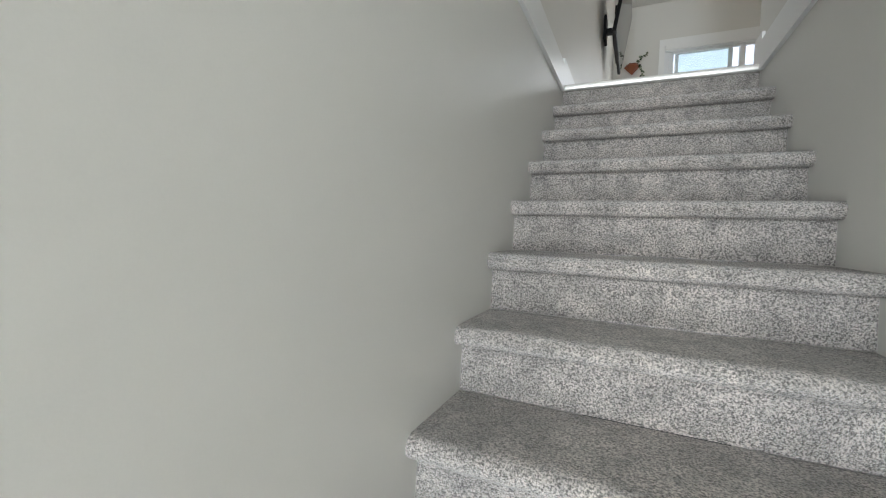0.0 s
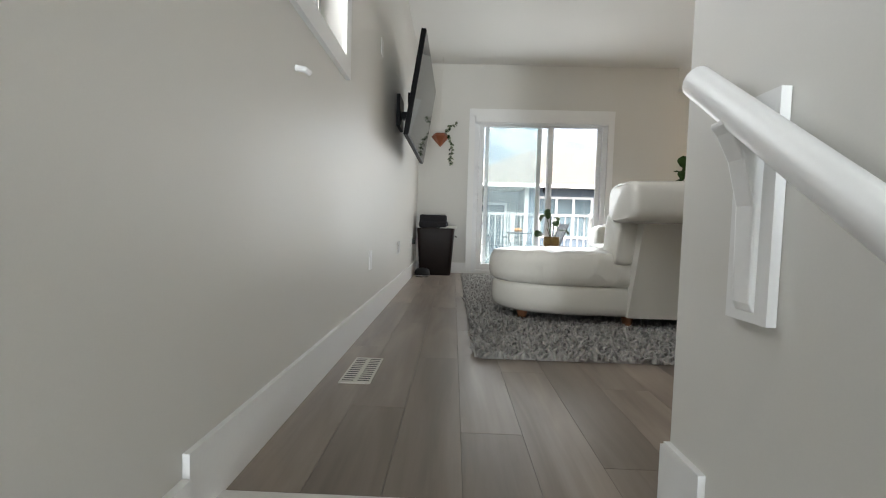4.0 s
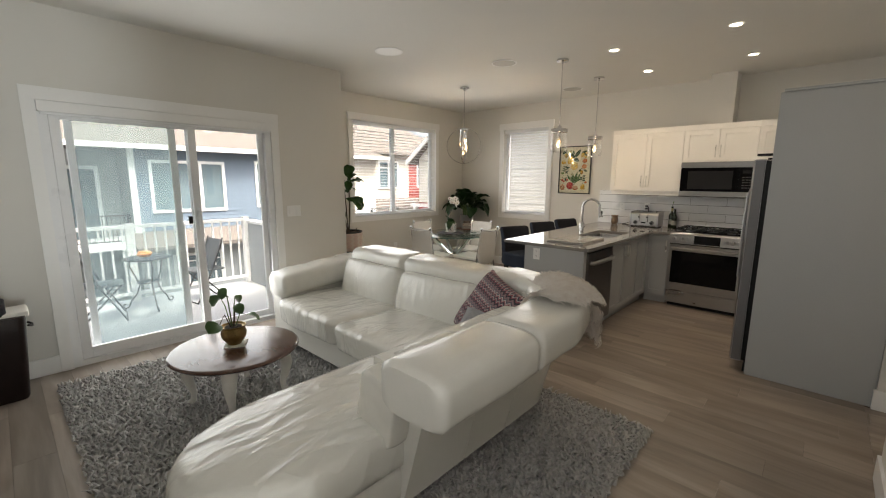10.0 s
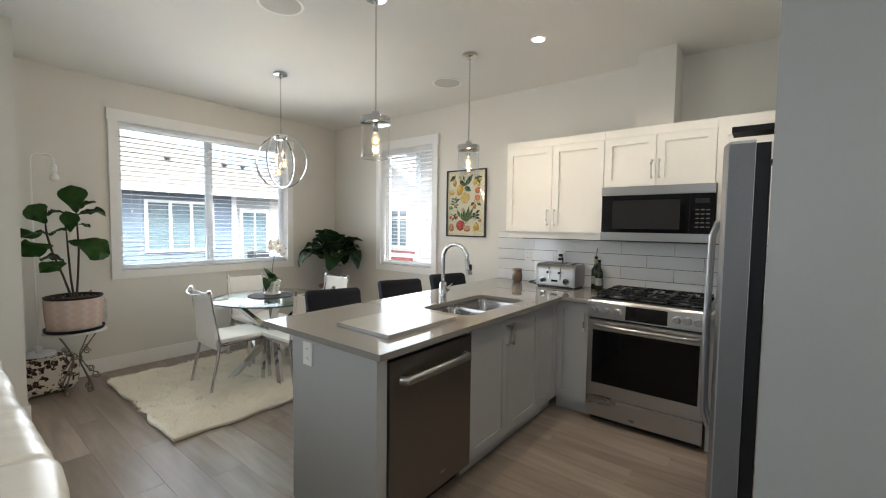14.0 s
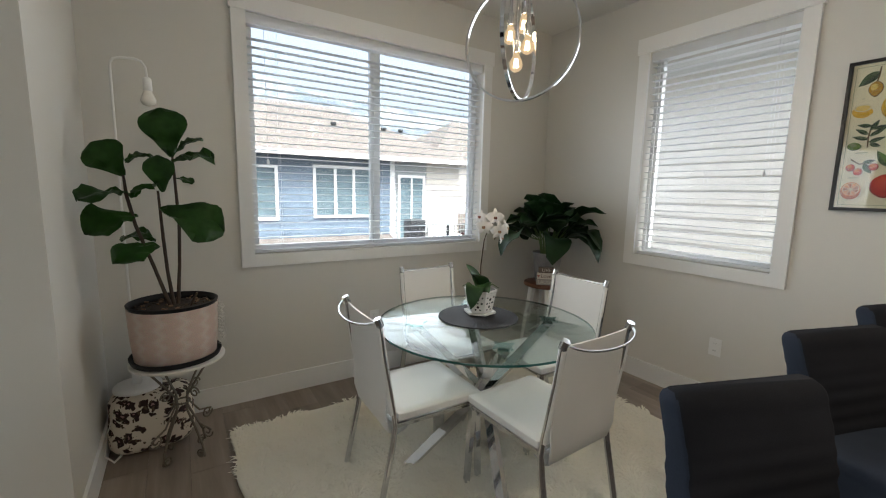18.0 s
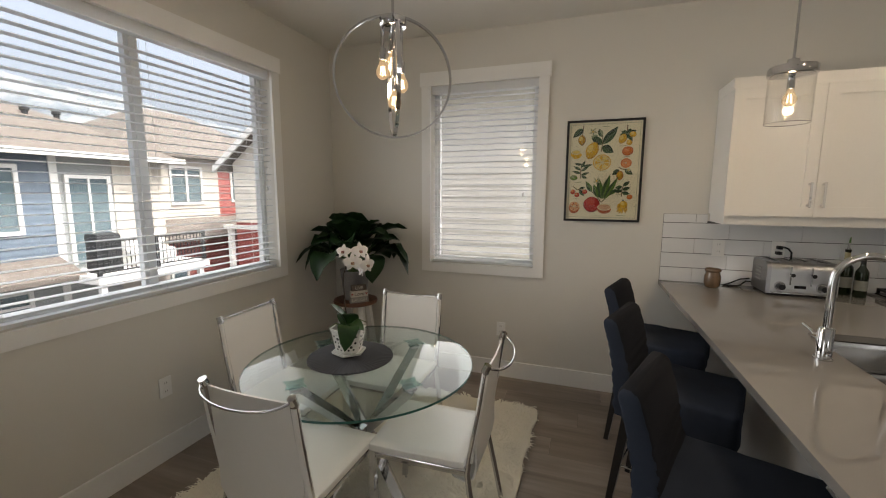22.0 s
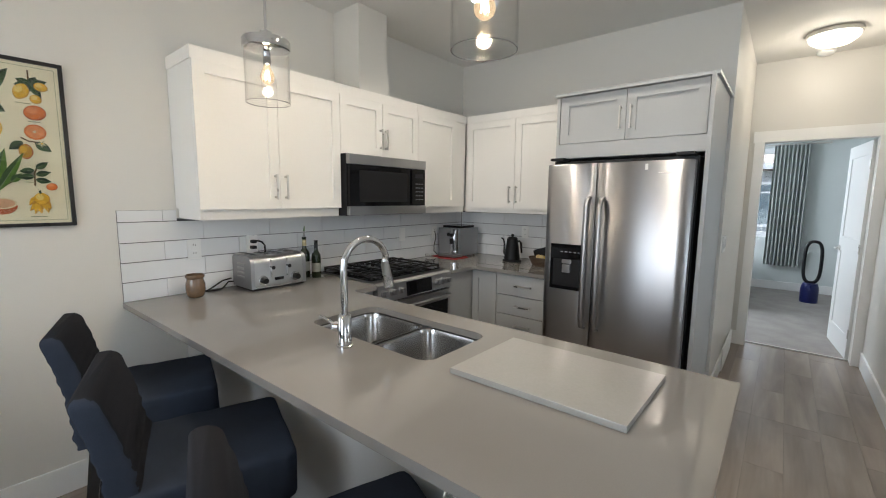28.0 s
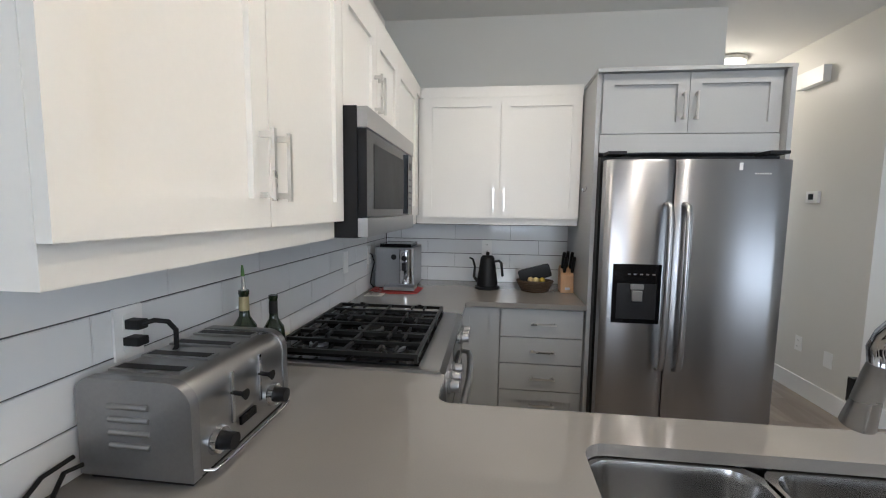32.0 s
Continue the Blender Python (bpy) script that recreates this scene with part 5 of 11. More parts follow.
part("latch", box(-0.095, -0.088, 3.40, 3.415, 1.48, 1.60), NICKEL, _w3)
window_unit("window_4", "x", -3.04, -2.98, 4.20, 5.50, 0.87, 2.36, [4.80], "white vinyl bedroom window")


def blind(name, axis, d, a0, a1, z0, z1, label, pitch=0.0465, tilt=0):
    """A slatted blind: head rail, slats on cords, bottom rail."""
    e = thing(name, ((a0 + a1) / 2, d, z0) if axis == "x" else (d, (a0 + a1) / 2, z0), label, "blind")

    def bx(p, q, lo, hi, r, s):
        return box(p, q, d + lo, d + hi, r, s) if axis == "x" else box(d + lo, d + hi, p, q, r, s)
    part("head_rail", bx(a0 + 0.003, a1 - 0.003, -0.034, 0.03, z1 - 0.062, z1), BLIND, e, bevel=0.003)
    part("bottom_rail", bx(a0 + 0.008, a1 - 0.008, -0.026, 0.026, z0 + 0.004, z0 + 0.022), BLIND, e, bevel=0.003)
    n = int((z1 - 0.075 - z0 - 0.03) / pitch)
    bm = bmesh.new()
    length = a1 - a0 - 0.016
    prof = [(-0.025, -0.0012), (0.0, 0.0008), (0.025, -0.0012), (0.025, 0.0012), (0.0, 0.0032), (-0.025, 0.0012)]
    ca, sa = math.cos(radians(tilt)), math.sin(radians(tilt))
    loops = []
    for a in (-length / 2, length / 2):
        row = []
        for y, z in prof:
            yy, zz = y * ca - z * sa, y * sa + z * ca
            row.append(bm.verts.new((a, yy, zz) if axis == "x" else (yy, a, zz)))
        loops.append(row)
    skin(bm, loops)
    bmesh.ops.recalc_face_normals(bm, faces=bm.faces)
    me = bpy.data.meshes.new("slat")
    bm.to_mesh(me)
    bm.free()
    me.materials.append(BLIND)
    for k in range(n):
        s = new("slat", me)
        s.parent = e
        s.location = (0, 0, 0.03 + (k + 0.5) * pitch)
    for u in (0.10, 0.5, 0.90):
        a = a0 + (a1 - a0) * u
        for o in (-0.027, 0.027):
            p = (a, d + o) if axis == "x" else (d + o, a)
            part("ladder_cord", tube([(*p, z0 + 0.02), (*p, z1 - 0.06)], 0.0009, 5), BLIND, e)
    for a, dz in ((a1 - 0.07, 0.62), (a0 + 0.10, 0.60)):
        p = (a, d - 0.036) if axis == "x" else (d - 0.036, a)
        c = part("pull_cord", tube([(*p, z1 - 0.05), (*p, z0 + dz)], 0.0012, 5), BLIND, e)
        part("tassel", lathe([(0.004, z0 + dz + 0.0), (0.008, z0 + dz - 0.01), (0.009, z0 + dz - 0.03), (0.004, z0 + dz - 0.036)], (*p, 0), 10), TRIM, c, smooth=True)
    return e


blind("window_blind", "x", 8.215, 4.192, 5.965, 0.965, 2.412, "white slatted blind, lowered with open slats, in the wide window")
blind("window_blind", "y", 6.768, 6.328, 7.20, 0.945, 2.40, "white slatted blind, lowered with open slats, in the tall window")

# patio door
_e = thing("patio_door", (1.64, 7.34, 0.0), "white vinyl sliding glass patio door, closed, with a screen", "door", "", "structure")
part("door_frame", joined(box(0.752, 0.812, 7.27, 7.40, 0.0, 2.112), box(2.462, 2.522, 7.27, 7.40, 0.0, 2.112), box(0.812, 2.462, 7.27, 7.40, 2.052, 2.112), box(0.812, 2.462, 7.27, 7.40, 0.0, 0.045)), VINYL, _e)


def glazed(x0, x1, y0, y1, z0, z1, s, glass, name, b=None):
    b = b or s
    d = part(name, joined(box(x0, x0 + s, y0, y1, z0, z1), box(x1 - s, x1, y0, y1, z0, z1), box(x0 + s, x1 - s, y0, y1, z0, z0 + b), box(x0 + s, x1 - s, y0, y1, z1 - s, z1)), VINYL, _e, bevel=0.003)
    m = (y0 + y1) / 2
    g = part("pane", box(x0 + s, x1 - s, m - 0.003, m + 0.003, z0 + b, z1 - s), glass, d)
    g.visible_shadow = False
    return d


_sl = glazed(0.815, 1.812, 7.285, 7.322, 0.047, 2.050, 0.065, GLASS, "sliding_panel", 0.09)
_fx = glazed(1.742, 2.460, 7.328, 7.362, 0.047, 2.050, 0.05, GLASS, "fixed_panel", 0.06)
_sc = part("screen_panel", joined(box(0.905, 0.955, 7.368, 7.392, 0.047, 2.05), box(1.612, 1.668, 7.368, 7.392, 0.047, 2.05), box(0.955, 1.612, 7.368, 7.392, 0.047, 0.10), box(0.955, 1.612, 7.368, 7.392, 2.0, 2.05)), VINYL, _e, "sliding insect screen")
_g = part("mesh", box(0.955, 1.612, 7.379, 7.381, 0.10, 2.0), SCREEN_GLASS, _sc, "grey-green insect mesh")
_g.visible_shadow = False
part("pull_handle", joined(box(1.765, 1.795, 7.262, 7.284, 1.05, 1.27), box(1.770, 1.790, 7.245, 7.262, 1.09, 1.23)), VINYL, _sl, "white pull handle", bevel=0.004)
part("latch", box(1.690, 1.720, 7.262, 7.284, 1.12, 1.19), BLACK_MATT, _sl, "black latch", bevel=0.004)
_e = thing("shade_cassette", (1.64, 7.25, 2.03), "white roller shade cassette above the patio door", "shade")
part("cassette", box(0.756, 2.518, 7.222, 7.268, 2.030, 2.108), TRIM, _e, bevel=0.006)
part("hem_bar", box(0.770, 2.504, 7.236, 7.256, 2.010, 2.029), VINYL, _e, bevel=0.003)

# glazing behind the walk, at the stair foot, and a pane added out of view in the bedroom
for _n, _q in (("window_entry", (0.06, 0.92, -4.29, -4.27, -2.65, 1.20)), ("window_bedroom_side", (6.27, 6.29, -2.0, -0.4, 0.9, 2.3))):
    _w = setting(_n, box(*_q), GLASS, "clear glazing", "window")
    _w.visible_shadow = False

# ---- outside ----
DECK = material("grey_deck_vinyl", (0.45, 0.46, 0.47), 0.7, var=0.08, scale=4, bump=0.2, bscale=150)
BLUE = material("blue_grey_siding", (0.105, 0.140, 0.185), 0.6, var=0.06, scale=3, bump=0.1, bscale=60)
BEIGE = material("beige_siding", (0.46, 0.43, 0.385), 0.6, var=0.05, scale=3, bump=0.1, bscale=60)
GREY_SIDE = material("light_grey_siding", (0.27, 0.29, 0.295), 0.6, var=0.05, scale=3, bump=0.1, bscale=60)
RED = material("dark_red_siding", (0.28, 0.070, 0.060), 0.6, var=0.08, scale=3, bump=0.1, bscale=60)
SHINGLE = material("brown_shingles", (0.120, 0.103, 0.092), 0.9, var=0.3, scale=3, bump=0.8, bscale=24, dist=0.01, second=(0.080, 0.068, 0.060))
EXT_WHITE = material("white_exterior_trim", (0.66, 0.66, 0.65), 0.5, var=0.03, scale=4, bump=0.05)
# pines and snow patches; the blue-grey of distance haze is put into both colours
HILL = material("hazed_pine_and_snow_hill", (0.060, 0.078, 0.100), 1.0, scale=0.02, var=0.2, bump=0, bscale=0.15, second=(0.17, 0.18, 0.19), sharp=True)
GROUND = material("asphalt_and_gravel", (0.10, 0.10, 0.10), 0.9, var=0.2, scale=0.6, bump=0.3, bscale=40)
CREAM_SIDE = material("cream_siding", (0.66, 0.63, 0.575), 0.6, var=0.04, scale=3, bump=0.1, bscale=60)
DARK_GLASS = material("dark_window_pane", (0.10, 0.14, 0.16), 0.05, var=0.1, scale=0.6, bump=0, spec=0.8)
IRON = material("dark_painted_iron", (0.03, 0.032, 0.035), 0.5, metal=0.3, var=0.1, bump=0.1)

# added out of view to block the sun from the stair window's reveal
setting("roof_eave", box(-0.80, -0.165, -4.2, 7.4, 2.83, 2.95), EXT_WHITE, "unseen white eave board added to keep sun off the stair window", "eave")
setting("ground", box(-400, 600, -300, 900, -3.6, -3.2), GROUND, "asphalt and gravel ground between the houses", "ground")


def clapboards(axis, at, out, a0, a1, z0, z1, pitch=0.15, holes=()):
    """Lapped siding boards as one mesh, leaving window holes."""
    bm = bmesh.new()
    z = z0
    while z < z1 - 0.01:
        top = min(z + pitch, z1)
        cuts = [(a0, a1)]
        for h in holes:
            if h[2] < (z + top) / 2 < h[3]:
                cuts = [c for p, q in cuts for c in ((p, min(q, h[0])), (max(p, h[1]), q)) if c[1] - c[0] > 0.01]
        for p, q in cuts:
            prof = ((0.0, z), (0.022, z), (0.006, top), (0.0, top))
            loops = []
            for a in (p, q):
                loops.append([bm.verts.new((a, at + out * d, zz) if axis == "x" else (at + out * d, a, zz)) for d, zz in prof])
            skin(bm, loops)
        z = top
    bmesh.ops.recalc_face_normals(bm, faces=bm.faces)
    return bm


def house_window(e, axis, at, out, a0, a1, z0, z1, lites=2, rail=True):
    """A window of a house across the way: trim, panes and a pale blind behind."""
    def bx(p, q, lo, hi, r, s):
        lo, hi = sorted((at + out * lo, at + out * hi))
        return box(p, q, lo, hi, r, s) if axis == "x" else box(lo, hi, p, q, r, s)
    w = 0.10
    f = part("window", joined(bx(a0 - w, a0, 0.0, 0.05, z0 - w, z1 + w), bx(a1, a1 + w, 0.0, 0.05, z0 - w, z1 + w), bx(a0, a1, 0.0, 0.05, z0 - w, z0), bx(a0, a1, 0.0, 0.05, z1, z1 + w),
                             *[bx(a0 + (a1 - a0) * k / lites - 0.05, a0 + (a1 - a0) * k / lites + 0.05, 0.0, 0.045, z0, z1) for k in range(1, lites)],
                             *([bx(a0, a1, 0.0, 0.04, z0 + (z1 - z0) * 0.78, z0 + (z1 - z0) * 0.82)] if rail else [])), EXT_WHITE, e, "white trimmed window")
    part("pane", bx(a0, a1, -0.03, -0.01, z0, z1), DARK_GLASS, f)
    return f


def hip_roof(x0, x1, y0, y1, z, top, inset, over=0.5):
    bm = bmesh.new()
    ym = (y0 + y1) / 2
    lo = [(x0 - over, y0 - over), (x1 + over, y0 - over), (x1 + over, y1 + over), (x0 - over, y1 + over)]
    a = [bm.verts.new((*p, z)) for p in lo]
    b = [bm.verts.new((*p, z + 0.12)) for p in lo]
    r = [bm.verts.new((x0 + inset, ym, top)), bm.verts.new((x1 - inset, ym, top))]
    for i in range(4):
        bm.faces.new((a[i], a[(i + 1) % 4], b[(i + 1) % 4], b[i]))
    bm.faces.new((b[0], b[1], r[1], r[0]))
    bm.faces.new((b[1], b[2], r[1]))
    bm.faces.new((b[2], b[3], r[0], r[1]))
    bm.faces.new((b[3], b[0], r[0]))
    bm.faces.new(list(reversed(a)))
    bmesh.ops.recalc_face_normals(bm, faces=bm.faces)
    return bm


# the blue house across the yard
_e = thing("townhouse", (7.0, 23.0, -3.2), "blue-grey sided townhouse with white windows and a brown shingle roof", "house", "houses around")
_wins = [(4.25, 6.50, 0.42, 2.05), (7.85, 9.90, 0.48, 2.12)]
part("core", box(3.66, 13.9, 20.05, 28.0, -3.2, 2.5), GREY_SIDE, _e)
part("siding", clapboards("x", 20.04, -1, 3.66, 10.7, -0.45, 2.5, 0.15, [(a - 0.1, b + 0.1, c - 0.1, d + 0.1) for a, b, c, d in _wins]), BLUE, _e, "blue-grey lap siding")
for _w in _wins:
    house_window(_e, "x", 20.02, -1, *_w, lites=3, rail=False)
part("siding_beige", clapboards("x", 20.04, -1, 12.3, 13.9, -3.2, 2.5), BEIGE, _e, "beige lap siding")
part("patio_door", joined(box(11.0, 11.1, 19.96, 20.03, -0.6, 2.0), box(12.1, 12.2, 19.96, 20.03, -0.6, 2.0), box(11.1, 12.1, 19.96, 20.03, 1.9, 2.0), box(11.57, 11.63, 19.96, 20.03, -0.6, 1.9)), EXT_WHITE, _e)
part("patio_pane", box(11.1, 12.1, 20.0, 20.02, -0.6, 1.9), DARK_GLASS, _e)
part("corner_board", box(3.60, 3.78, 19.98, 20.06, -0.6, 2.5), EXT_WHITE, _e)
part("corner_board", box(10.68, 10.86, 19.98, 20.06, -3.2, 2.5), EXT_WHITE, _e)
part("siding_lower", clapboards("x", 20.04, -1, 3.66, 10.7, -3.2, -0.75, 0.15, [(4.6, 6.3, -2.4, -1.2), (8.2, 10.0, -3.0, -1.1)]), GREY_SIDE, _e)
house_window(_e, "x", 20.02, -1, 4.7, 6.2, -2.3, -1.3)
house_window(_e, "x", 20.02, -1, 8.3, 9.9, -2.9, -1.2)
_b = bmesh.new()
skin(_b, [[_b.verts.new((x, y, z)) for y, z in ((20.03, -0.30), (18.9, -0.72), (18.9, -0.84), (20.03, -0.78))] for x in (3.4, 10.7)])
bmesh.ops.recalc_face_normals(_b, faces=_b.faces)
part("porch_roof", _b, SHINGLE, _e, "brown shingled porch roof")
_r = part("roof", hip_roof(0.6, 13.9, 20.05, 29.5, 2.5, 5.1, 4.0), SHINGLE, _e, "brown shingle hip roof")
part("gutter", box(0.1, 14.4, 19.46, 19.56, 2.48, 2.64), EXT_WHITE, _r)
for _x in (9.2, 11.4, 12.2):
    part("roof_vent", lathe([(0.08, 3.2), (0.08, 3.95), (0.12, 3.97), (0.12, 4.05)], (_x, 22.2, 0), 10), IRON, _r)
# its recessed entry
part("recess_wall", box(0.6, 3.64, 22.0, 28.0, -3.2, 2.5), GREY_SIDE, _e)
part("recess_side", box(0.35, 0.6, 20.0, 28.0, -3.2, 2.5), GREY_SIDE, _e)
part("recess_siding", clapboards("x", 21.99, -1, 0.6, 3.64, -0.6, 2.5), GREY_SIDE, _e)
part("recess_door", joined(box(1.5, 1.62, 21.86, 21.96, -0.6, 1.95), box(2.95, 3.07, 21.86, 21.96, -0.6, 1.95), box(1.62, 2.95, 21.86, 21.96, 1.83, 1.95)), EXT_WHITE, _e)
part("recess_pane", box(1.62, 2.95, 21.90, 21.93, -0.6, 1.83), DARK_GLASS, _e)
part("deck", box(0.35, 3.66, 19.6, 22.0, -0.78, -0.6), EXT_WHITE, _e)
part("deck_post", box(3.25, 3.4, 19.62, 19.77, -3.2, -0.78), EXT_WHITE, _e)


def railing(name, x0, x1, y, z0, h, mat, label, gap=0.115, post=1.5, t=0.019, y1=None):
    """A straight railing of posts, rails and pickets."""
    e = thing(name, ((x0 + x1) / 2, y, z0), label, "railing")
    part("top_rail", box(x0, x1, y - 0.035, y + 0.035, z0 + h - 0.045, z0 + h), mat, e, bevel=0.006)
    part("bottom_rail", box(x0, x1, y - 0.02, y + 0.02, z0 + 0.08, z0 + 0.12), mat, e)
    n = max(1, round((x1 - x0) / post))
    for k in range(n + 1):
        x = x0 + (x1 - x0) * k / n
        part("post", box(x - 0.045, x + 0.045, y - 0.045, y + 0.045, z0, z0 + h + 0.02), mat, e, bevel=0.004)
    m = int((x1 - x0) / gap)
    bm = box(-t / 2, t / 2, -t / 2, t / 2, 0.12, h - 0.045)
    me = bpy.data.meshes.new("picket")
    bm.to_mesh(me)
    bm.free()
    me.materials.append(mat)
    for k in range(1, m):
        s = new("picket", me)
        s.parent = e
        s.location = (x0 + (x1 - x0) * k / m - (x0 + x1) / 2, 0, 0)
    return e


railing("deck_railing", 0.6, 3.4, 19.66, -0.6, 0.95, IRON, "black metal railing of the neighbouring deck")
railing("deck_railing", 10.6, 13.8, 18.2, -0.75, 0.95, IRON, "black metal railing of the neighbouring balcony")
_e = thing("neighbour_deck", (12.2, 19.1, -0.95), "white edged balcony deck of the neighbouring house", "deck")
part("deck", box(10.5, 13.9, 18.1, 20.0, -0.95, -0.75), EXT_WHITE, _e)
part("post", box(10.6, 10.75, 18.2, 18.35, -3.2, -0.95), EXT_WHITE, _e)
part("post", box(13.6, 13.75, 18.2, 18.35, -3.2, -0.95), EXT_WHITE, _e)
_e = thing("patio_sofa", (12.6, 19.2, -0.75), "white cushioned patio seat on the neighbouring balcony", "seat")
part("seat", cushion(12.0, 13.3, 18.8, 19.5, -0.75, -0.25, wrinkle=0.05, seed=2), EXT_WHITE, _e, smooth=True)
part("backrest", cushion(12.0, 13.3, 19.3, 19.6, -0.3, 0.15, wrinkle=0.05, seed=3), EXT_WHITE, _e, smooth=True)
_e = thing("gas_grill", (11.1, 18.9, -0.75), "covered dark grill on the neighbouring balcony", "grill")
part("cover", cushion(10.85, 11.5, 18.6, 19.2, -0.75, 0.35, puff=0.2, wrinkle=0.04, seed=5), IRON, _e, smooth=True)

# the beige and red houses further along
_e = thing("townhouse", (18.0, 26.0, -3.2), "beige and dark red townhouse with brown shingle roofs", "house", "houses around")
part("core", box(14.6, 24.0, 23.0, 30.0, -3.2, 3.0), BEIGE, _e)
part("siding", clapboards("x", 22.99, -1, 14.6, 18.9, 0.0, 3.0, 0.15, [(16.4, 18.0, 0.95, 2.65)]), BEIGE, _e)
part("siding_red", clapboards("x", 22.99, -1, 18.9, 22.5, -3.2, 3.0, 0.15, [(19.6, 20.8, 1.0, 2.6)]), RED, _e, "dark red lap siding")
part("siding_low_red", clapboards("x", 22.0, -1, 14.0, 18.9, -3.2, -1.0, 0.15, [(14.7, 16.2, -2.9, -1.3)]), RED, _e)
part("lower_core", box(14.0, 18.9, 22.01, 23.0, -3.2, -0.6), RED, _e)
house_window(_e, "x", 22.97, -1, 16.5, 17.9, 1.05, 2.55)
house_window(_e, "x", 22.97, -1, 19.7, 20.7, 1.1, 2.5)
house_window(_e, "x", 21.98, -1, 14.8, 16.1, -2.8, -1.4)
_b = bmesh.new()
skin(_b, [[_b.verts.new((x, y, z)) for y, z in ((23.0, 0.35), (21.3, -0.35), (21.3, -0.5), (23.0, -0.4))] for x in (13.9, 22.6)])
bmesh.ops.recalc_face_normals(_b, faces=_b.faces)
part("porch_roof", _b, SHINGLE, _e)
part("roof", hip_roof(14.6, 24.0, 23.0, 31.0, 3.0, 5.6, 3.5), SHINGLE, _e)

_e = thing("townhouse", (20.0, 17.5, -3.2), "cream and dark red gabled townhouse with white trim", "house", "houses around")
part("core", box(17.0, 25.0, 14.8, 20.0, -3.2, 2.7), CREAM_SIDE, _e)
part("siding", clapboards("y", 16.99, -1, 14.8, 20.0, 0.25, 2.7, 0.15, [(16.3, 17.5, 0.4, 2.2)]), CREAM_SIDE, _e, "cream lap siding")
part("siding_low_red", clapboards("y", 16.99, -1, 14.8, 20.0, -3.2, 0.25, 0.15, []), RED, _e, "dark red lap siding")
house_window(_e, "y", 16.97, -1, 16.4, 17.4, 0.5, 2.1)
_b = bmesh.new()
skin(_b, [[_b.verts.new((x, y, z)) for y, z in ((14.8, 2.7), (20.0, 2.7), (17.4, 4.6))] for x in (16.98, 25.0)])
bmesh.ops.recalc_face_normals(_b, faces=_b.faces)
part("gable", _b, CREAM_SIDE, _e)
for _s in (-1, 1):
    _b = bmesh.new()
    skin(_b, [[_b.verts.new((x, 17.4 + _s * y, z)) for y, z in ((-0.02, 4.62), (3.1, 2.35), (3.1, 2.53), (-0.02, 4.82))] for x in (16.5, 25.3)])
    bmesh.ops.recalc_face_normals(_b, faces=_b.faces)
    _q = part("roof", _b, SHINGLE, _e)
    _b = bmesh.new()
    skin(_b, [[_b.verts.new((x, 17.4 + _s * y, z)) for y, z in ((0.0, 4.55), (3.12, 2.28), (3.12, 2.56), (0.0, 4.85))] for x in (16.42, 16.5)])
    bmesh.ops.recalc_face_normals(_b, faces=_b.faces)
    part("barge_board", _b, EXT_WHITE, _q)
part("porch_beam", box(16.2, 16.4, 14.9, 19.9, 0.05, 0.2), EXT_WHITE, _e)
for _y in (15.2, 17.4, 19.6):
    part("porch_post", box(16.2, 16.4, _y - 0.08, _y + 0.08, -3.2, 0.05), EXT_WHITE, _e)

# the beige house beside the east window
_e = thing("townhouse", (11.0, 4.0, -3.2), "beige sided townhouse close beside the window", "house", "houses around")
part("core", box(9.22, 14.0, -6.0, 8.75, -3.2, 2.9), CREAM_SIDE, _e)
part("siding", clapboards("y", 9.21, -1, -2.0, 8.75, -1.5, 2.9, 0.165), CREAM_SIDE, _e, "beige lap siding")
part("soffit", box(8.75, 14.4, -6.4, 9.2, 2.9, 3.06), EXT_WHITE, _e)
part("gutter", box(8.62, 8.75, -6.4, 9.2, 2.92, 3.07), BEIGE, _e)
part("roof", hip_roof(9.2, 14.0, -6.0, 8.75, 3.07, 5.2, 2.2, 0.42), SHINGLE, _e)
part("corner_board", box(9.16, 9.26, 8.70, 8.80, -3.2, 2.9), EXT_WHITE, _e)

# the house beyond the bedroom window
_e = thing("townhouse", (5.0, -16.0, -3.2), "grey townhouse with white gable trim beyond the bedroom", "house", "houses around")
part("core", box(-2.0, 14.0, -22.0, -14.0, -3.2, 2.6), GREY_SIDE, _e)
part("siding", clapboards("x", -13.99, 1, -2.0, 14.0, -3.2, 2.6, 0.18, [(4.3, 6.2, 0.5, 2.2), (7.6, 9.2, 0.5, 2.2)]), GREY_SIDE, _e)
house_window(_e, "x", -13.97, 1, 4.4, 6.1, 0.6, 2.1)
house_window(_e, "x", -13.97, 1, 7.7, 9.1, 0.6, 2.1)
part("roof", hip_roof(-2.0, 14.0, -22.0, -14.0, 2.6, 5.4, 3.0), SHINGLE, _e)
part("gable_truss", joined(box(3.2, 8.6, -13.5, -13.4, 2.65, 2.85), turned(box(-1.7, 1.7, -0.05, 0.05, -0.1, 0.1), Matrix.Translation((4.5, -13.45, 3.3)) @ Matrix.Rotation(radians(-28), 4, "Y")),
                           turned(box(-1.7, 1.7, -0.05, 0.05, -0.1, 0.1), Matrix.Translation((7.3, -13.45, 3.3)) @ Matrix.Rotation(radians(28), 4, "Y")), box(5.8, 6.0, -13.5, -13.4, 2.85, 4.0)), EXT_WHITE, _e, "white gable truss")

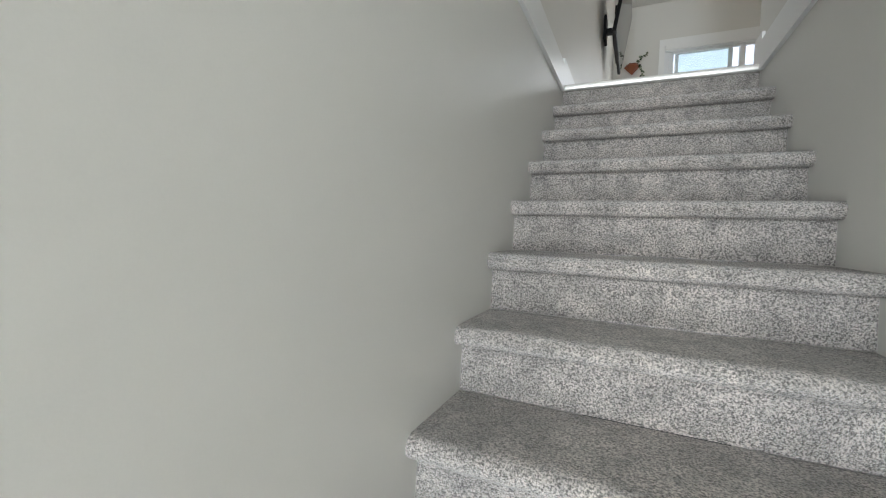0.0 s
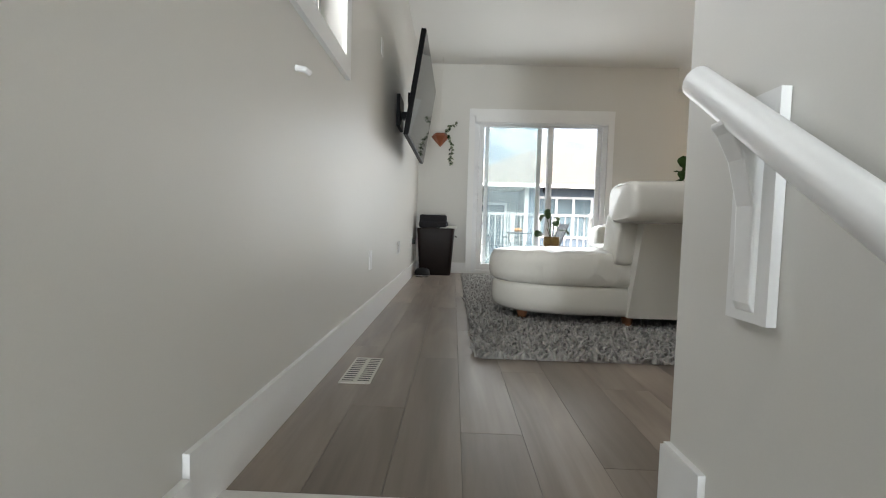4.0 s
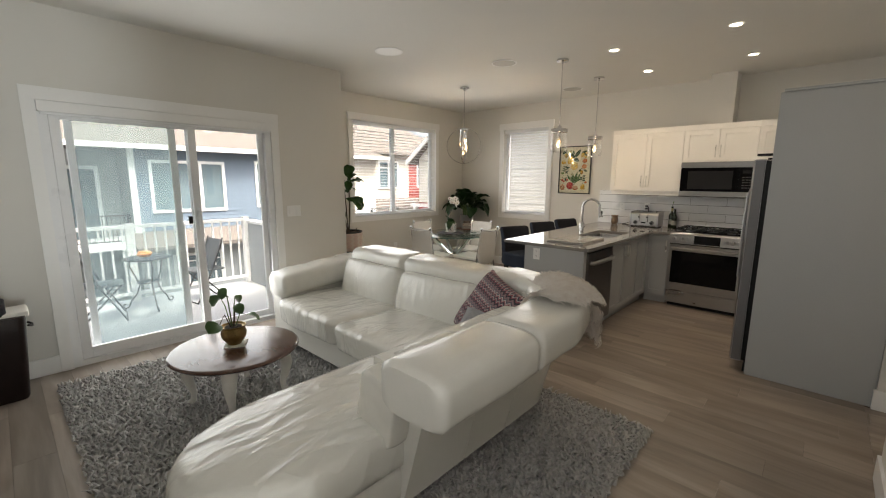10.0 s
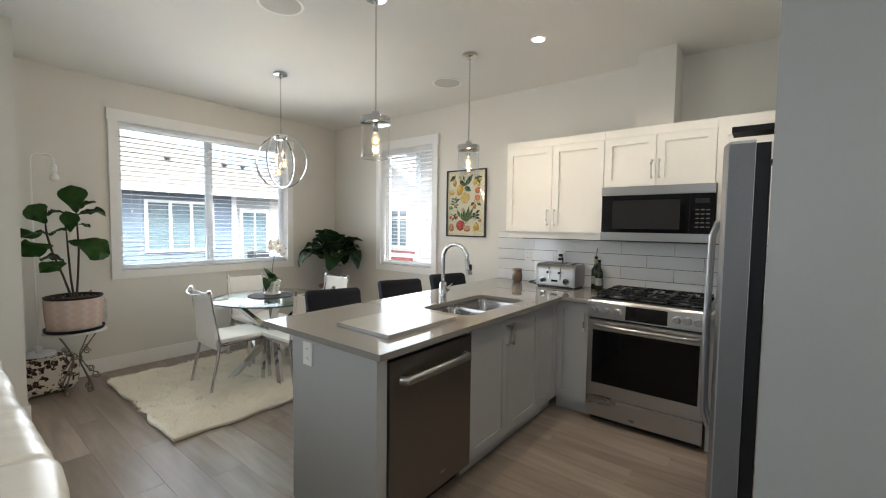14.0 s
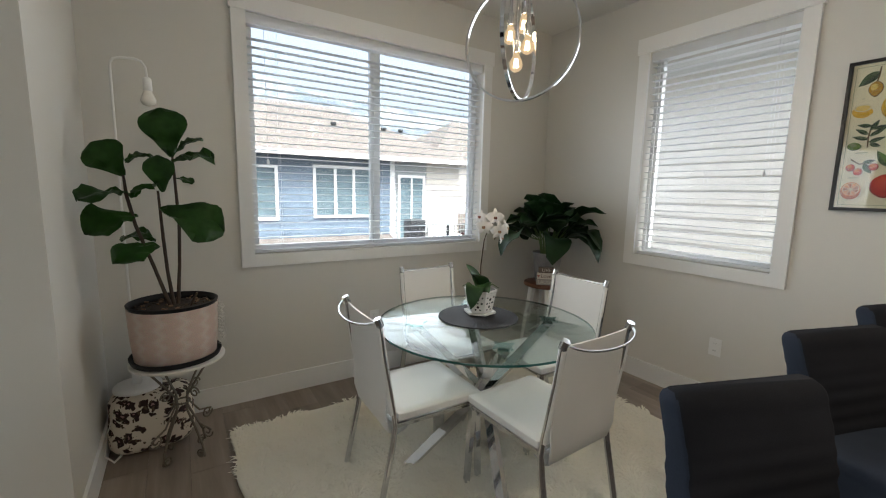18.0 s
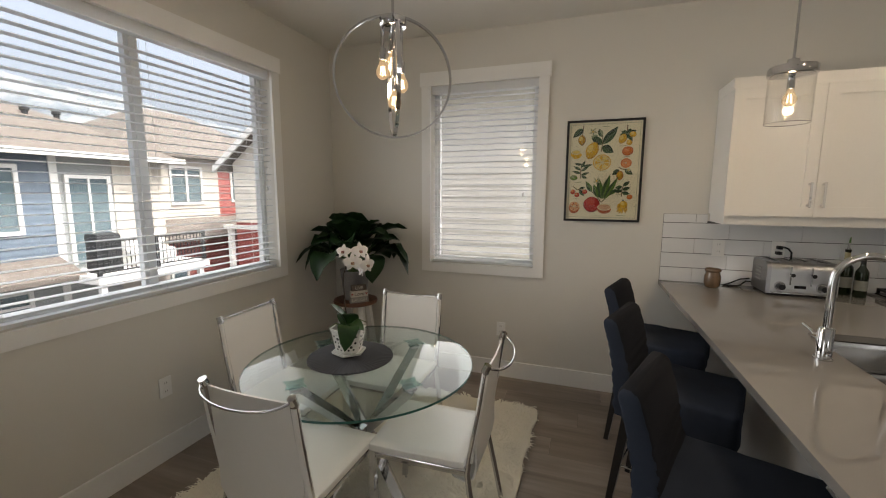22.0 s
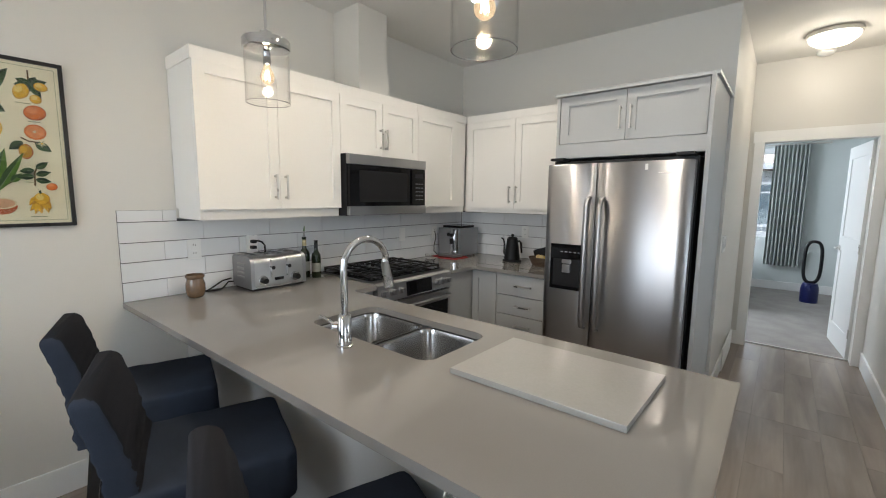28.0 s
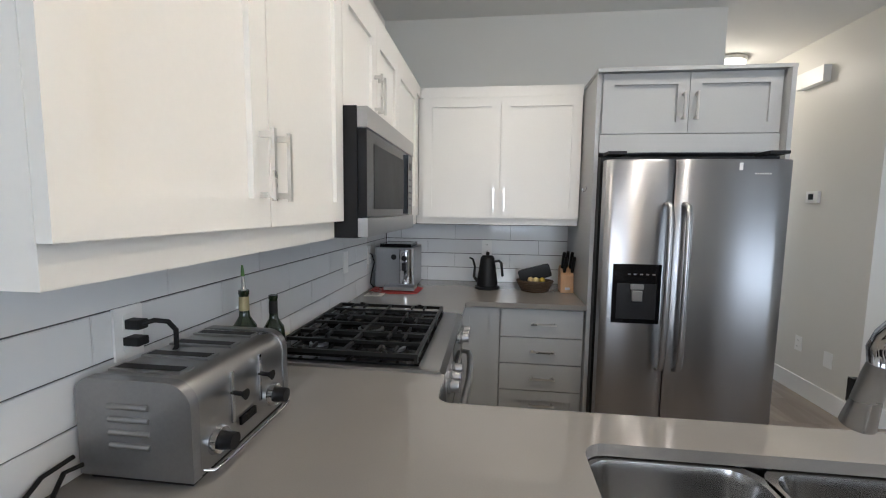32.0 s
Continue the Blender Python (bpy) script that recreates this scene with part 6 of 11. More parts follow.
# hills
_b = bmesh.new()
_rows = []
for _j in range(26):
    _row = []
    for _i in range(90):
        _x = -700 + 1700 * _i / 89
        _d = _j / 25
        _y = 230 + 620 * _d
        _crest = 170 + 26 * noise.noise((_x * 0.0045, 1.7, 0.0)) + 12 * noise.noise((_x * 0.017, 5.2, 0.3)) - 0.055 * (_x - 100)
        _z = -3.4 + max(8.0, _crest) * math.sin(min(1.0, _d * 1.15) * math.pi / 2) ** 1.4 + 5.0 * noise.noise((_x * 0.02, _y * 0.02, 2.0)) * min(1, _d * 4)
        _row.append(_b.verts.new((_x, _y, _z if _j else -3.5)))
    _rows.append(_row)
for _p, _q in zip(_rows, _rows[1:]):
    for _i in range(len(_p) - 1):
        _b.faces.new((_p[_i], _p[_i + 1], _q[_i + 1], _q[_i]))
finish(_b, True)
setting("backdrop_hills", _b, HILL, "hills of pines and snow patches, haze put into their blue-grey colour", "hills")

# own balcony
setting("floor_balcony", box(-1.4, 3.26, 7.41, 9.66, -0.24, -0.085), DECK, "pale grey vinyl balcony floor", "balcony floor")
railing("balcony_railing", -1.35, 3.10, 9.55, -0.085, 1.02, EXT_WHITE, "white painted picket railing of the balcony", 0.118, 1.48, 0.022)
_e = thing("balcony_wall", (3.18, 8.9, -0.085), "low grey sided wall at the end of the balcony", "wall")
part("core", box(3.13, 3.25, 8.33, 9.64, -0.085, 0.86), GREY_SIDE, _e)
part("siding", clapboards("y", 3.13, -1, 8.33, 9.64, -0.08, 0.86, 0.16), GREY_SIDE, _e)
part("cap", box(3.10, 3.28, 8.33, 9.66, 0.861, 0.895), EXT_WHITE, _e)
setting("wall_outside_siding", clapboards("y", 3.261, -1, 7.42, 8.32, -0.3, 2.8), GREY_SIDE, "grey lap siding outside the dining area", "siding")
setting("wall_outside_roof_edge", box(-1.4, 7.3, 8.33, 8.9, 2.93, 3.1), EXT_WHITE, "white roof edge above the windows", "eave")

SEAT_MESH = material("dark_mesh_fabric", (0.05, 0.058, 0.065), 0.75, var=0.15, scale=20, bump=0.4, bscale=400)


def folding_chair(x, y, turn, label):
    """A folding balcony chair of thin metal tube and mesh, facing +x before the turn."""
    e = thing("folding_chair", (0, 0, 0), label, "chair", "balcony chairs")
    for s in (-0.19, 0.19):
        part("frame_leg", tube([(0.22, s, 0.01), (0.02, s, 0.40), (-0.16, s, 0.84)], 0.010, 8), IRON, e, smooth=True)
        part("frame_leg", tube([(-0.18, s * 0.9, 0.01), (0.20, s * 0.9, 0.43)], 0.010, 8), IRON, e, smooth=True)
    part("stretcher", tube([(0.22, -0.19, 0.012), (0.22, 0.19, 0.012)], 0.008, 8), IRON, e)
    part("stretcher", tube([(-0.18, -0.17, 0.012), (-0.18, 0.17, 0.012)], 0.008, 8), IRON, e)
    part("seat", slab(rounded(-0.17, 0.22, -0.185, 0.185, 0.03), 0.418, 0.434), SEAT_MESH, e)
    _m = Matrix.Translation((-0.09, 0, 0.64)) @ Matrix.Rotation(radians(68), 4, "Y")
    part("backrest", turned(slab(rounded(-0.19, 0.19, -0.185, 0.185, 0.04), -0.006, 0.006), _m), SEAT_MESH, e)
    e.matrix_basis = pose(x, y, -0.085, 0, 0, turn)
    return e


folding_chair(1.16, 8.85, -8, "dark mesh folding chair on the balcony")
folding_chair(2.30, 8.95, 188, "dark mesh folding chair on the balcony facing the table")
_e = thing("bistro_table", (1.68, 9.05, -0.085), "round dark metal bistro table with scrolled legs", "table")
part("tabletop", lathe([(0.235, 0.545), (0.245, 0.555), (0.245, 0.565), (0.23, 0.570)], (1.68, 9.05, 0), 32), IRON, _e, smooth=True)
part("shelf_ring", lathe([(0.13, 0.25), (0.135, 0.262), (0.12, 0.265)], (1.68, 9.05, 0), 24), IRON, _e)
for _k in range(3):
    _a = radians(30 + 120 * _k)
    _q = [(0.19, 0.54), (0.20, 0.45), (0.14, 0.30), (0.11, 0.22), (0.15, 0.10), (0.22, 0.02), (0.25, -0.06), (0.29, -0.075), (0.315, -0.05), (0.30, -0.02), (0.275, -0.03)]
    part("leg", tube([(1.68 + r * math.cos(_a), 9.05 + r * math.sin(_a), z) for r, z in _q], 0.009, 8), IRON, _e, smooth=True)
_e = thing("pumpkin", (1.66, 9.06, 0.570), "small orange pumpkin on the bistro table", "pumpkin")
_b = bmesh.new()
_l = []
for _k, (_r, _h) in enumerate(((0.02, 0.572), (0.06, 0.578), (0.078, 0.61), (0.06, 0.64), (0.02, 0.645))):
    _l.append([_b.verts.new((1.66 + _r * (1 + 0.07 * math.cos(radians(a * 8))) * math.cos(radians(a)), 9.06 + _r * (1 + 0.07 * math.cos(radians(a * 8))) * math.sin(radians(a)), _h)) for a in range(0, 360, 9)])
skin(_b, _l)
part("pumpkin", _b, material("orange_pumpkin", (0.62, 0.22, 0.03), 0.5, var=0.1, scale=20), _e, smooth=True)
part("stem", tube([(1.66, 9.06, 0.643), (1.664, 9.06, 0.672)], [0.008, 0.006], 8), material("dry_stem", (0.20, 0.17, 0.08), 0.8), _e)

# added overhang, sized so that no sun patch falls on the bedroom floor
setting("wall_outside_south_eave", box(1.4, 6.4, -4.0, -3.06, 2.55, 2.68), EXT_WHITE, "white overhang added out of view to keep sun out of the bedroom", "eave")

# ---- stairs rail and living room ----
def leather(name, crease, stretch):
    """Satin cream hide: a fine grain, with thin creases drawn along the pull of the hide."""
    m = material(name, (0.70, 0.685, 0.63), 0.24, var=0.012, scale=3, bump=0.0, bscale=60, spec=0.5, rvar=0.03, coat=0.10)
    n, l = m.node_tree.nodes, m.node_tree.links
    tc, mp = n.new("ShaderNodeTexCoord"), n.new("ShaderNodeMapping")
    mp.inputs["Scale"].default_value = stretch
    l.new(tc.outputs["Object"], mp.inputs["Vector"])

    def calc(kind, p, q):
        k = n.new("ShaderNodeMath")
        k.operation = kind
        for i, v in enumerate((p, q)):
            if isinstance(v, float):
                k.inputs[i].default_value = v
            else:
                l.new(v, k.inputs[i])
        return k.outputs[0]

    def cloud(src, sc, bend):
        z = n.new("ShaderNodeTexNoise")
        z.inputs["Scale"].default_value, z.inputs["Detail"].default_value, z.inputs["Distortion"].default_value = sc, 0.6, bend
        l.new(src, z.inputs["Vector"])
        return z.outputs["Fac"]
    where = cloud(tc.outputs["Object"], 3.4, 0.0)
    depth = calc("POWER", where, 1.6)
    total = calc("MULTIPLY", cloud(tc.outputs["Object"], 420.0, 0.0), 0.0004)
    for sc, share in ((2.4, 1.0), (5.2, 0.5)):
        fold = calc("SUBTRACT", 1.0, calc("ABSOLUTE", calc("SUBTRACT", calc("MULTIPLY", cloud(mp.outputs[0], sc, 0.25), 2.0), 1.0), 0.0))
        total = calc("ADD", total, calc("MULTIPLY", calc("MULTIPLY", calc("POWER", fold, 3.0), share * crease), depth))
    bp = n.new("ShaderNodeBump")
    bp.inputs["Strength"].default_value, bp.inputs["Distance"].default_value = 1.0, 1.0
    l.new(total, bp.inputs["Height"])
    l.new(bp.outputs[0], n["Principled BSDF"].inputs["Normal"])
    l.new(bp.outputs[0], n["Principled BSDF"].inputs["Coat Normal"])
    return m


BACK_EAST_HIDE = leather("gathered_cream_leather", 0.016, (1.0, 3.2, 0.8))
SEAT_HIDE = leather("creased_cream_leather", 0.022, (1.4, 3.2, 1.0))
BACK_HIDE = leather("creased_cream_leather", 0.020, (5.0, 1.2, 0.6))
ROLL_HIDE = leather("soft_cream_leather", 0.004, (1.3, 2.6, 1.5))
CHAISE_HIDE = leather("gathered_cream_leather", 0.022, (1.2, 3.0, 1.0))
LEATHER = leather("smooth_cream_leather", 0.0, (1.0, 1.0, 0.7))
SHAG = material("grey_shag_yarn", (0.60, 0.585, 0.56), 0.95, var=0.3, scale=50, bump=0.3, bscale=300, second=(0.27, 0.265, 0.255), spec=0.15)
SHEEP = material("cream_sheepskin", (0.95, 0.91, 0.80), 0.9, var=0.025, scale=4, bump=0.2, bscale=300, spec=0.2)
THROW = material("cream_wool_tufts", (0.97, 0.955, 0.92), 0.9, var=0.1, scale=22, bump=0.2, bscale=300, second=(0.72, 0.65, 0.58), spec=0.2)
DARKWOOD = material("dark_stained_wood", (0.115, 0.058, 0.040), 0.24, var=0.15, scale=4, bump=0.04, bscale=30, stretch=(8, 0.8, 8), coat=0.25, spec=0.5, second=(0.075, 0.036, 0.026), rvar=0.04)
OFFWHITE = material("chalky_white_paint", (0.70, 0.68, 0.63), 0.6, var=0.06, scale=12, bump=0.15)
FOOTWOOD = material("orange_brown_wood", (0.26, 0.11, 0.05), 0.4, var=0.2, scale=10, stretch=(8, 8, 1))


woolly(SHEEP, 0.12)
woolly(THROW, 0.30)
woolly(SHAG, 0.05)


def strands(name, spots, length, width, lean, mat, parent, kind_label, seed=1, curl=0.4, flow=0.0, lift=False):
    """Many tapered tufts as one mesh; spots are (place, normal)."""
    rnd = np.random.default_rng(seed)
    p = np.array([s[0] for s in spots], float)
    nrm = np.array([s[1] for s in spots], float)
    n = len(p)
    ln = length * rnd.uniform(0.6, 1.15, n)[:, None]
    ang = rnd.uniform(0, 2 * math.pi, n)
    if flow:
        ang = np.array([6.3 * noise.noise((q[0] * flow, q[1] * flow, q[2] * flow)) for q in p]) + rnd.uniform(-0.5, 0.5, n)
    side = np.stack([np.cos(ang), np.sin(ang), np.zeros(n)], 1)
    side -= nrm * (side * nrm).sum(1, keepdims=True)
    side /= np.linalg.norm(side, axis=1, keepdims=True) + 1e-9
    other = np.cross(nrm, side)
    w = width * rnd.uniform(0.7, 1.2, n)[:, None]
    l1 = lean * rnd.uniform(0.3, 1.0, n)[:, None]
    mid = p + nrm * ln * 0.55 + side * ln * l1 * 0.5
    tip = p + nrm * ln * (1 - 0.35 * l1) + side * ln * l1 * (1 + curl)
    verts = np.stack([p + side * w, p - side * w * 0.5 + other * w * 0.86, p - side * w * 0.5 - other * w * 0.86,
                      mid + side * w * 0.9, mid - side * w * 0.45 + other * w * 0.78, mid - side * w * 0.45 - other * w * 0.78, tip], 1).reshape(-1, 3)
    quad = [(0, 1, 4, 3), (1, 2, 5, 4), (2, 0, 3, 5)]
    tri = [(3, 4, 6), (4, 5, 6), (5, 3, 6)]
    faces = [tuple(i * 7 + k for k in f) for i in range(n) for f in quad + tri]
    me = bpy.data.meshes.new(name)
    base = np.array(base_of(parent))
    me.from_pydata((verts - base).tolist(), [], faces)
    me.polygons.foreach_set("use_smooth", [True] * len(me.polygons))
    me.materials.append(mat)
    if lift:
        me.normals_split_custom_set_from_vertices(np.repeat(nrm, 7, axis=0).tolist())
    ob = new(name, me)
    ob.parent = parent
    return tagged(ob, kind_label, "", "", "stuff")


def locks(name, spots, length, width, rise, flow, mat, parent, label, seed=1):
    """Soft flat locks of wool that lie over one another, combed along drifting whorls, as one mesh."""
    rnd = np.random.default_rng(seed)
    p = np.array([s[0] for s in spots], float)
    n = len(p)
    ang = np.array([7.0 * noise.noise((q[0] * flow, q[1] * flow, 0.3)) for q in p]) + rnd.uniform(-0.9, 0.9, n)
    up = np.array([q[1] for q in spots], float)
    up /= np.linalg.norm(up, axis=1, keepdims=True)
    d = np.stack([np.cos(ang), np.sin(ang), 1.2 * (up[:, 2] - 1.0)], 1)
    d -= up * (d * up).sum(1, keepdims=True)
    d /= np.linalg.norm(d, axis=1, keepdims=True) + 1e-9
    s = np.cross(up, d)
    ln = length * rnd.uniform(0.6, 1.2, n)[:, None]
    w = width * rnd.uniform(0.7, 1.3, n)[:, None]
    h = rise * rnd.uniform(0.4, 1.3, n)[:, None]
    rows = []
    for u, k, z in ((0.0, 0.7, 0.0), (0.35, 1.0, 0.75), (0.72, 0.7, 1.0)):
        c = p + d * ln * u + up * h * z
        rows += [c - s * w * k, c + up * w * 0.45 * k, c + s * w * k]
    verts = np.stack(rows + [p + d * ln + up * h * 0.8], 1).reshape(-1, 3) - np.array(base_of(parent))
    shape = [(0, 1, 4, 3), (1, 2, 5, 4), (3, 4, 7, 6), (4, 5, 8, 7), (6, 7, 9), (7, 8, 9)]
    shape = [tuple(reversed(f)) for f in shape]
    me = bpy.data.meshes.new(name)
    me.from_pydata(verts.tolist(), [], [tuple(i * 10 + k for k in f) for i in range(n) for f in shape])
    me.polygons.foreach_set("use_smooth", [True] * len(me.polygons))
    me.materials.append(mat)
    ob = new(name, me)
    ob.parent = parent
    return tagged(ob, label, "", "", "stuff")


def grid_spots(x0, x1, y0, y1, z, step, seed, ragged=0.0):
    rnd = random.Random(seed)
    out = []
    for i in range(int((x1 - x0) / step)):
        for j in range(int((y1 - y0) / step)):
            x, y = x0 + (i + rnd.random()) * step, y0 + (j + rnd.random()) * step
            if ragged:
                e = min(x - x0, x1 - x, y - y0, y1 - y)
                if e < ragged * (0.5 + 0.5 * noise.noise((x * 5, y * 5, 0.0))):
                    continue
            out.append(((x, y, z), (0, 0, 1)))
    return out


# hand rail
_e = thing("handrail", (0.9, 1.4, -0.1), "white painted round wooden stair handrail on brackets", "handrail")
_rail = [(0.925, y, 0.565 + 0.7495 * (y - 2.0)) for y in (-0.9, 0.0, 1.0, 2.0, 2.36, 2.40)]
part("rail", tube(_rail, 0.0235, 16, flat=1.15), TRIM, _e, smooth=True)
for _y in (2.30, 0.75, -0.6):
    _z = 0.565 + 0.7495 * (_y - 2.0) - 0.03
    _b = bmesh.new()
    _pr = [(0.98, _z - 0.28), (0.962, _z - 0.285), (0.955, _z - 0.27), (0.952, _z - 0.12), (0.935, _z - 0.05), (0.915, _z - 0.01), (0.905, _z + 0.002), (0.905, _z + 0.010), (0.98, _z + 0.02)]
    skin(_b, [[_b.verts.new((x, y, z)) for x, z in _pr] for y in (_y - 0.02, _y + 0.02)])
    bmesh.ops.recalc_face_normals(_b, faces=_b.faces)
    _k = part("bracket", _b, TRIM, _e, "white painted curved bracket", bevel=0.004)
    part("back_plate", box(0.964, 0.979, _y - 0.045, _y + 0.045, _z - 0.30, _z + 0.05), TRIM, _k, bevel=0.006)

# shag rug
_e = thing("shag_rug", (1.85, 5.2, 0.0), "grey shag pile rug under the sofa and coffee table", "rug")
part("backing", slab(rounded(0.63, 3.07, 3.52, 6.90, 0.02), 0.001, 0.012), SHAG, _e)
strands("pile", grid_spots(0.615, 3.085, 3.505, 6.915, 0.008, 0.0235, 3), 0.042, 0.0115, 0.8, SHAG, _e, "grey shag pile")


# sofa
SOFA = thing("sectional_sofa", (2.0, 4.8, 0.0), "cream leather corner sofa with a chaise end and roll headrests", "sofa")


def sofa_path():
    """The outer foot line of the sofa's back with its outward ways and lean."""
    pts = []
    for x in (1.57, 1.75, 2.1, 2.4, 2.68):
        pts.append((x, 4.135, 0, -1, 0.165))
    for a in range(-80, 1, 16):
        pts.append((2.70 + 0.37 * math.cos(radians(a)), 4.505 + 0.37 * math.sin(radians(a)), math.cos(radians(a)), math.sin(radians(a)), 0.15))
    for y in (4.8, 5.3, 5.8, 6.3, 6.70):
        pts.append((3.075, y, 1, 0, 0.07))
    return pts


_b = bmesh.new()
_loops = []
for _x, _y, _nx, _ny, _ln in sofa_path():
    _sec = [(0.0, 0.085), (0.0, 0.11), (_ln * 0.5, 0.40), (_ln, 0.70), (_ln - 0.06, 0.74), (-0.20, 0.74), (-0.24, 0.30), (-0.26, 0.085)]
    _loops.append([_b.verts.new((_x + _nx * d, _y + _ny * d, z)) for d, z in _sec])
skin(_b, _loops)
bmesh.ops.recalc_face_normals(_b, faces=_b.faces)
part("back_frame", _b, LEATHER, SOFA, "smooth cream leather outer back", smooth=True)


for _x in (1.98, 2.36):
    part("seam", tube([(_x, 4.1305 - k, z) for k, z in ((0.0, 0.09), (0.0825, 0.40), (0.150, 0.67))], 0.0022, 6), LEATHER, SOFA, "stitched seam", smooth=True)


def roll(points, rh, rv, seed, wrinkle=0.006, seg=32, blunt=0.5):
    """A stuffed leather roll along points, with rounded ends and fine creases."""
    pts = [Vector(p) for p in points]
    dist = [0.0]
    for p, q in zip(pts, pts[1:]):
        dist.append(dist[-1] + (q - p).length)
    n = max(24, int(dist[-1] / 0.022))
    bm = bmesh.new()
    loops = []
    for i in range(n + 1):
        s = dist[-1] * i / n
        k = max(j for j in range(len(pts)) if dist[j] <= s + 1e-9)
        k = min(k, len(pts) - 2)
        u = (s - dist[k]) / (dist[k + 1] - dist[k])
        c = pts[k].lerp(pts[k + 1], u)
        d = (pts[k + 1] - pts[k]).normalized()
        side = d.cross(Vector((0, 0, 1))).normalized()
        e = min(s, dist[-1] - s) / (rv * 0.34)
        f = 1.0 if e >= 1 else 0.86 + 0.14 * (1 - (1 - e) ** 2.6) ** blunt
        row = []
        for j in range(seg):
            a = 2 * math.pi * j / seg
            ca, sa = math.cos(a), math.sin(a)
            px = math.copysign(abs(ca) ** 0.52, ca) * rh * f
            pz = math.copysign(abs(sa) ** 0.52, sa) * rv * f
            w = c + side * px + Vector((0, 0, pz))
            q = w * 4.0 + Vector((seed * 3.3, 0, 0))
            w += (side * ca + Vector((0, 0, sa))) * wrinkle * (noise.noise(q) + 0.6 * noise.noise(q * 2.7))
            row.append(bm.verts.new(w))
        loops.append(row)
    skin(bm, loops)
    bmesh.ops.recalc_face_normals(bm, faces=bm.faces)
    return bm


part("headrest", roll([(1.40, 3.915, 0.762), (2.056, 3.915, 0.764)], 0.176, 0.110, 1, 0.006), ROLL_HIDE, SOFA, "stuffed leather head roll", smooth=True)
part("headrest", roll([(2.060, 3.915, 0.766), (2.45, 3.925, 0.768), (2.70, 3.985, 0.768), (2.90, 4.15, 0.770), (3.0, 4.38, 0.775), (3.02, 4.595, 0.780)], 0.172, 0.112, 2, 0.006), ROLL_HIDE, SOFA, "long stuffed leather head roll", smooth=True)
part("headrest", roll([(3.00, 4.60, 0.772), (3.005, 5.545, 0.772)], 0.180, 0.098, 3, 0.011), ROLL_HIDE, SOFA, "stuffed leather headrest", smooth=True)
part("headrest", roll([(3.005, 5.55, 0.775), (3.005, 6.31, 0.775)], 0.180, 0.100, 4, 0.011), ROLL_HIDE, SOFA, "stuffed leather headrest", smooth=True)


def leaning(x0, x1, y0, y1, z0, z1, tilt, about, seed):
    bm = cushion(x0, x1, y0, y1, z0, z1, 0.75, 16, 0.014, seed)
    c = Vector(((x0 + x1) / 2, (y0 + y1) / 2, z0))
    for v in bm.verts:
        w = 1 - ((v.co.z - (z0 + z1) / 2) / ((z1 - z0) / 2)) ** 2
        if about == "Y" and v.co.x < c.x:
            v.co.x -= 0.045 * max(0.0, w) * max(0.0, 1 - ((v.co.y - c.y) / ((y1 - y0) / 2)) ** 2)
        elif about == "X" and v.co.y > c.y:
            v.co.y += 0.030 * max(0.0, w) * max(0.0, 1 - ((v.co.x - c.x) / ((x1 - x0) / 2)) ** 2)
    return turned(bm, Matrix.Translation(c) @ Matrix.Rotation(radians(tilt), 4, about) @ Matrix.Translation(-c))


part("back_cushion", leaning(2.665, 2.91, 5.505, 6.30, 0.40, 0.775, 13, "Y", 5), BACK_EAST_HIDE, SOFA, "creased leather back cushion", smooth=True)
part("back_cushion", leaning(2.665, 2.91, 4.64, 5.497, 0.40, 0.775, 13, "Y", 6), BACK_EAST_HIDE, SOFA, "creased leather back cushion", smooth=True)
part("back_cushion", leaning(1.60, 2.10, 4.11, 4.35, 0.40, 0.75, 10, "X", 7), BACK_HIDE, SOFA, "creased leather back cushion", smooth=True)
part("back_cushion", leaning(2.10, 2.72, 4.11, 4.37, 0.40, 0.75, 10, "X", 8), BACK_HIDE, SOFA, "creased leather back cushion", smooth=True)
part("seat_cushion", cushion(2.085, 2.78, 5.500, 6.42, 0.265, 0.478, 0.52, 22, 0.018, 9), SEAT_HIDE, SOFA, "wrinkled leather seat cushion", smooth=True)
part("seat_cushion", cushion(2.065, 2.78, 4.60, 5.480, 0.265, 0.478, 0.52, 22, 0.018, 10), SEAT_HIDE, SOFA, "wrinkled leather seat cushion", smooth=True)
part("seat_base", box(2.145, 2.90, 4.75, 6.43, 0.085, 0.30), LEATHER, SOFA, bevel=0.02)
part("corner_seat", cushion(1.98, 2.86, 4.28, 4.86, 0.26, 0.465, 0.4, 14, 0.012, 11), SEAT_HIDE, SOFA, "wrinkled leather corner seat", smooth=True)


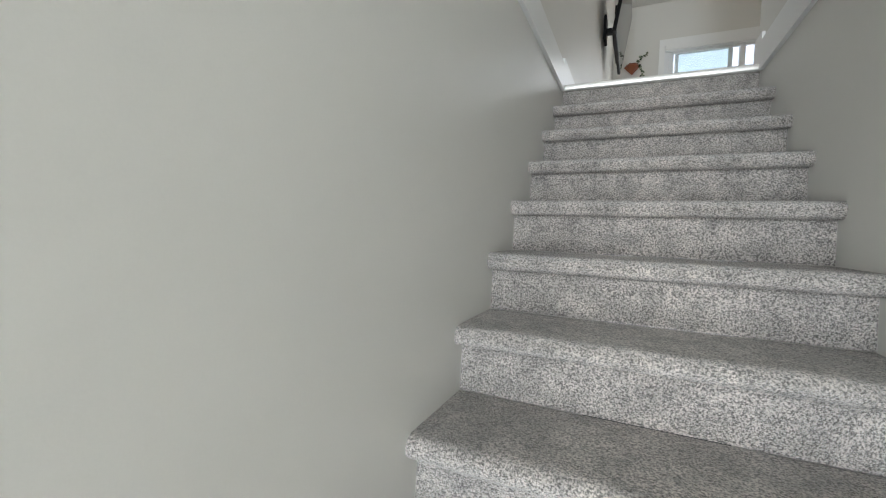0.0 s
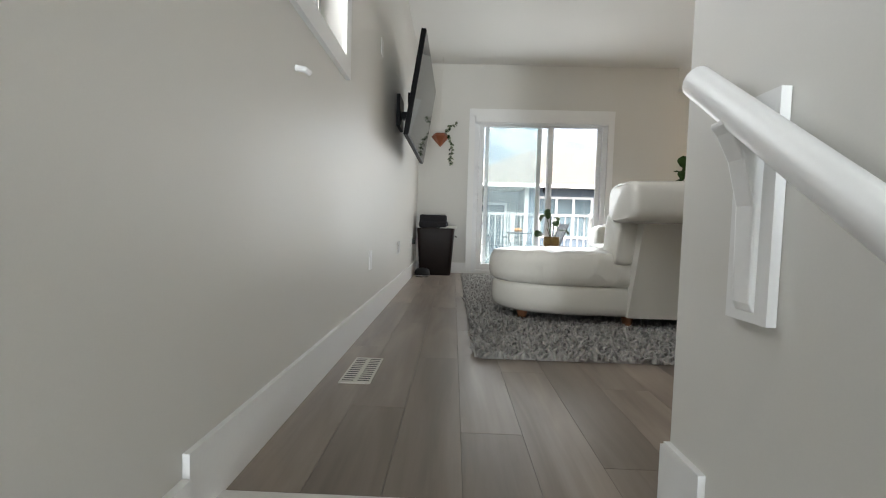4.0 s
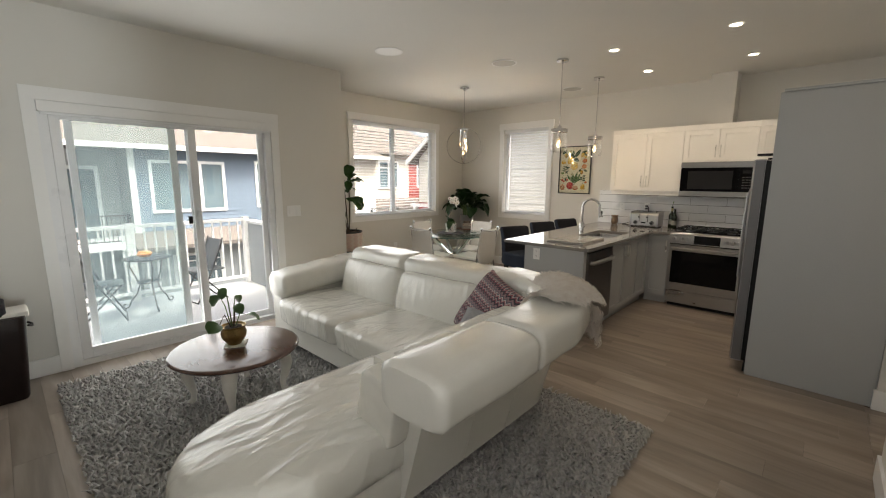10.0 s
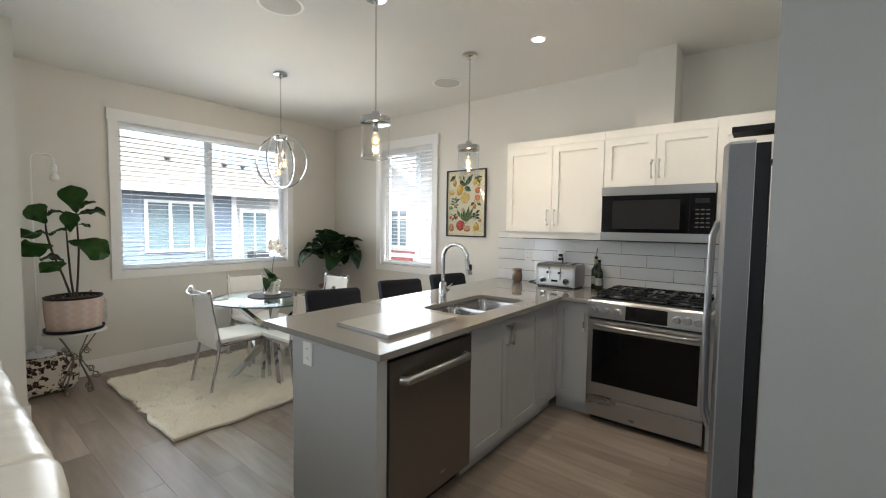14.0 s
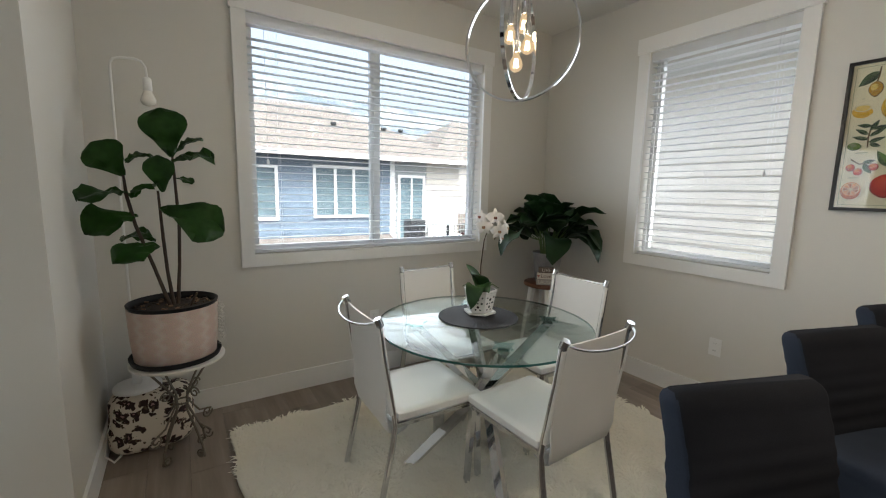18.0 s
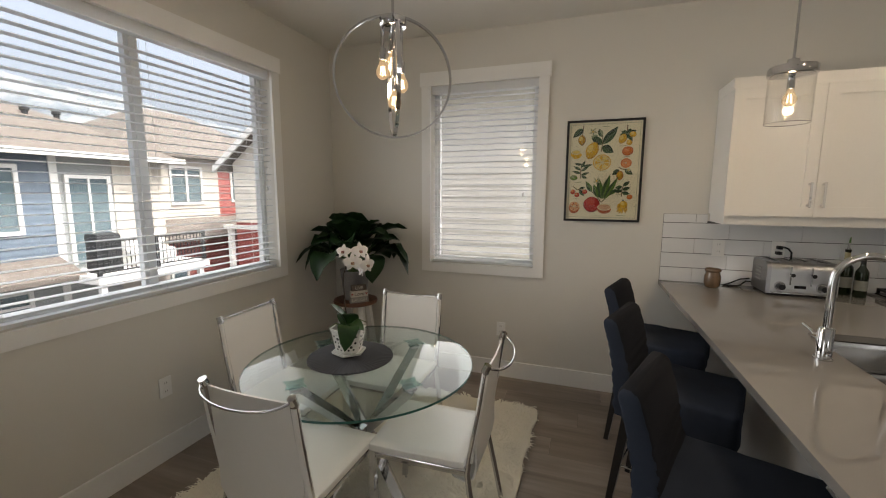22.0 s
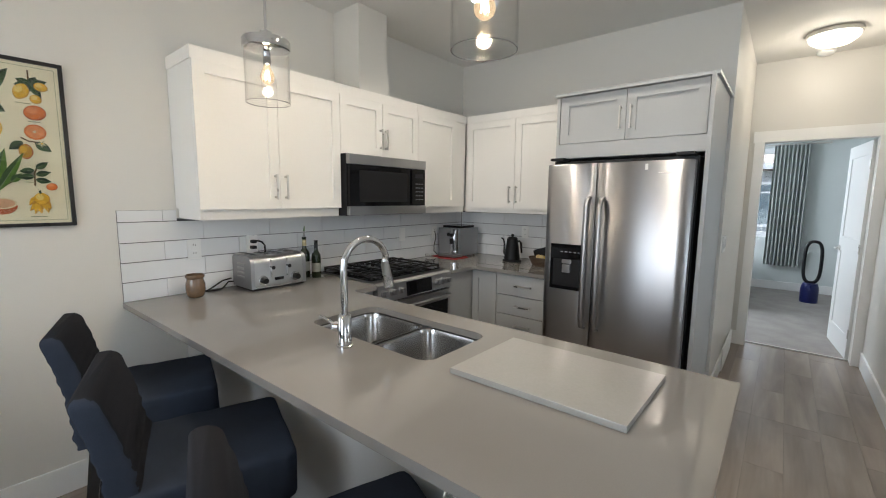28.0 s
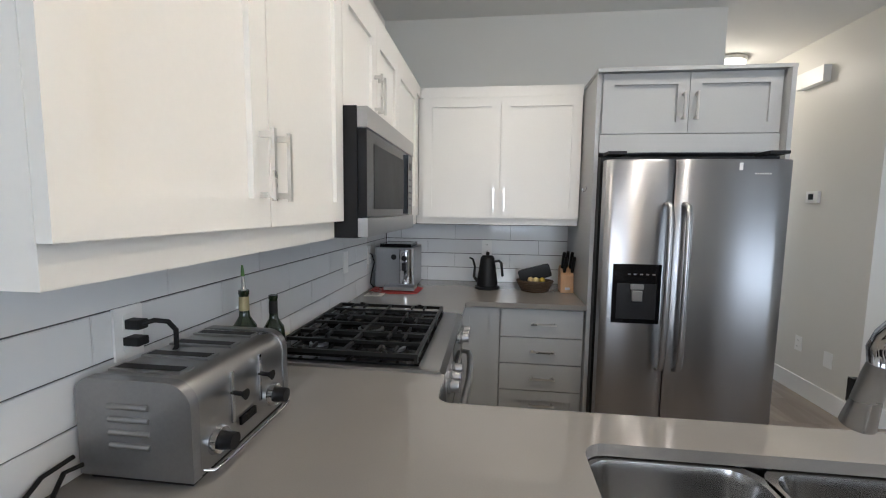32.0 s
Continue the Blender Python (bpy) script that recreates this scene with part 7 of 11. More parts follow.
def chaise(z0, z1, grow, puff, seed, wrinkle, rows=7):
    """The rounded end seat: a half-round block with a soft upper edge."""
    out = []
    for a in range(90, 271, 12):
        out.append((1.27 + (0.50 + grow) * math.cos(radians(a)), 4.50 + (0.355 + grow) * math.sin(radians(a))))
    out += [(1.55, 4.145 - grow), (1.98, 4.145 - grow), (1.985, 4.855 + grow), (1.6, 4.858 + grow)]
    cx, cy = 1.4, 4.5
    bm = bmesh.new()
    loops = []
    prof = [(0.93, z0), (0.985, z0 + 0.02), (1.0, z0 + 0.06), (1.0, z1 - puff), (0.985, z1 - puff * 0.45), (0.95, z1 - puff * 0.12), (0.88, z1), (0.7, z1 + 0.012), (0.5, z1 + 0.016), (0.3, z1 + 0.018), (0.1, z1 + 0.018)]
    for s, z in prof:
        row = []
        for x, y in out:
            px, py = cx + (x - cx) * s, cy + (y - cy) * s
            q = Vector((px * 5, py * 11, z * 4 + seed))
            d = wrinkle * (noise.noise(q) + 0.7 * noise.noise(q * 2.3)) if z > z1 - puff else 0
            row.append(bm.verts.new((px, py, z + d)))
        loops.append(row)
    skin(bm, loops)
    bmesh.ops.recalc_face_normals(bm, faces=bm.faces)
    return bm


part("chaise_base", chaise(0.085, 0.275, -0.01, 0.04, 1, 0.0), LEATHER, SOFA, "rounded leather chaise base", smooth=True)
part("chaise_cushion", chaise(0.265, 0.470, 0.012, 0.09, 4, 0.009), CHAISE_HIDE, SOFA, "wrinkled leather chaise cushion", smooth=True)
part("bolster", leaning(1.475, 1.61, 4.12, 4.37, 0.42, 0.72, 12, "X", 12), ROLL_HIDE, SOFA, smooth=True)
_b = roll([(2.16, 6.575, 0.550), (2.30, 6.565, 0.580), (2.6, 6.545, 0.610), (2.95, 6.53, 0.640)], 0.180, 0.115, 13, 0.012)
part("armrest", _b, LEATHER, SOFA, "padded leather armrest", smooth=True)
part("arm_base", box(2.20, 3.02, 6.43, 6.72, 0.085, 0.56), LEATHER, SOFA, bevel=0.03, seg=3)
for _x, _y in ((0.97, 4.36), (1.60, 4.22), (2.90, 4.35), (2.27, 6.6), (2.95, 6.6), (1.15, 4.72), (2.20, 4.95)):
    part("foot", lathe([(0.024, 0.010), (0.040, 0.088)], (_x, _y, 0), 12), FOOTWOOD, SOFA, "tapered orange-brown wooden foot", smooth=True)


# cushions and throw
def zigzag_material():
    m = bpy.data.materials.new("zigzag_knit")
    m.use_nodes = True
    n, l = m.node_tree.nodes, m.node_tree.links
    b = n["Principled BSDF"]
    b.inputs["Roughness"].default_value = 0.95
    tc = n.new("ShaderNodeTexCoord")
    sep = n.new("ShaderNodeSeparateXYZ")
    l.new(tc.outputs["Object"], sep.inputs[0])

    def math_node(op, a, c):
        k = n.new("ShaderNodeMath")
        k.operation = op
        for i, v in enumerate((a, c)):
            if isinstance(v, (int, float)):
                k.inputs[i].default_value = v
            else:
                l.new(v, k.inputs[i])
        return k.outputs[0]
    zig = math_node("PINGPONG", math_node("MULTIPLY", sep.outputs["X"], 1.3), 0.022)
    v = math_node("ADD", sep.outputs["Z"], math_node("MULTIPLY", zig, 1.0))
    f = math_node("FRACT", math_node("MULTIPLY", v, 11.0), 0.0)
    ramp = n.new("ShaderNodeValToRGB")
    cr = ramp.color_ramp
    cr.interpolation = "CONSTANT"
    cols = [(0.0, (0.22, 0.07, 0.09)), (0.12, (0.42, 0.37, 0.35)), (0.20, (0.05, 0.045, 0.06)), (0.34, (0.27, 0.11, 0.12)), (0.46, (0.52, 0.47, 0.44)), (0.54, (0.11, 0.10, 0.12)), (0.68, (0.26, 0.17, 0.18)), (0.84, (0.035, 0.035, 0.045))]
    cr.elements[0].position, cr.elements[0].color = 0.0, (*cols[0][1], 1)
    cr.elements[1].position, cr.elements[1].color = cols[1][0], (*cols[1][1], 1)
    for pos, c in cols[2:]:
        e = cr.elements.new(pos)
        e.color = (*c, 1)
    l.new(f, ramp.inputs[0])
    l.new(ramp.outputs[0], b.inputs["Base Color"])
    nz = n.new("ShaderNodeTexNoise")
    nz.inputs["Scale"].default_value = 180
    l.new(tc.outputs["Object"], nz.inputs["Vector"])
    bp = n.new("ShaderNodeBump")
    bp.inputs["Strength"].default_value, bp.inputs["Distance"].default_value = 0.7, 0.004
    l.new(nz.outputs[0], bp.inputs["Height"])
    l.new(bp.outputs[0], b.inputs["Normal"])
    return m


def pillow(size, thick, seed):
    """A square stuffed pillow standing on its lower edge, in its own x-z plane."""
    bm = bmesh.new()
    n = 18
    front, back = [], []
    for j in range(n + 1):
        fr, bk = [], []
        for i in range(n + 1):
            u, v = i / n * 2 - 1, j / n * 2 - 1
            pull = 1 - 0.07 * (1 - abs(v) ** 3) * abs(u) ** 2
            pull2 = 1 - 0.07 * (1 - abs(u) ** 3) * abs(v) ** 2
            t = thick / 2 * max(0.0, (1 - u ** 4) * (1 - v ** 4)) ** 0.55 * (1 + 0.12 * noise.noise((u * 2 + seed, v * 2, 0)))
            x, z = u * size / 2 * pull, size / 2 + v * size / 2 * pull2
            fr.append(bm.verts.new((x, -t - 0.001, z)))
            bk.append(bm.verts.new((x, t + 0.001, z)))
        front.append(fr)
        back.append(bk)
    for g, flip in ((front, False), (back, True)):
        for j in range(n):
            for i in range(n):
                q = (g[j][i], g[j][i + 1], g[j + 1][i + 1], g[j + 1][i])
                bm.faces.new(tuple(reversed(q)) if flip else q)
    edge = lambda g: g[0][:-1] + [r[-1] for r in g[:-1]] + list(reversed(g[-1]))[:-1] + [r[0] for r in reversed(g)][:-1]
    a, b = edge(front), edge(back)
    for i in range(len(a)):
        bm.faces.new((a[i], b[i], b[(i + 1) % len(a)], a[(i + 1) % len(a)]))
    return bm


_e = thing("zigzag_pillow", (0, 0, 0), "plum and black zigzag knitted pillow leaning in the sofa corner", "pillow")
part("pillow", pillow(0.50, 0.17, 1), zigzag_material(), _e, smooth=True)
_x = Vector((0.45, 0.87, 0.19)).normalized()
_z = Vector((0.48, -0.28, 0.84))
_z = (_z - _x * _z.dot(_x)).normalized()
_y = _z.cross(_x)
_m = Matrix((_x, _y, _z)).transposed().to_4x4()
_m.translation = Vector((2.885, 4.62, 0.905)) - _x * 0.25 - _z * 0.50
_e.matrix_basis = _m
_e = thing("grey_pillow", (0, 0, 0), "soft grey plush pillow lying against the sofa back", "pillow")
GREY_FUR = material("grey_plush", (0.40, 0.405, 0.42), 0.9, var=0.2, scale=16, bump=1.0, bscale=110, dist=0.010, second=(0.22, 0.225, 0.235), spec=0.15)
part("pillow", pillow(0.40, 0.15, 5), GREY_FUR, _e, smooth=True)
_x, _y = Vector((0.91, 0.37, 0.17)).normalized(), Vector((0.04, -0.50, 0.866))
_y = -(_y - _x * _y.dot(_x)).normalized()
_z = _x.cross(_y)
_m = Matrix((_x, _y, _z)).transposed().to_4x4()
_m.translation = Vector((2.55, 4.58, 0.70)) - _x * 0.20 - _z * 0.40
_e.matrix_basis = _m

_e = thing("fur_throw", (2.85, 4.2, 0.6), "shaggy cream wool throw draped over the sofa corner", "throw")
_rnd = random.Random(8)
_spots = []


def throw_line(u):
    """The throw's line over the sofa's corner, and the way out of it, from one end (0) to the other (1)."""
    a = radians(-112 + 92 * u)
    return 2.60 + 0.385 * math.cos(a), 4.345 + 0.43 * math.sin(a), math.cos(a), math.sin(a)


for _k in range(15000):
    _s = _rnd.random()
    _cx, _cy, _nx, _ny = throw_line(_s)
    _edge = 10 * noise.noise((_s * 7, 0.5, 0.0))
    _th = radians(_rnd.uniform(68 - 95 * _s ** 1.3 + _edge, 178 + _edge))
    _o, _z = 0.195 * math.cos(_th), 0.785 + 0.130 * math.sin(_th)
    _spots.append(((_cx + _nx * _o, _cy + _ny * _o, _z), Vector((_nx * math.cos(_th), _ny * math.cos(_th), max(0.15, math.sin(_th)) * 0.9)).normalized()[:]))
for _k in range(1000):
    _s = _rnd.uniform(0.60, 0.97)
    _cx, _cy, _nx, _ny = throw_line(_s)
    _low = 0.55 + 0.06 * noise.noise((_s * 9, 2.0, 0.0))
    _out = 0.19 + _rnd.uniform(0, 0.02)
    _spots.append(((_cx + _nx * _out, _cy + _ny * _out, _rnd.uniform(_low, 0.76)), (_nx * 0.8, _ny * 0.8, -0.6)))
locks("fur", _spots, 0.046, 0.0036, 0.018, 30.0, THROW, _e, "shaggy cream wool tufts", 5)
_b = bmesh.new()
_lp = []
for _k in range(15):
    _cx, _cy, _nx, _ny = throw_line(_k / 14)
    _lo = 72 - 95 * (_k / 14) ** 1.3
    _sec = [(1.0, _lo + (166 - _lo) * i / 12) for i in range(13)] + [(0.97, 166 - (166 - _lo) * i / 12) for i in range(13)]
    _lp.append([_b.verts.new((_cx + _nx * 0.195 * math.cos(radians(t)) * r, _cy + _ny * 0.195 * math.cos(radians(t)) * r, 0.785 + 0.130 * math.sin(radians(t)) * r)) for r, t in _sec])
skin(_b, _lp)
bmesh.ops.recalc_face_normals(_b, faces=_b.faces)
part("backing", _b, THROW, _e, smooth=True)

# coffee table
_e = thing("coffee_table", (1.486, 5.77, 0.0), "round dark wood coffee table with white cabriole legs", "table")
_top = lathe([(0.383, 0.372), (0.403, 0.378), (0.410, 0.388), (0.403, 0.398), (0.388, 0.402)], (1.486, 5.77, 0), 56)
part("tabletop", _top, DARKWOOD, _e, "polished dark wood top", smooth=True)
part("apron", lathe([(0.272, 0.315), (0.282, 0.32), (0.282, 0.370), (0.272, 0.3715)], (1.486, 5.77, 0), 40), OFFWHITE, _e, "white painted apron", smooth=True)
for _a in (40, 130, 220, 310):
    _c, _s = math.cos(radians(_a + 20)), math.sin(radians(_a + 20))
    _q = [(0.255, 0.35), (0.300, 0.30), (0.318, 0.24), (0.305, 0.17), (0.285, 0.10), (0.290, 0.05), (0.312, 0.025), (0.325, 0.012)]
    part("leg", tube([(1.486 + r * _c, 5.77 + r * _s, z) for r, z in _q], [0.045, 0.048, 0.040, 0.030, 0.022, 0.020, 0.026, 0.022], 12), OFFWHITE, _e, "curved white leg", smooth=True)
BRASS = material("aged_brass", (0.36, 0.25, 0.10), 0.3, metal=0.9, var=0.25, scale=14, bump=0.2, bscale=60)
LEAF = material("glossy_green_leaf", (0.045, 0.105, 0.025), 0.38, var=0.2, scale=12, bump=0.3, bscale=40, dist=0.002, spec=0.5)
DARK_LEAF = material("dark_green_leaf", (0.011, 0.032, 0.009), 0.40, var=0.25, scale=10, bump=0.25, bscale=50, dist=0.002, spec=0.14)
STEM = material("woody_stem", (0.060, 0.040, 0.028), 0.8, var=0.25, scale=30, bump=0.5)
GREEN_STEM = material("green_stem", (0.10, 0.16, 0.05), 0.6, var=0.2)
SOIL = material("dark_potting_soil", (0.035, 0.026, 0.02), 1.0, var=0.4, scale=60, bump=1.0, bscale=150, dist=0.006)


def leaf(base, tip, width, droop=0.15, fold=0.25, wave=0.0, seed=0, roll_deg=0.0, n=8, heart=0.0):
    """A leaf blade from its stalk to its tip, arched and folded along the midrib, with thickness."""
    base, tip = Vector(base), Vector(tip)
    d = tip - base
    ln = d.length
    d.normalize()
    side = d.cross(Vector((0, 0, 1)))
    side = side.normalized() if side.length > 1e-3 else Vector((1, 0, 0))
    up = side.cross(d).normalized()
    rot = Matrix.Rotation(radians(roll_deg), 3, d)
    side, up = rot @ side, rot @ up
    bm = bmesh.new()
    rows = []
    for i in range(n + 1):
        u = i / n
        w = width / 2 * (math.sin(math.pi * min(1, u * (1 - heart * 0.3) + heart * 0.12 + 0.02)) ** 0.75 if u < 1 else 0.02)
        if i == 0:
            w = max(0.003, width * heart * 0.25)
        c = base + d * ln * u + up * (droop * ln * (math.sin(math.pi * u) - 0.6 * u * u))
        row = []
        for k in (-1.0, -0.5, 0.0, 0.5, 1.0):
            wob = wave * width * noise.noise((seed * 5 + u * 4, k * 2, seed))
            row.append(c + side * (w * k) + up * (fold * w * abs(k) ** 1.4 + wob * abs(k)))
        rows.append(row)
    th = up * 0.0012
    top = [[bm.verts.new(p + th) for p in r] for r in rows]
    bot = [[bm.verts.new(p - th) for p in r] for r in rows]
    for i in range(n):
        for k in range(4):
            bm.faces.new((top[i][k], top[i][k + 1], top[i + 1][k + 1], top[i + 1][k]))
            bm.faces.new((bot[i][k + 1], bot[i][k], bot[i + 1][k], bot[i + 1][k + 1]))
        bm.faces.new((top[i][0], top[i + 1][0], bot[i + 1][0], bot[i][0]))
        bm.faces.new((top[i + 1][4], top[i][4], bot[i][4], bot[i + 1][4]))
    return bm


_px, _py, _pz = 1.486, 5.80, 0.402
_e = thing("trivet", (_px, _py, _pz), "small white square trivet under the brass pot", "trivet")
part("plate", slab([(_px - 0.085, _py - 0.03), (_px + 0.03, _py - 0.095), (_px + 0.10, _py + 0.02), (_px - 0.02, _py + 0.09)], _pz + 0.0005, _pz + 0.010), OFFWHITE, _e, bevel=0.002)
_e = thing("potted_plant", (_px, _py, _pz + 0.0105), "small leafy plant in a round brass pot on the coffee table", "plant")
part("pot", lathe([(0.045, _pz + 0.011), (0.05, _pz + 0.02), (0.078, _pz + 0.06), (0.083, _pz + 0.09), (0.074, _pz + 0.125), (0.076, _pz + 0.135), (0.082, _pz + 0.14), (0.078, _pz + 0.142), (0.07, _pz + 0.13)], (_px, _py, 0), 36), BRASS, _e, "round aged brass pot", smooth=True)
part("soil", lathe([(0.068, _pz + 0.128), (0.04, _pz + 0.133), (0.005, _pz + 0.135)], (_px, _py, 0), 20), SOIL, _e)
for _k, (_dx, _dy, _dz, _w) in enumerate(((-0.10, 0.05, 0.30, 0.085), (-0.02, 0.10, 0.34, 0.07), (0.05, 0.02, 0.28, 0.08), (-0.15, -0.02, 0.05, 0.12), (0.13, -0.06, 0.10, 0.07), (0.02, -0.08, 0.22, 0.07), (-0.06, 0.0, 0.38, 0.06))):
    _c = (_px + _dx * 0.6, _py + _dy * 0.6, _pz + 0.13 + _dz * 0.75)
    _st = part("stem", tube([(_px + _dx * 0.1, _py + _dy * 0.1, _pz + 0.13), (_px + _dx * 0.35, _py + _dy * 0.35, _pz + 0.13 + max(0.10, _dz * 0.5)), _c], [0.004, 0.0035, 0.002], 7), STEM if _k % 2 else GREEN_STEM, _e, smooth=True)
    part("leaf", leaf(_c, (_px + _dx * 1.15, _py + _dy * 1.15 - 0.02, _pz + 0.11 + _dz * 0.62), _w, 0.15, 0.25, 0.15, _k, 25 * (_k % 3 - 1), 8, 0.6), LEAF, _st, smooth=True)

# television
_e = thing("television", (0.10, 4.98, 1.20), "large black flat television on a wall mount, switched off", "television")
TVB = material("black_tv_plastic", (0.007, 0.007, 0.008), 0.4, var=0.1, bump=0.1, spec=0.12)
_tv = Matrix.Translation((0.228, 5.166, 1.594)) @ Matrix.Rotation(radians(-0.4), 4, "Z") @ Matrix.Rotation(radians(8.6), 4, "Y")
part("cabinet", turned(box(-0.035, 0.0, -0.647, 0.647, -0.364, 0.364), _tv), TVB, _e, "thin black cabinet", bevel=0.006)
part("screen", turned(box(0.0002, 0.0022, -0.640, 0.640, -0.352, 0.357), _tv), material("tv_screen_glass", (0.004, 0.004, 0.005), 0.05, var=0.02, bump=0, spec=0.22, rvar=0.01), _e, "dark reflective screen")
part("back_cover", turned(box(-0.065, -0.036, -0.45, 0.45, -0.30, 0.10), _tv), TVB, _e, bevel=0.01)
part("wall_mount", joined(box(0.001, 0.03, 5.10, 5.36, 1.44, 1.70), box(0.03, 0.155, 5.20, 5.27, 1.52, 1.58)), TVB, _e, "black wall mount arm", bevel=0.003)
part("side_box", box(0.14, 0.165, 4.70, 4.76, 1.50, 1.58), TVB, _e, bevel=0.004)

# wall fittings
def wall_plate(name, label, face, a, z, w=0.072, h=0.115, kind="outlet", par=None):
    e = thing(name, tuple(face.at(a, 0.0, z - h / 2)), label, "outlet" if kind == "outlet" else "switch")
    part("plate", face.box(a - w / 2, a + w / 2, 0.0005, 0.006, z - h / 2, z + h / 2), TRIM, e, bevel=0.002)
    if kind == "outlet":
        for dz in (-0.024, 0.024):
            s = part("socket", face.box(a - 0.016, a + 0.016, 0.0062, 0.0085, z + dz - 0.017, z + dz + 0.017), TRIM, e, bevel=0.002)
            for da in (-0.006, 0.006):
                part("slot", face.box(a + da - 0.001, a + da + 0.001, 0.0086, 0.009, z + dz - 0.004, z + dz + 0.006), BLACK_MATT, s)
    elif kind == "switch":
        n = max(1, round(w / 0.07))
        for k in range(n):
            c = a - w / 2 + w * (k + 0.5) / n
            part("rocker", face.box(c - 0.016, c + 0.016, 0.0062, 0.0105, z - 0.033, z + 0.033), TRIM, e, bevel=0.002)
    return e


WEST, NORTH_L, NORTH_D, EAST_W = Face("y", 0.0, 1), Face("x", SLIDE_Y, -1), Face("x", W_N, -1), Face("y", W_E, -1)
wall_plate("wall_plate", "white blank wall plate low on the wall", WEST, 4.13, 0.39, kind="blank")
wall_plate("wall_outlet", "white double wall outlet above the baseboard", WEST, 5.37, 0.405)
wall_plate("wall_outlet", "white wall plate beside the outlet", WEST, 5.48, 0.41, kind="blank")
wall_plate("wall_switch", "white wall plate beside the television", WEST, 4.38, 1.76, 0.06, 0.10, kind="blank")
wall_plate("wall_outlet", "white wall outlet with a black plug", WEST, 6.62, 0.40)
wall_plate("light_switch", "white double rocker switch beside the patio door", NORTH_L, 2.735, 1.188, 0.16, 0.12, "switch")
wall_plate("wall_outlet", "white wall outlet below the wide window", NORTH_D, 5.0, 0.43)
wall_plate("wall_outlet", "white wall outlet below the poster", EAST_W, 6.575, 0.41)
PEN_END = Face("y", 4.170, -1)
wall_plate("wall_outlet", "white outlet on the peninsula end panel", PEN_END, 5.0, 0.80)
TILE_F, TILE_B = Face("y", W_E - 0.010, -1), Face("x", W_K + 0.010, 1)
wall_plate("wall_outlet", "white outlet on the tiled kitchen wall", TILE_F, 5.075, 1.168)
wall_plate("wall_outlet", "white outlet on the tiled wall behind the toaster", TILE_F, 4.735, 1.170)
wall_plate("wall_outlet", "white outlet on the tiled wall behind the range", TILE_F, 3.375, 1.150, kind="blank")
wall_plate("wall_outlet", "white outlet on the tiled wall by the espresso machine", TILE_F, 2.935, 1.145)
wall_plate("wall_outlet", "white outlet on the tiled wall behind the kettle", TILE_B, 5.955, 1.165)
HALL_E, HALL_W_F = Face("y", 4.41, -1), Face("y", 3.43, 1)
wall_plate("light_switch", "white triple rocker switch on the hallway wall", HALL_E, 2.30, 1.16, 0.19, 0.12, "switch")
wall_plate("wall_plate", "white blank plate on the hallway wall", HALL_W_F, 2.26, 0.37, 0.075, 0.115, "blank")
wall_plate("wall_outlet", "white outlet on the hallway wall", HALL_W_F, 1.96, 0.40)
_e = thing("return_air_grille", (4.40, 1.45, 0.0), "white return air grille set in the baseboard", "vent")
part("frame", box(4.386, 4.3955, 1.05, 1.78, 0.001, 0.205), TRIM, _e, bevel=0.002)
for _k in range(9):
    part("louvre", box(4.3835, 4.3858, 1.08, 1.75, 0.03 + 0.018 * _k, 0.036 + 0.018 * _k), TRIM, _e)
_e = thing("thermostat", (3.43, 1.975, 1.525), "small white thermostat with a grey screen", "thermostat")
part("case", HALL_W_F.box(1.915, 2.035, 0.0005, 0.022, 1.53, 1.62), TRIM, _e, bevel=0.004)
part("screen", HALL_W_F.box(1.94, 1.99, 0.0222, 0.023, 1.555, 1.60), BLACK_MATT, _e)
_e = thing("door_chime", (3.43, 1.87, 2.43), "white door chime box high on the hallway wall", "chime")
part("case", HALL_W_F.box(1.74, 2.02, 0.0005, 0.055, 2.44, 2.56), TRIM, _e, bevel=0.012, seg=3)
_e = thing("wall_hook", (0.0, 2.93, 1.06), "small white hook on the stair wall", "hook")
part("hook", tube([(0.001, 2.93, 1.075), (0.03, 2.93, 1.07), (0.034, 2.955, 1.07)], 0.010, 8), TRIM, _e, smooth=True)


def floor_vent(x, y, wx, wy, label):
    e = thing("floor_vent", (x, y, 0.0), label, "vent")
    part("plate", box(x - wx / 2, x + wx / 2, y - wy / 2, y + wy / 2, 0.0005, 0.005), OFFWHITE, e, bevel=0.001)
    n = int(max(wx, wy) / 0.022)
    for k in range(1, n):
        for s in (-0.25, 0.25):
            if wy > wx:
                yy = y - wy / 2 + wy * k / n
                part("slot", box(x + s * wx - wx * 0.18, x + s * wx + wx * 0.18, yy - 0.004, yy + 0.004, 0.0052, 0.0056), BLACK_MATT, e)
            else:
                xx = x - wx / 2 + wx * k / n
                part("slot", box(xx - 0.004, xx + 0.004, y + s * wy - wy * 0.18, y + s * wy + wy * 0.18, 0.0052, 0.0056), BLACK_MATT, e)
    return e


floor_vent(0.145, 3.31, 0.12, 0.30, "beige floor register near the stairs")
floor_vent(3.03, 7.12, 0.14, 0.10, "beige floor register by the patio wall")

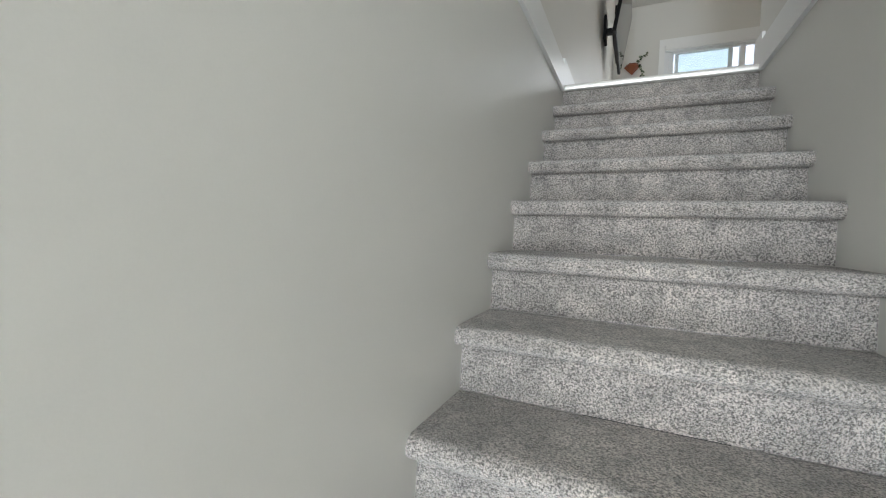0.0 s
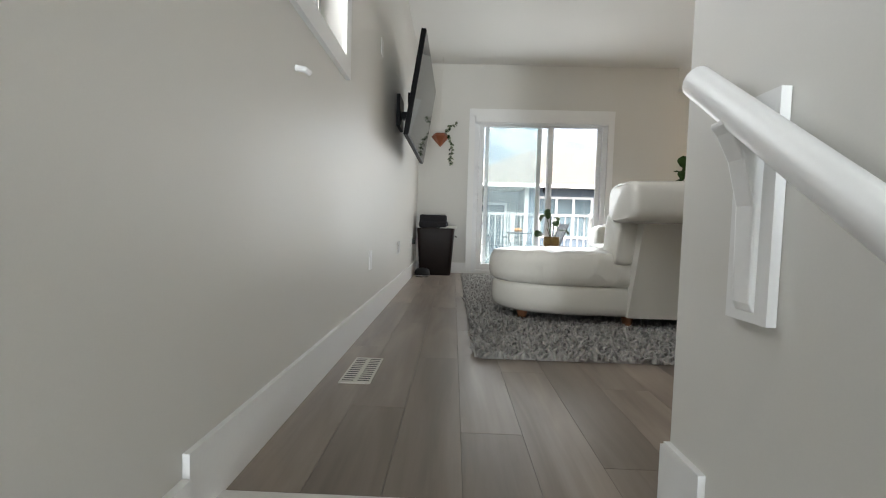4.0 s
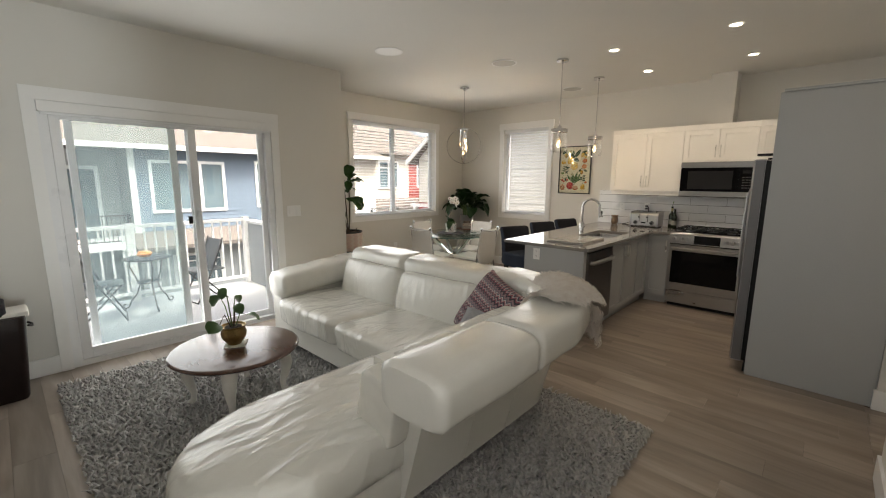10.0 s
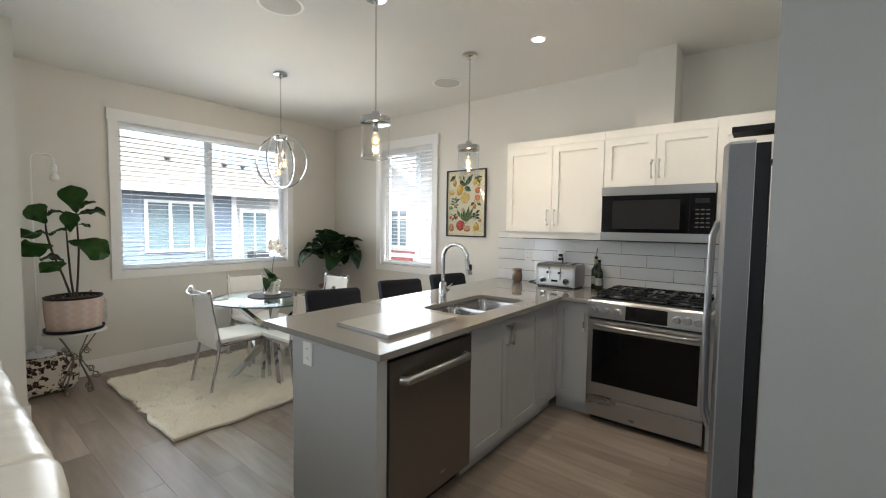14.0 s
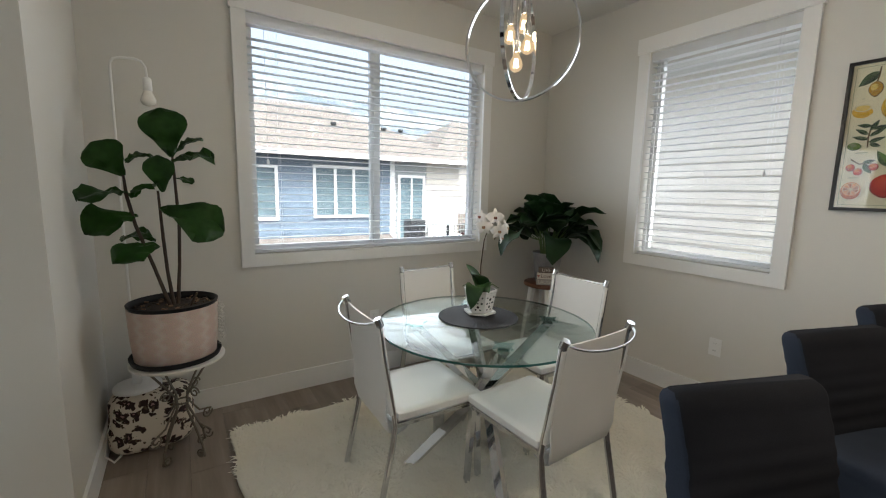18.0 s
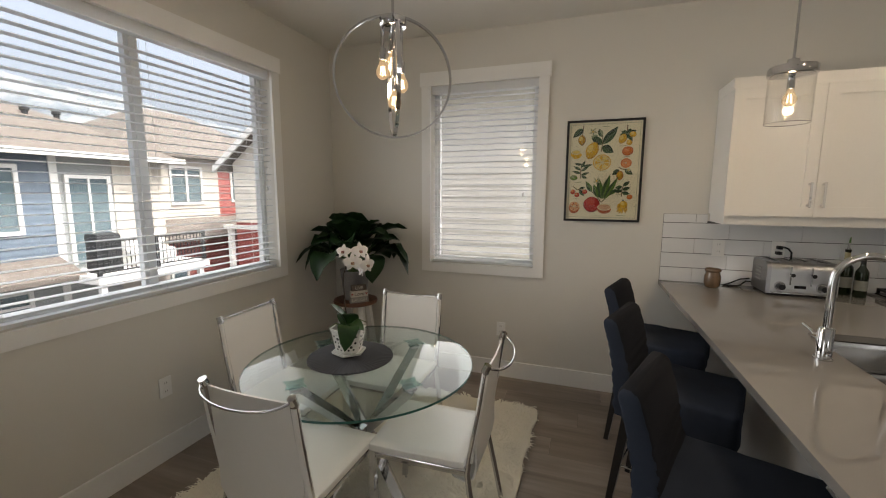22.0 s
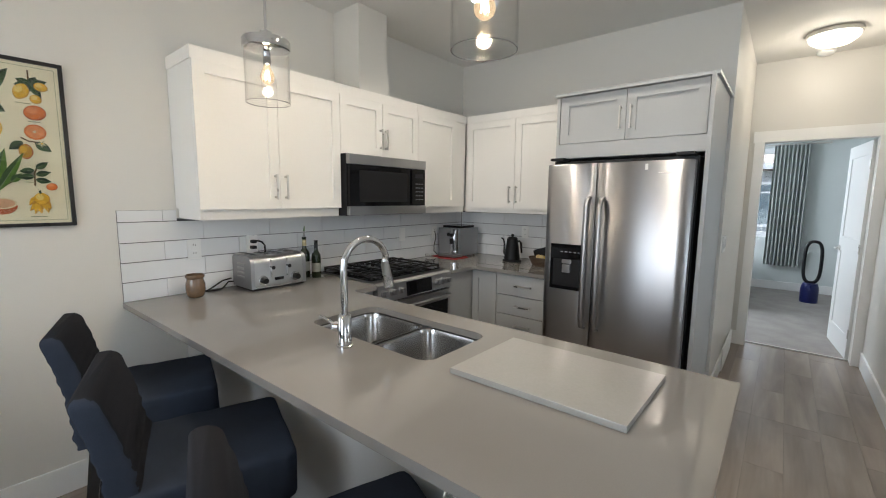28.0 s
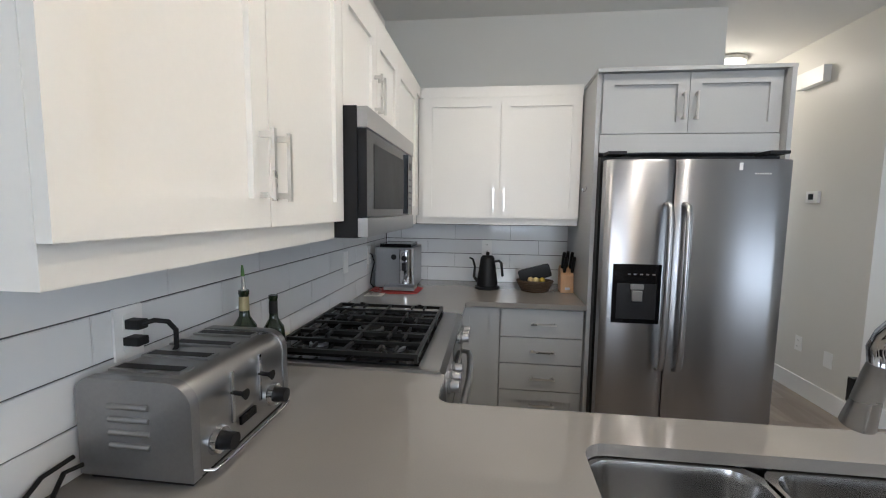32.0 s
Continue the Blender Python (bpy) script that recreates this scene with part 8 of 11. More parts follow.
# storage bin, folded blanket, speaker
_e = thing("storage_hamper", (0.27, 7.05, 0.0), "dark brown leather storage hamper in the corner", "hamper")
HAMPER = material("dark_brown_leather", (0.014, 0.0075, 0.006), 0.42, var=0.2, scale=12, bump=0.3, bscale=120, spec=0.2)
_b = bmesh.new()
_lp = []
for _s, _z in ((0.80, 0.001), (0.83, 0.02), (0.97, 0.50), (1.0, 0.585), (0.98, 0.60)):
    _lp.append([_b.verts.new((0.275 + (x - 0.275) * _s, 7.02 + (y - 7.02) * _s, _z)) for x, y in rounded(0.04, 0.52, 6.83, 7.21, 0.05)])
skin(_b, _lp)
part("body", _b, HAMPER, _e, smooth=True)
part("handle", tube([(0.525, 6.98, 0.50), (0.545, 7.0, 0.49), (0.545, 7.06, 0.49), (0.525, 7.08, 0.50)], 0.008, 8), HAMPER, _e, smooth=True)
_e = thing("white_cloth", (0.44, 7.0, 0.60), "crumpled white cloth hanging from the hamper rim", "cloth")
part("cloth", cushion(0.33, 0.53, 6.88, 7.12, 0.592, 0.625, 0.5, 8, 0.012, 3), OFFWHITE, _e, smooth=True)
_e = thing("folded_blanket", (0.25, 7.02, 0.626), "folded dark grey blanket on top of the hamper", "blanket")
_bl = material("dark_grey_fleece", (0.022, 0.021, 0.025), 0.95, var=0.3, scale=20, bump=0.6, bscale=120, dist=0.004)
part("lower_fold", cushion(0.06, 0.43, 6.87, 7.18, 0.602, 0.69, 0.5, 10, 0.01, 21), _bl, _e, smooth=True)
part("upper_fold", cushion(0.07, 0.41, 6.88, 7.17, 0.67, 0.765, 0.5, 10, 0.012, 22), _bl, _e, smooth=True)
_e = thing("round_speaker", (0.135, 6.66, 0.0), "black domed smart speaker on the floor", "speaker")
part("body", lathe([(0.075, 0.001), (0.092, 0.02), (0.095, 0.05), (0.085, 0.085), (0.06, 0.105), (0.01, 0.112)], (0.135, 6.66, 0), 32), BLACK_MATT, _e, smooth=True)
part("ring", lathe([(0.0935, 0.012), (0.0965, 0.02), (0.0955, 0.026)], (0.135, 6.66, 0), 32, cap=False), CHROME, _e, smooth=True)
_e = thing("power_cord", (0.06, 6.63, 0.0), "black plug and pale cable of the speaker", "cable")
part("plug", WEST.box(6.605, 6.640, 0.0065, 0.045, 0.40, 0.455), BLACK_MATT, _e, bevel=0.004)
part("cable", tube([(0.03, 6.622, 0.40), (0.035, 6.625, 0.30), (0.05, 6.64, 0.12), (0.06, 6.645, 0.04)], 0.0025, 6), OFFWHITE, _e, smooth=True)

# hanging planter
_hx, _hy, _hz = 0.295, 7.10, 1.665
_e = thing("hanging_planter", (_hx, _hy, _hz), "faceted wooden hanging planter with a trailing vine", "planter")
_b = bmesh.new()
_lp = []
for _r, _z in ((0.004, 0.0), (0.118, 0.125), (0.085, 0.165)):
    _lp.append([_b.verts.new((_hx + _r * math.cos(radians(a)), _hy + _r * math.sin(radians(a)), _hz + _z)) for a in range(0, 360, 60)])
skin(_b, _lp)
part("pot", _b, material("reddish_wood", (0.25, 0.075, 0.03), 0.42, var=0.2, scale=8, stretch=(1, 1, 14)), _e, "faceted reddish wooden pot")
for _a in (30, 150, 270):
    part("cord", tube([(_hx + 0.085 * math.cos(radians(_a)), _hy + 0.085 * math.sin(radians(_a)), _hz + 0.16), (_hx, _hy, _hz + 0.56)], 0.002, 6), OFFWHITE, _e)
part("rope", tube([(_hx, _hy, _hz + 0.56), (_hx + 0.01, _hy - 0.05, H - 0.06)], 0.003, 6), OFFWHITE, _e)
part("ceiling_hook", tube([(_hx + 0.01, _hy - 0.05, H - 0.001), (_hx + 0.01, _hy - 0.05, H - 0.04), (_hx + 0.022, _hy - 0.05, H - 0.055), (_hx + 0.022, _hy - 0.05, H - 0.03)], 0.004, 8), OFFWHITE, _e, smooth=True)
_vine = [(_hx + 0.05, _hy, _hz + 0.17), (_hx + 0.13, _hy - 0.01, _hz + 0.26), (_hx + 0.20, _hy - 0.02, _hz + 0.30)]
_vine2 = [(_hx + 0.06, _hy - 0.02, _hz + 0.17), (_hx + 0.13, _hy - 0.03, _hz + 0.12), (_hx + 0.15, _hy - 0.03, _hz - 0.05), (_hx + 0.14, _hy - 0.03, _hz - 0.16), (_hx + 0.17, _hy - 0.03, _hz - 0.24)]
VARIEG = material("variegated_ivy", (0.30, 0.33, 0.22), 0.5, var=0.3, scale=60, second=(0.03, 0.06, 0.03), sharp=True)
_rnd = random.Random(5)
for _v, _cnt in ((_vine, 15), (_vine2, 26)):
    _s = part("vine", tube(_v, 0.002, 6), GREEN_STEM, _e, smooth=True)
    for _k in range(_cnt):
        _u = _k / _cnt * (len(_v) - 1)
        _i = int(_u)
        _p = Vector(_v[_i]).lerp(Vector(_v[_i + 1]), _u - _i)
        _d = Vector((_rnd.uniform(-1, 1), _rnd.uniform(-0.6, 0.6), _rnd.uniform(-0.9, 0.3))).normalized() * 0.045
        part("leaf", leaf(_p, _p + _d, 0.034, 0.1, 0.2, 0, _k, _rnd.uniform(-60, 60), 4, 0.4), VARIEG if _k % 3 else DARK_LEAF, _s, smooth=True)

# ---- dining area ----
WHITE_HIDE = material("white_bonded_leather", (0.80, 0.79, 0.77), 0.34, var=0.02, scale=6, bump=0.15, bscale=220, dist=0.0008)
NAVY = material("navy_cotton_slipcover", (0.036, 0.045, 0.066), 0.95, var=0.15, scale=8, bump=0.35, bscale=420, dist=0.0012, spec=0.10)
# darker copy of the navy cotton, with the back's shade put into its colour
SHADED_NAVY = material("shaded_navy_slipcover", (0.022, 0.023, 0.028), 0.95, var=0.15, scale=8, bump=0.35, bscale=420, dist=0.0012, spec=0.08)
BLACK_WOOD = material("black_lacquered_wood", (0.013, 0.012, 0.012), 0.30, var=0.2, scale=8, bump=0.05)
FROST = glass_material("aqua_glass_pad", (0.72, 0.90, 0.88), 0.2, gloss=0.5)
CERAMIC = material("white_glazed_ceramic", (0.78, 0.77, 0.73), 0.22, var=0.03, bump=0.03)
PETAL = material("white_orchid_petal", (0.82, 0.80, 0.79), 0.6, var=0.05, scale=30, bump=0.2, bscale=90, dist=0.001)
MAT_BLACK = material("black_woven_placemat", (0.018, 0.018, 0.022), 0.65, var=0.2, scale=30, bump=0.3, bscale=300)

# sheepskin
_e = thing("sheepskin_rug", (5.10, 7.0, 0.0), "cream long-haired sheepskin rug under the dining table", "rug")


def ragged_outline(x0, x1, y0, y1, amp, seed):
    out = []
    n = 40
    for i in range(n):
        out.append((x0 + (x1 - x0) * i / n, y0))
    for i in range(n):
        out.append((x1, y0 + (y1 - y0) * i / n))
    for i in range(n):
        out.append((x1 - (x1 - x0) * i / n, y1))
    for i in range(n):
        out.append((x0, y1 - (y1 - y0) * i / n))
    cx, cy = (x0 + x1) / 2, (y0 + y1) / 2
    return [(x + (x - cx) * amp * noise.noise((x * 4, y * 4, seed)), y + (y - cy) * amp * noise.noise((x * 4 + 9, y * 4, seed))) for x, y in out]


part("hide", slab(ragged_outline(3.97, 6.23, 6.21, 7.79, 0.05, 2.0), 0.001, 0.026), SHEEP, _e, bevel=0.008)
locks("wool", grid_spots(3.96, 6.24, 6.20, 7.80, 0.022, 0.0115, 9, 0.05), 0.056, 0.0048, 0.018, 5.0, SHEEP, _e, "long cream wool", 4)

# table
TX, TY = 5.05, 6.907
_e = thing("dining_table", (TX, TY, 0.0), "round glass dining table on crossed chrome legs", "table")
_tb = lathe([(0.518, 0.738), (0.522, 0.7395), (0.522, 0.7485), (0.518, 0.75)], (TX, TY, 0), 72)
_top = part("tabletop", _tb, TABLE_GLASS, _e, "clear glass top with a green edge", smooth=True)
_top.visible_shadow = False
part("glass_edge", lathe([(0.5225, 0.7390), (0.5233, 0.7400), (0.5233, 0.7480), (0.5225, 0.7490)], (TX, TY, 0), 72, cap=False), GLASS_EDGE, _e, "dark green polished glass edge", smooth=True)
for _k in range(4):
    _a = radians(158 + 90 * _k)
    _u, _v = Vector((math.cos(_a), math.sin(_a), 0)), Vector((-math.sin(_a), math.cos(_a), 0))
    _p0 = Vector((TX, TY, 0.014)) + _u * 0.375
    _p1 = Vector((TX, TY, 0.722)) - _u * 0.335
    _off = _v * 0.022
    _leg = part("leg", tube([_p0 + _off * 0.5, _p0.lerp(_p1, 0.5) + _off, _p1 + _off * 0.5], 0.029, 4), CHROME, _e, "square chrome bar leg", bevel=0.002)
    _c = _p1 + _off * 0.5
    part("pad", lathe([(0.030, 0.7225), (0.034, 0.725), (0.034, 0.736), (0.030, 0.7375)], (_c.x, _c.y, 0), 4), CHROME, _leg, "chrome leg end plate")
    _st = []
    for _i in range(8):
        _rr = 0.062 if _i % 2 == 0 else 0.032
        _st.append((_c.x + _rr * math.cos(_a + math.pi * _i / 4 + 0.4), _c.y + _rr * math.sin(_a + math.pi * _i / 4 + 0.4)))
    part("glass_pad", slab(_st, 0.7505, 0.7545), FROST, _e, "aqua star-shaped glass pad", bevel=0.001)

# placemat
_e = thing("placemat", (5.066, 6.977, 0.7505), "round black ribbed placemat on the glass table", "placemat")
_b = bmesh.new()
_lp = []
for _r, _z in ((0.02, 0.0), (0.195, 0.0), (0.203, 0.004), (0.200, 0.0075), (0.03, 0.0075)):
    _lp.append([_b.verts.new((5.066 + _r * math.cos(2 * math.pi * i / 120), 6.977 + _r * math.sin(2 * math.pi * i / 120), 0.7506 + _z + (0.0022 if i % 2 and 0.1 < _r else 0) * (1 if _z > 0.005 else 0))) for i in range(120)])
skin(_b, _lp)
part("mat", _b, MAT_BLACK, _e)

# orchid
OX, OY, OZ = 5.10, 7.007, 0.7605
_e = thing("potted_orchid", (OX, OY, OZ), "white orchid in a pierced white ceramic pot on the table", "plant")


def hexagon(r, z, turn=12):
    return [(OX + r * math.cos(radians(turn + 60 * i)), OY + r * math.sin(radians(turn + 60 * i)), OZ + z) for i in range(6)]


_b = bmesh.new()
skin(_b, [[_b.verts.new(p) for p in hexagon(r, z)] for r, z in ((0.066, 0.0), (0.083, 0.004), (0.085, 0.014), (0.078, 0.014), (0.066, 0.009))])
part("saucer", _b, CERAMIC, _e, "white hexagonal saucer", bevel=0.0015)
_b = bmesh.new()
skin(_b, [[_b.verts.new(p) for p in hexagon(r, z)] for r, z in ((0.056, 0.0105), (0.063, 0.016), (0.083, 0.115), (0.088, 0.120), (0.088, 0.130), (0.081, 0.130), (0.075, 0.108), (0.052, 0.10))])
_pot = part("pot", _b, CERAMIC, _e, "white hexagonal pierced pot", bevel=0.0015)
for _i in range(6):
    _a = radians(12 + 60 * _i + 30)
    _n, _s = Vector((math.cos(_a), math.sin(_a), 0)), Vector((-math.sin(_a), math.cos(_a), 0))
    for _du, _dz, _rr in ((0, 0.045, 0.007), (-0.02, 0.065, 0.006), (0.02, 0.065, 0.006), (0, 0.085, 0.008), (-0.012, 0.030, 0.005), (0.012, 0.030, 0.005), (-0.024, 0.095, 0.005), (0.024, 0.095, 0.005), (0, 0.065, 0.004)):
        _ap = (0.063 + (0.083 - 0.063) * (_dz - 0.016) / 0.099) * math.cos(radians(30))
        _c = Vector((OX, OY, OZ + _dz)) + _n * (_ap + 0.0004) + _s * _du
        _b = bmesh.new()
        _t = (Vector((0, 0, 1)) + _n * 0.175).normalized()
        skin(_b, [ring(_b, _c, _s, _t, _rr, 10), ring(_b, _c + _n * 0.0006, _s, _t, _rr * 0.98, 10)])
        bmesh.ops.recalc_face_normals(_b, faces=_b.faces)
        part("hole", _b, BLACK_MATT, _pot, "dark pierced hole")
part("bark", lathe([(0.072, OZ + 0.104), (0.05, OZ + 0.115), (0.01, OZ + 0.12)], (OX, OY, 0), 14), SOIL, _e, "dark bark chips")
ORCHID_LEAF = material("thick_orchid_leaf", (0.030, 0.078, 0.020), 0.36, var=0.2, scale=14, bump=0.15, bscale=40, spec=0.4)
for _k, (_dx, _dy, _dz, _w, _dr) in enumerate(((-0.045, 0.055, 0.255, 0.065, 0.12), (-0.090, -0.040, 0.075, 0.100, 0.75), (-0.060, -0.020, 0.225, 0.105, 0.22), (-0.025, -0.090, 0.150, 0.075, 0.40), (0.07, 0.05, 0.16, 0.075, 0.4))):
    part("leaf", leaf((OX + _dx * 0.1, OY + _dy * 0.1, OZ + 0.112), (OX + _dx, OY + _dy, OZ + _dz), _w, _dr, 0.2, 0.05, _k, 10 * (_k - 2), 10, 0.35), ORCHID_LEAF, _e, "thick green orchid leaf", smooth=True)
for _k in range(4):
    _a = radians(40 + 95 * _k)
    part("root", tube([(OX, OY, OZ + 0.115), (OX + 0.06 * math.cos(_a), OY + 0.06 * math.sin(_a), OZ + 0.155), (OX + 0.095 * math.cos(_a), OY + 0.095 * math.sin(_a), OZ + 0.135)], [0.004, 0.0035, 0.002], 6), GREEN_STEM, _e, smooth=True)
_stem = [(OX, OY, OZ + 0.11), (OX + 0.02, OY + 0.03, OZ + 0.24), (OX + 0.06, OY + 0.06, OZ + 0.37), (OX + 0.07, OY + 0.04, OZ + 0.44), (OX + 0.05, OY - 0.02, OZ + 0.485), (OX + 0.015, OY - 0.06, OZ + 0.47)]
part("stem", tube(_stem, [0.0032, 0.003, 0.0027, 0.0024, 0.002, 0.0015], 7), STEM, _e, smooth=True)


def orchid_flower(c, facing, size, seed):
    """Five petals and a lip round the middle, as one flower."""
    f = Vector(facing).normalized()
    u = f.cross(Vector((0, 0, 1))).normalized()
    v = u.cross(f)
    c = Vector(c)
    bms = []
    for k, (a, w, ln) in enumerate(((90, 0.55, 1.0), (12, 0.95, 1.0), (168, 0.95, 1.0), (232, 0.5, 0.9), (308, 0.5, 0.9))):
        d = u * math.cos(radians(a)) + v * math.sin(radians(a))
        side = f.cross(d)
        bm = bmesh.new()
        rows = []
        for i in range(7):
            t = i / 6
            hw = size * w * 0.5 * math.sin(math.pi * min(0.97, 0.12 + t * 0.88)) ** 0.7
            q = c + d * (size * ln * t) + f * (size * (0.10 * math.sin(math.pi * t) - 0.12 * t * t) + 0.001 * k)
            rows.append([q + side * (hw * s) + f * (-0.10 * size * s * s + 0.03 * size * noise.noise((seed + k, t * 3, s))) for s in (-1, -0.4, 0.4, 1)])
        top = [[bm.verts.new(p) for p in r] for r in rows]
        bot = [[bm.verts.new(p - f * 0.0012) for p in r] for r in rows]
        for i in range(6):
            for s in range(3):
                bm.faces.new((top[i][s], top[i][s + 1], top[i + 1][s + 1], top[i + 1][s]))
                bm.faces.new((bot[i][s + 1], bot[i][s], bot[i + 1][s], bot[i + 1][s + 1]))
        bms.append(bm)
    return joined(*bms)


LIP = material("yellow_red_lip", (0.50, 0.36, 0.20), 0.5, var=0.3, scale=160, second=(0.18, 0.02, 0.05), sharp=True)
for _k, (_p, _f, _s) in enumerate((((OX + 0.035, OY - 0.055, OZ + 0.500), (-0.5, -0.85, 0.1), 0.044), ((OX - 0.035, OY - 0.055, OZ + 0.455), (-0.8, -0.6, 0.0), 0.044), ((OX + 0.030, OY - 0.095, OZ + 0.435), (-0.35, -0.95, -0.1), 0.045),
                                   ((OX + 0.105, OY - 0.06, OZ + 0.445), (0.45, -0.85, 0.1), 0.040), ((OX + 0.115, OY - 0.01, OZ + 0.39), (0.75, -0.6, 0.0), 0.036), ((OX - 0.01, OY + 0.01, OZ + 0.50), (-0.9, -0.2, 0.2), 0.036))):
    _fl = part("flower", orchid_flower(_p, _f, _s * 1.05, _k), PETAL, _e, "white orchid bloom", smooth=True)
    _c = Vector(_p) + Vector(_f).normalized() * 0.006
    part("lip", turned(cushion(-0.006, 0.006, -0.006, 0.006, -0.009, 0.004, 0.8, 3), Matrix.Translation(_c)), LIP, _fl, "yellow and dark red lip", smooth=True)

# chairs
def skin_square(p, q, a, b):
    """A square bar from p to q that tapers from half-width a to b."""
    bm = bmesh.new()
    lo = []
    for c, h in ((q, b), (p, a)):
        lo.append([bm.verts.new((c[0] + sx * h, c[1] + sy * h, c[2])) for sx, sy in ((-1, -1), (1, -1), (1, 1), (-1, 1))])
    return skin(bm, lo)


def dining_chair():
    e = thing("dining_chair", (0, 0, 0), "white leather dining chair with a chrome tube frame", "chair", "chairs round the glass table")
    part("seat", cushion(-0.205, 0.205, -0.19, 0.235, 0.435, 0.468, 0.55, 8, 0.002, 1, 4.0), WHITE_HIDE, e, "white leather seat pad", smooth=True)
    fr = part("seat_frame", tube([(-0.19, -0.20, 0.422), (-0.19, 0.215, 0.422), (0.19, 0.215, 0.422), (0.19, -0.20, 0.422)], 0.011, 10, closed=True), CHROME, e, "chrome seat frame", smooth=True)
    b = bmesh.new()
    prof = [(-0.268, 0.862), (-0.262, 0.80), (-0.252, 0.70), (-0.240, 0.60), (-0.236, 0.52), (-0.238, 0.450), (-0.222, 0.385), (-0.180, 0.352), (-0.130, 0.362), (-0.085, 0.428)]
    loops = []
    for k, (y, z) in enumerate(prof):
        y0, z0 = prof[max(0, k - 1)]
        y1, z1 = prof[min(len(prof) - 1, k + 1)]
        t = Vector((0, y1 - y0, z1 - z0)).normalized()
        nrm = Vector((0, -t.z, t.y)) * 0.0035
        w = (0.192, 0.192, 0.192, 0.192, 0.192, 0.190, 0.178, 0.160, 0.150, 0.150)[k]
        row = []
        for s in (-1, -0.6, 0, 0.6, 1):
            bow = -0.010 * (1 - s * s) if k < 6 else 0
            row.append((w * s, y + bow, z))
        a = [b.verts.new(Vector(p) + nrm) for p in row]
        c = [b.verts.new(Vector(p) - nrm) for p in reversed(row)]
        loops.append(a + c)
    skin(b, loops)
    bmesh.ops.recalc_face_normals(b, faces=b.faces)
    post = [(-0.213, 0.475), (-0.222, 0.54), (-0.252, 0.72), (-0.270, 0.852)]
    sleeves = [tube([(0.197 * s, y, z) for y, z in post], 0.0138, 12) for s in (-1, 1)]
    part("backrest", joined(b, *sleeves), WHITE_HIDE, e, "white leather sling back sleeved over the posts", smooth=True)
    for s in (-1, 1):
        part("side_rail", box(0.184 * s - 0.009, 0.184 * s + 0.009, -0.195, 0.222, 0.402, 0.434), CHROME, e, "flat chrome side rail", bevel=0.003)
        part("leg", skin_square((0.186 * s, 0.219, 0.432), (0.198 * s, 0.236, 0.001), 0.0125, 0.0115), CHROME, e, "square chrome front leg", bevel=0.002)
        lg = part("leg", tube([(0.208 * s, -0.285, 0.001), (0.206 * s, -0.252, 0.16), (0.202 * s, -0.214, 0.34), (0.199 * s, -0.203, 0.42), (0.197 * s, -0.213, 0.50), (0.196 * s, -0.252, 0.72), (0.195 * s, -0.272, 0.862)], 0.0120, 10, flat=1.35), CHROME, e, "curved chrome rear leg and back post", smooth=True)
        part("end_cap", tube([(0.195 * s, -0.266, 0.855), (0.1945 * s, -0.280, 0.888)], 0.0155, 14), CHROME, lg, "chrome post cap", smooth=True)
    pts = [(0.193 * math.cos(math.pi * (1 - i / 14)), -0.276 - 0.075 * math.sin(math.pi * i / 14), 0.876 - 0.030 * math.sin(math.pi * i / 14)) for i in range(15)]
    part("back_rod", tube(pts, 0.0048, 8), CHROME, e, "thin bowed chrome rod", smooth=True)
    return e


_chair = dining_chair()
_chair.matrix_basis = pose(4.715, 6.985, 0.0, rz=-91)
for _x, _y, _r in ((5.08, 6.548, 2), (5.205, 7.455, 181), (5.60, 7.01, 90)):
    copy_thing(_chair, pose(_x, _y, 0.0, rz=_r))

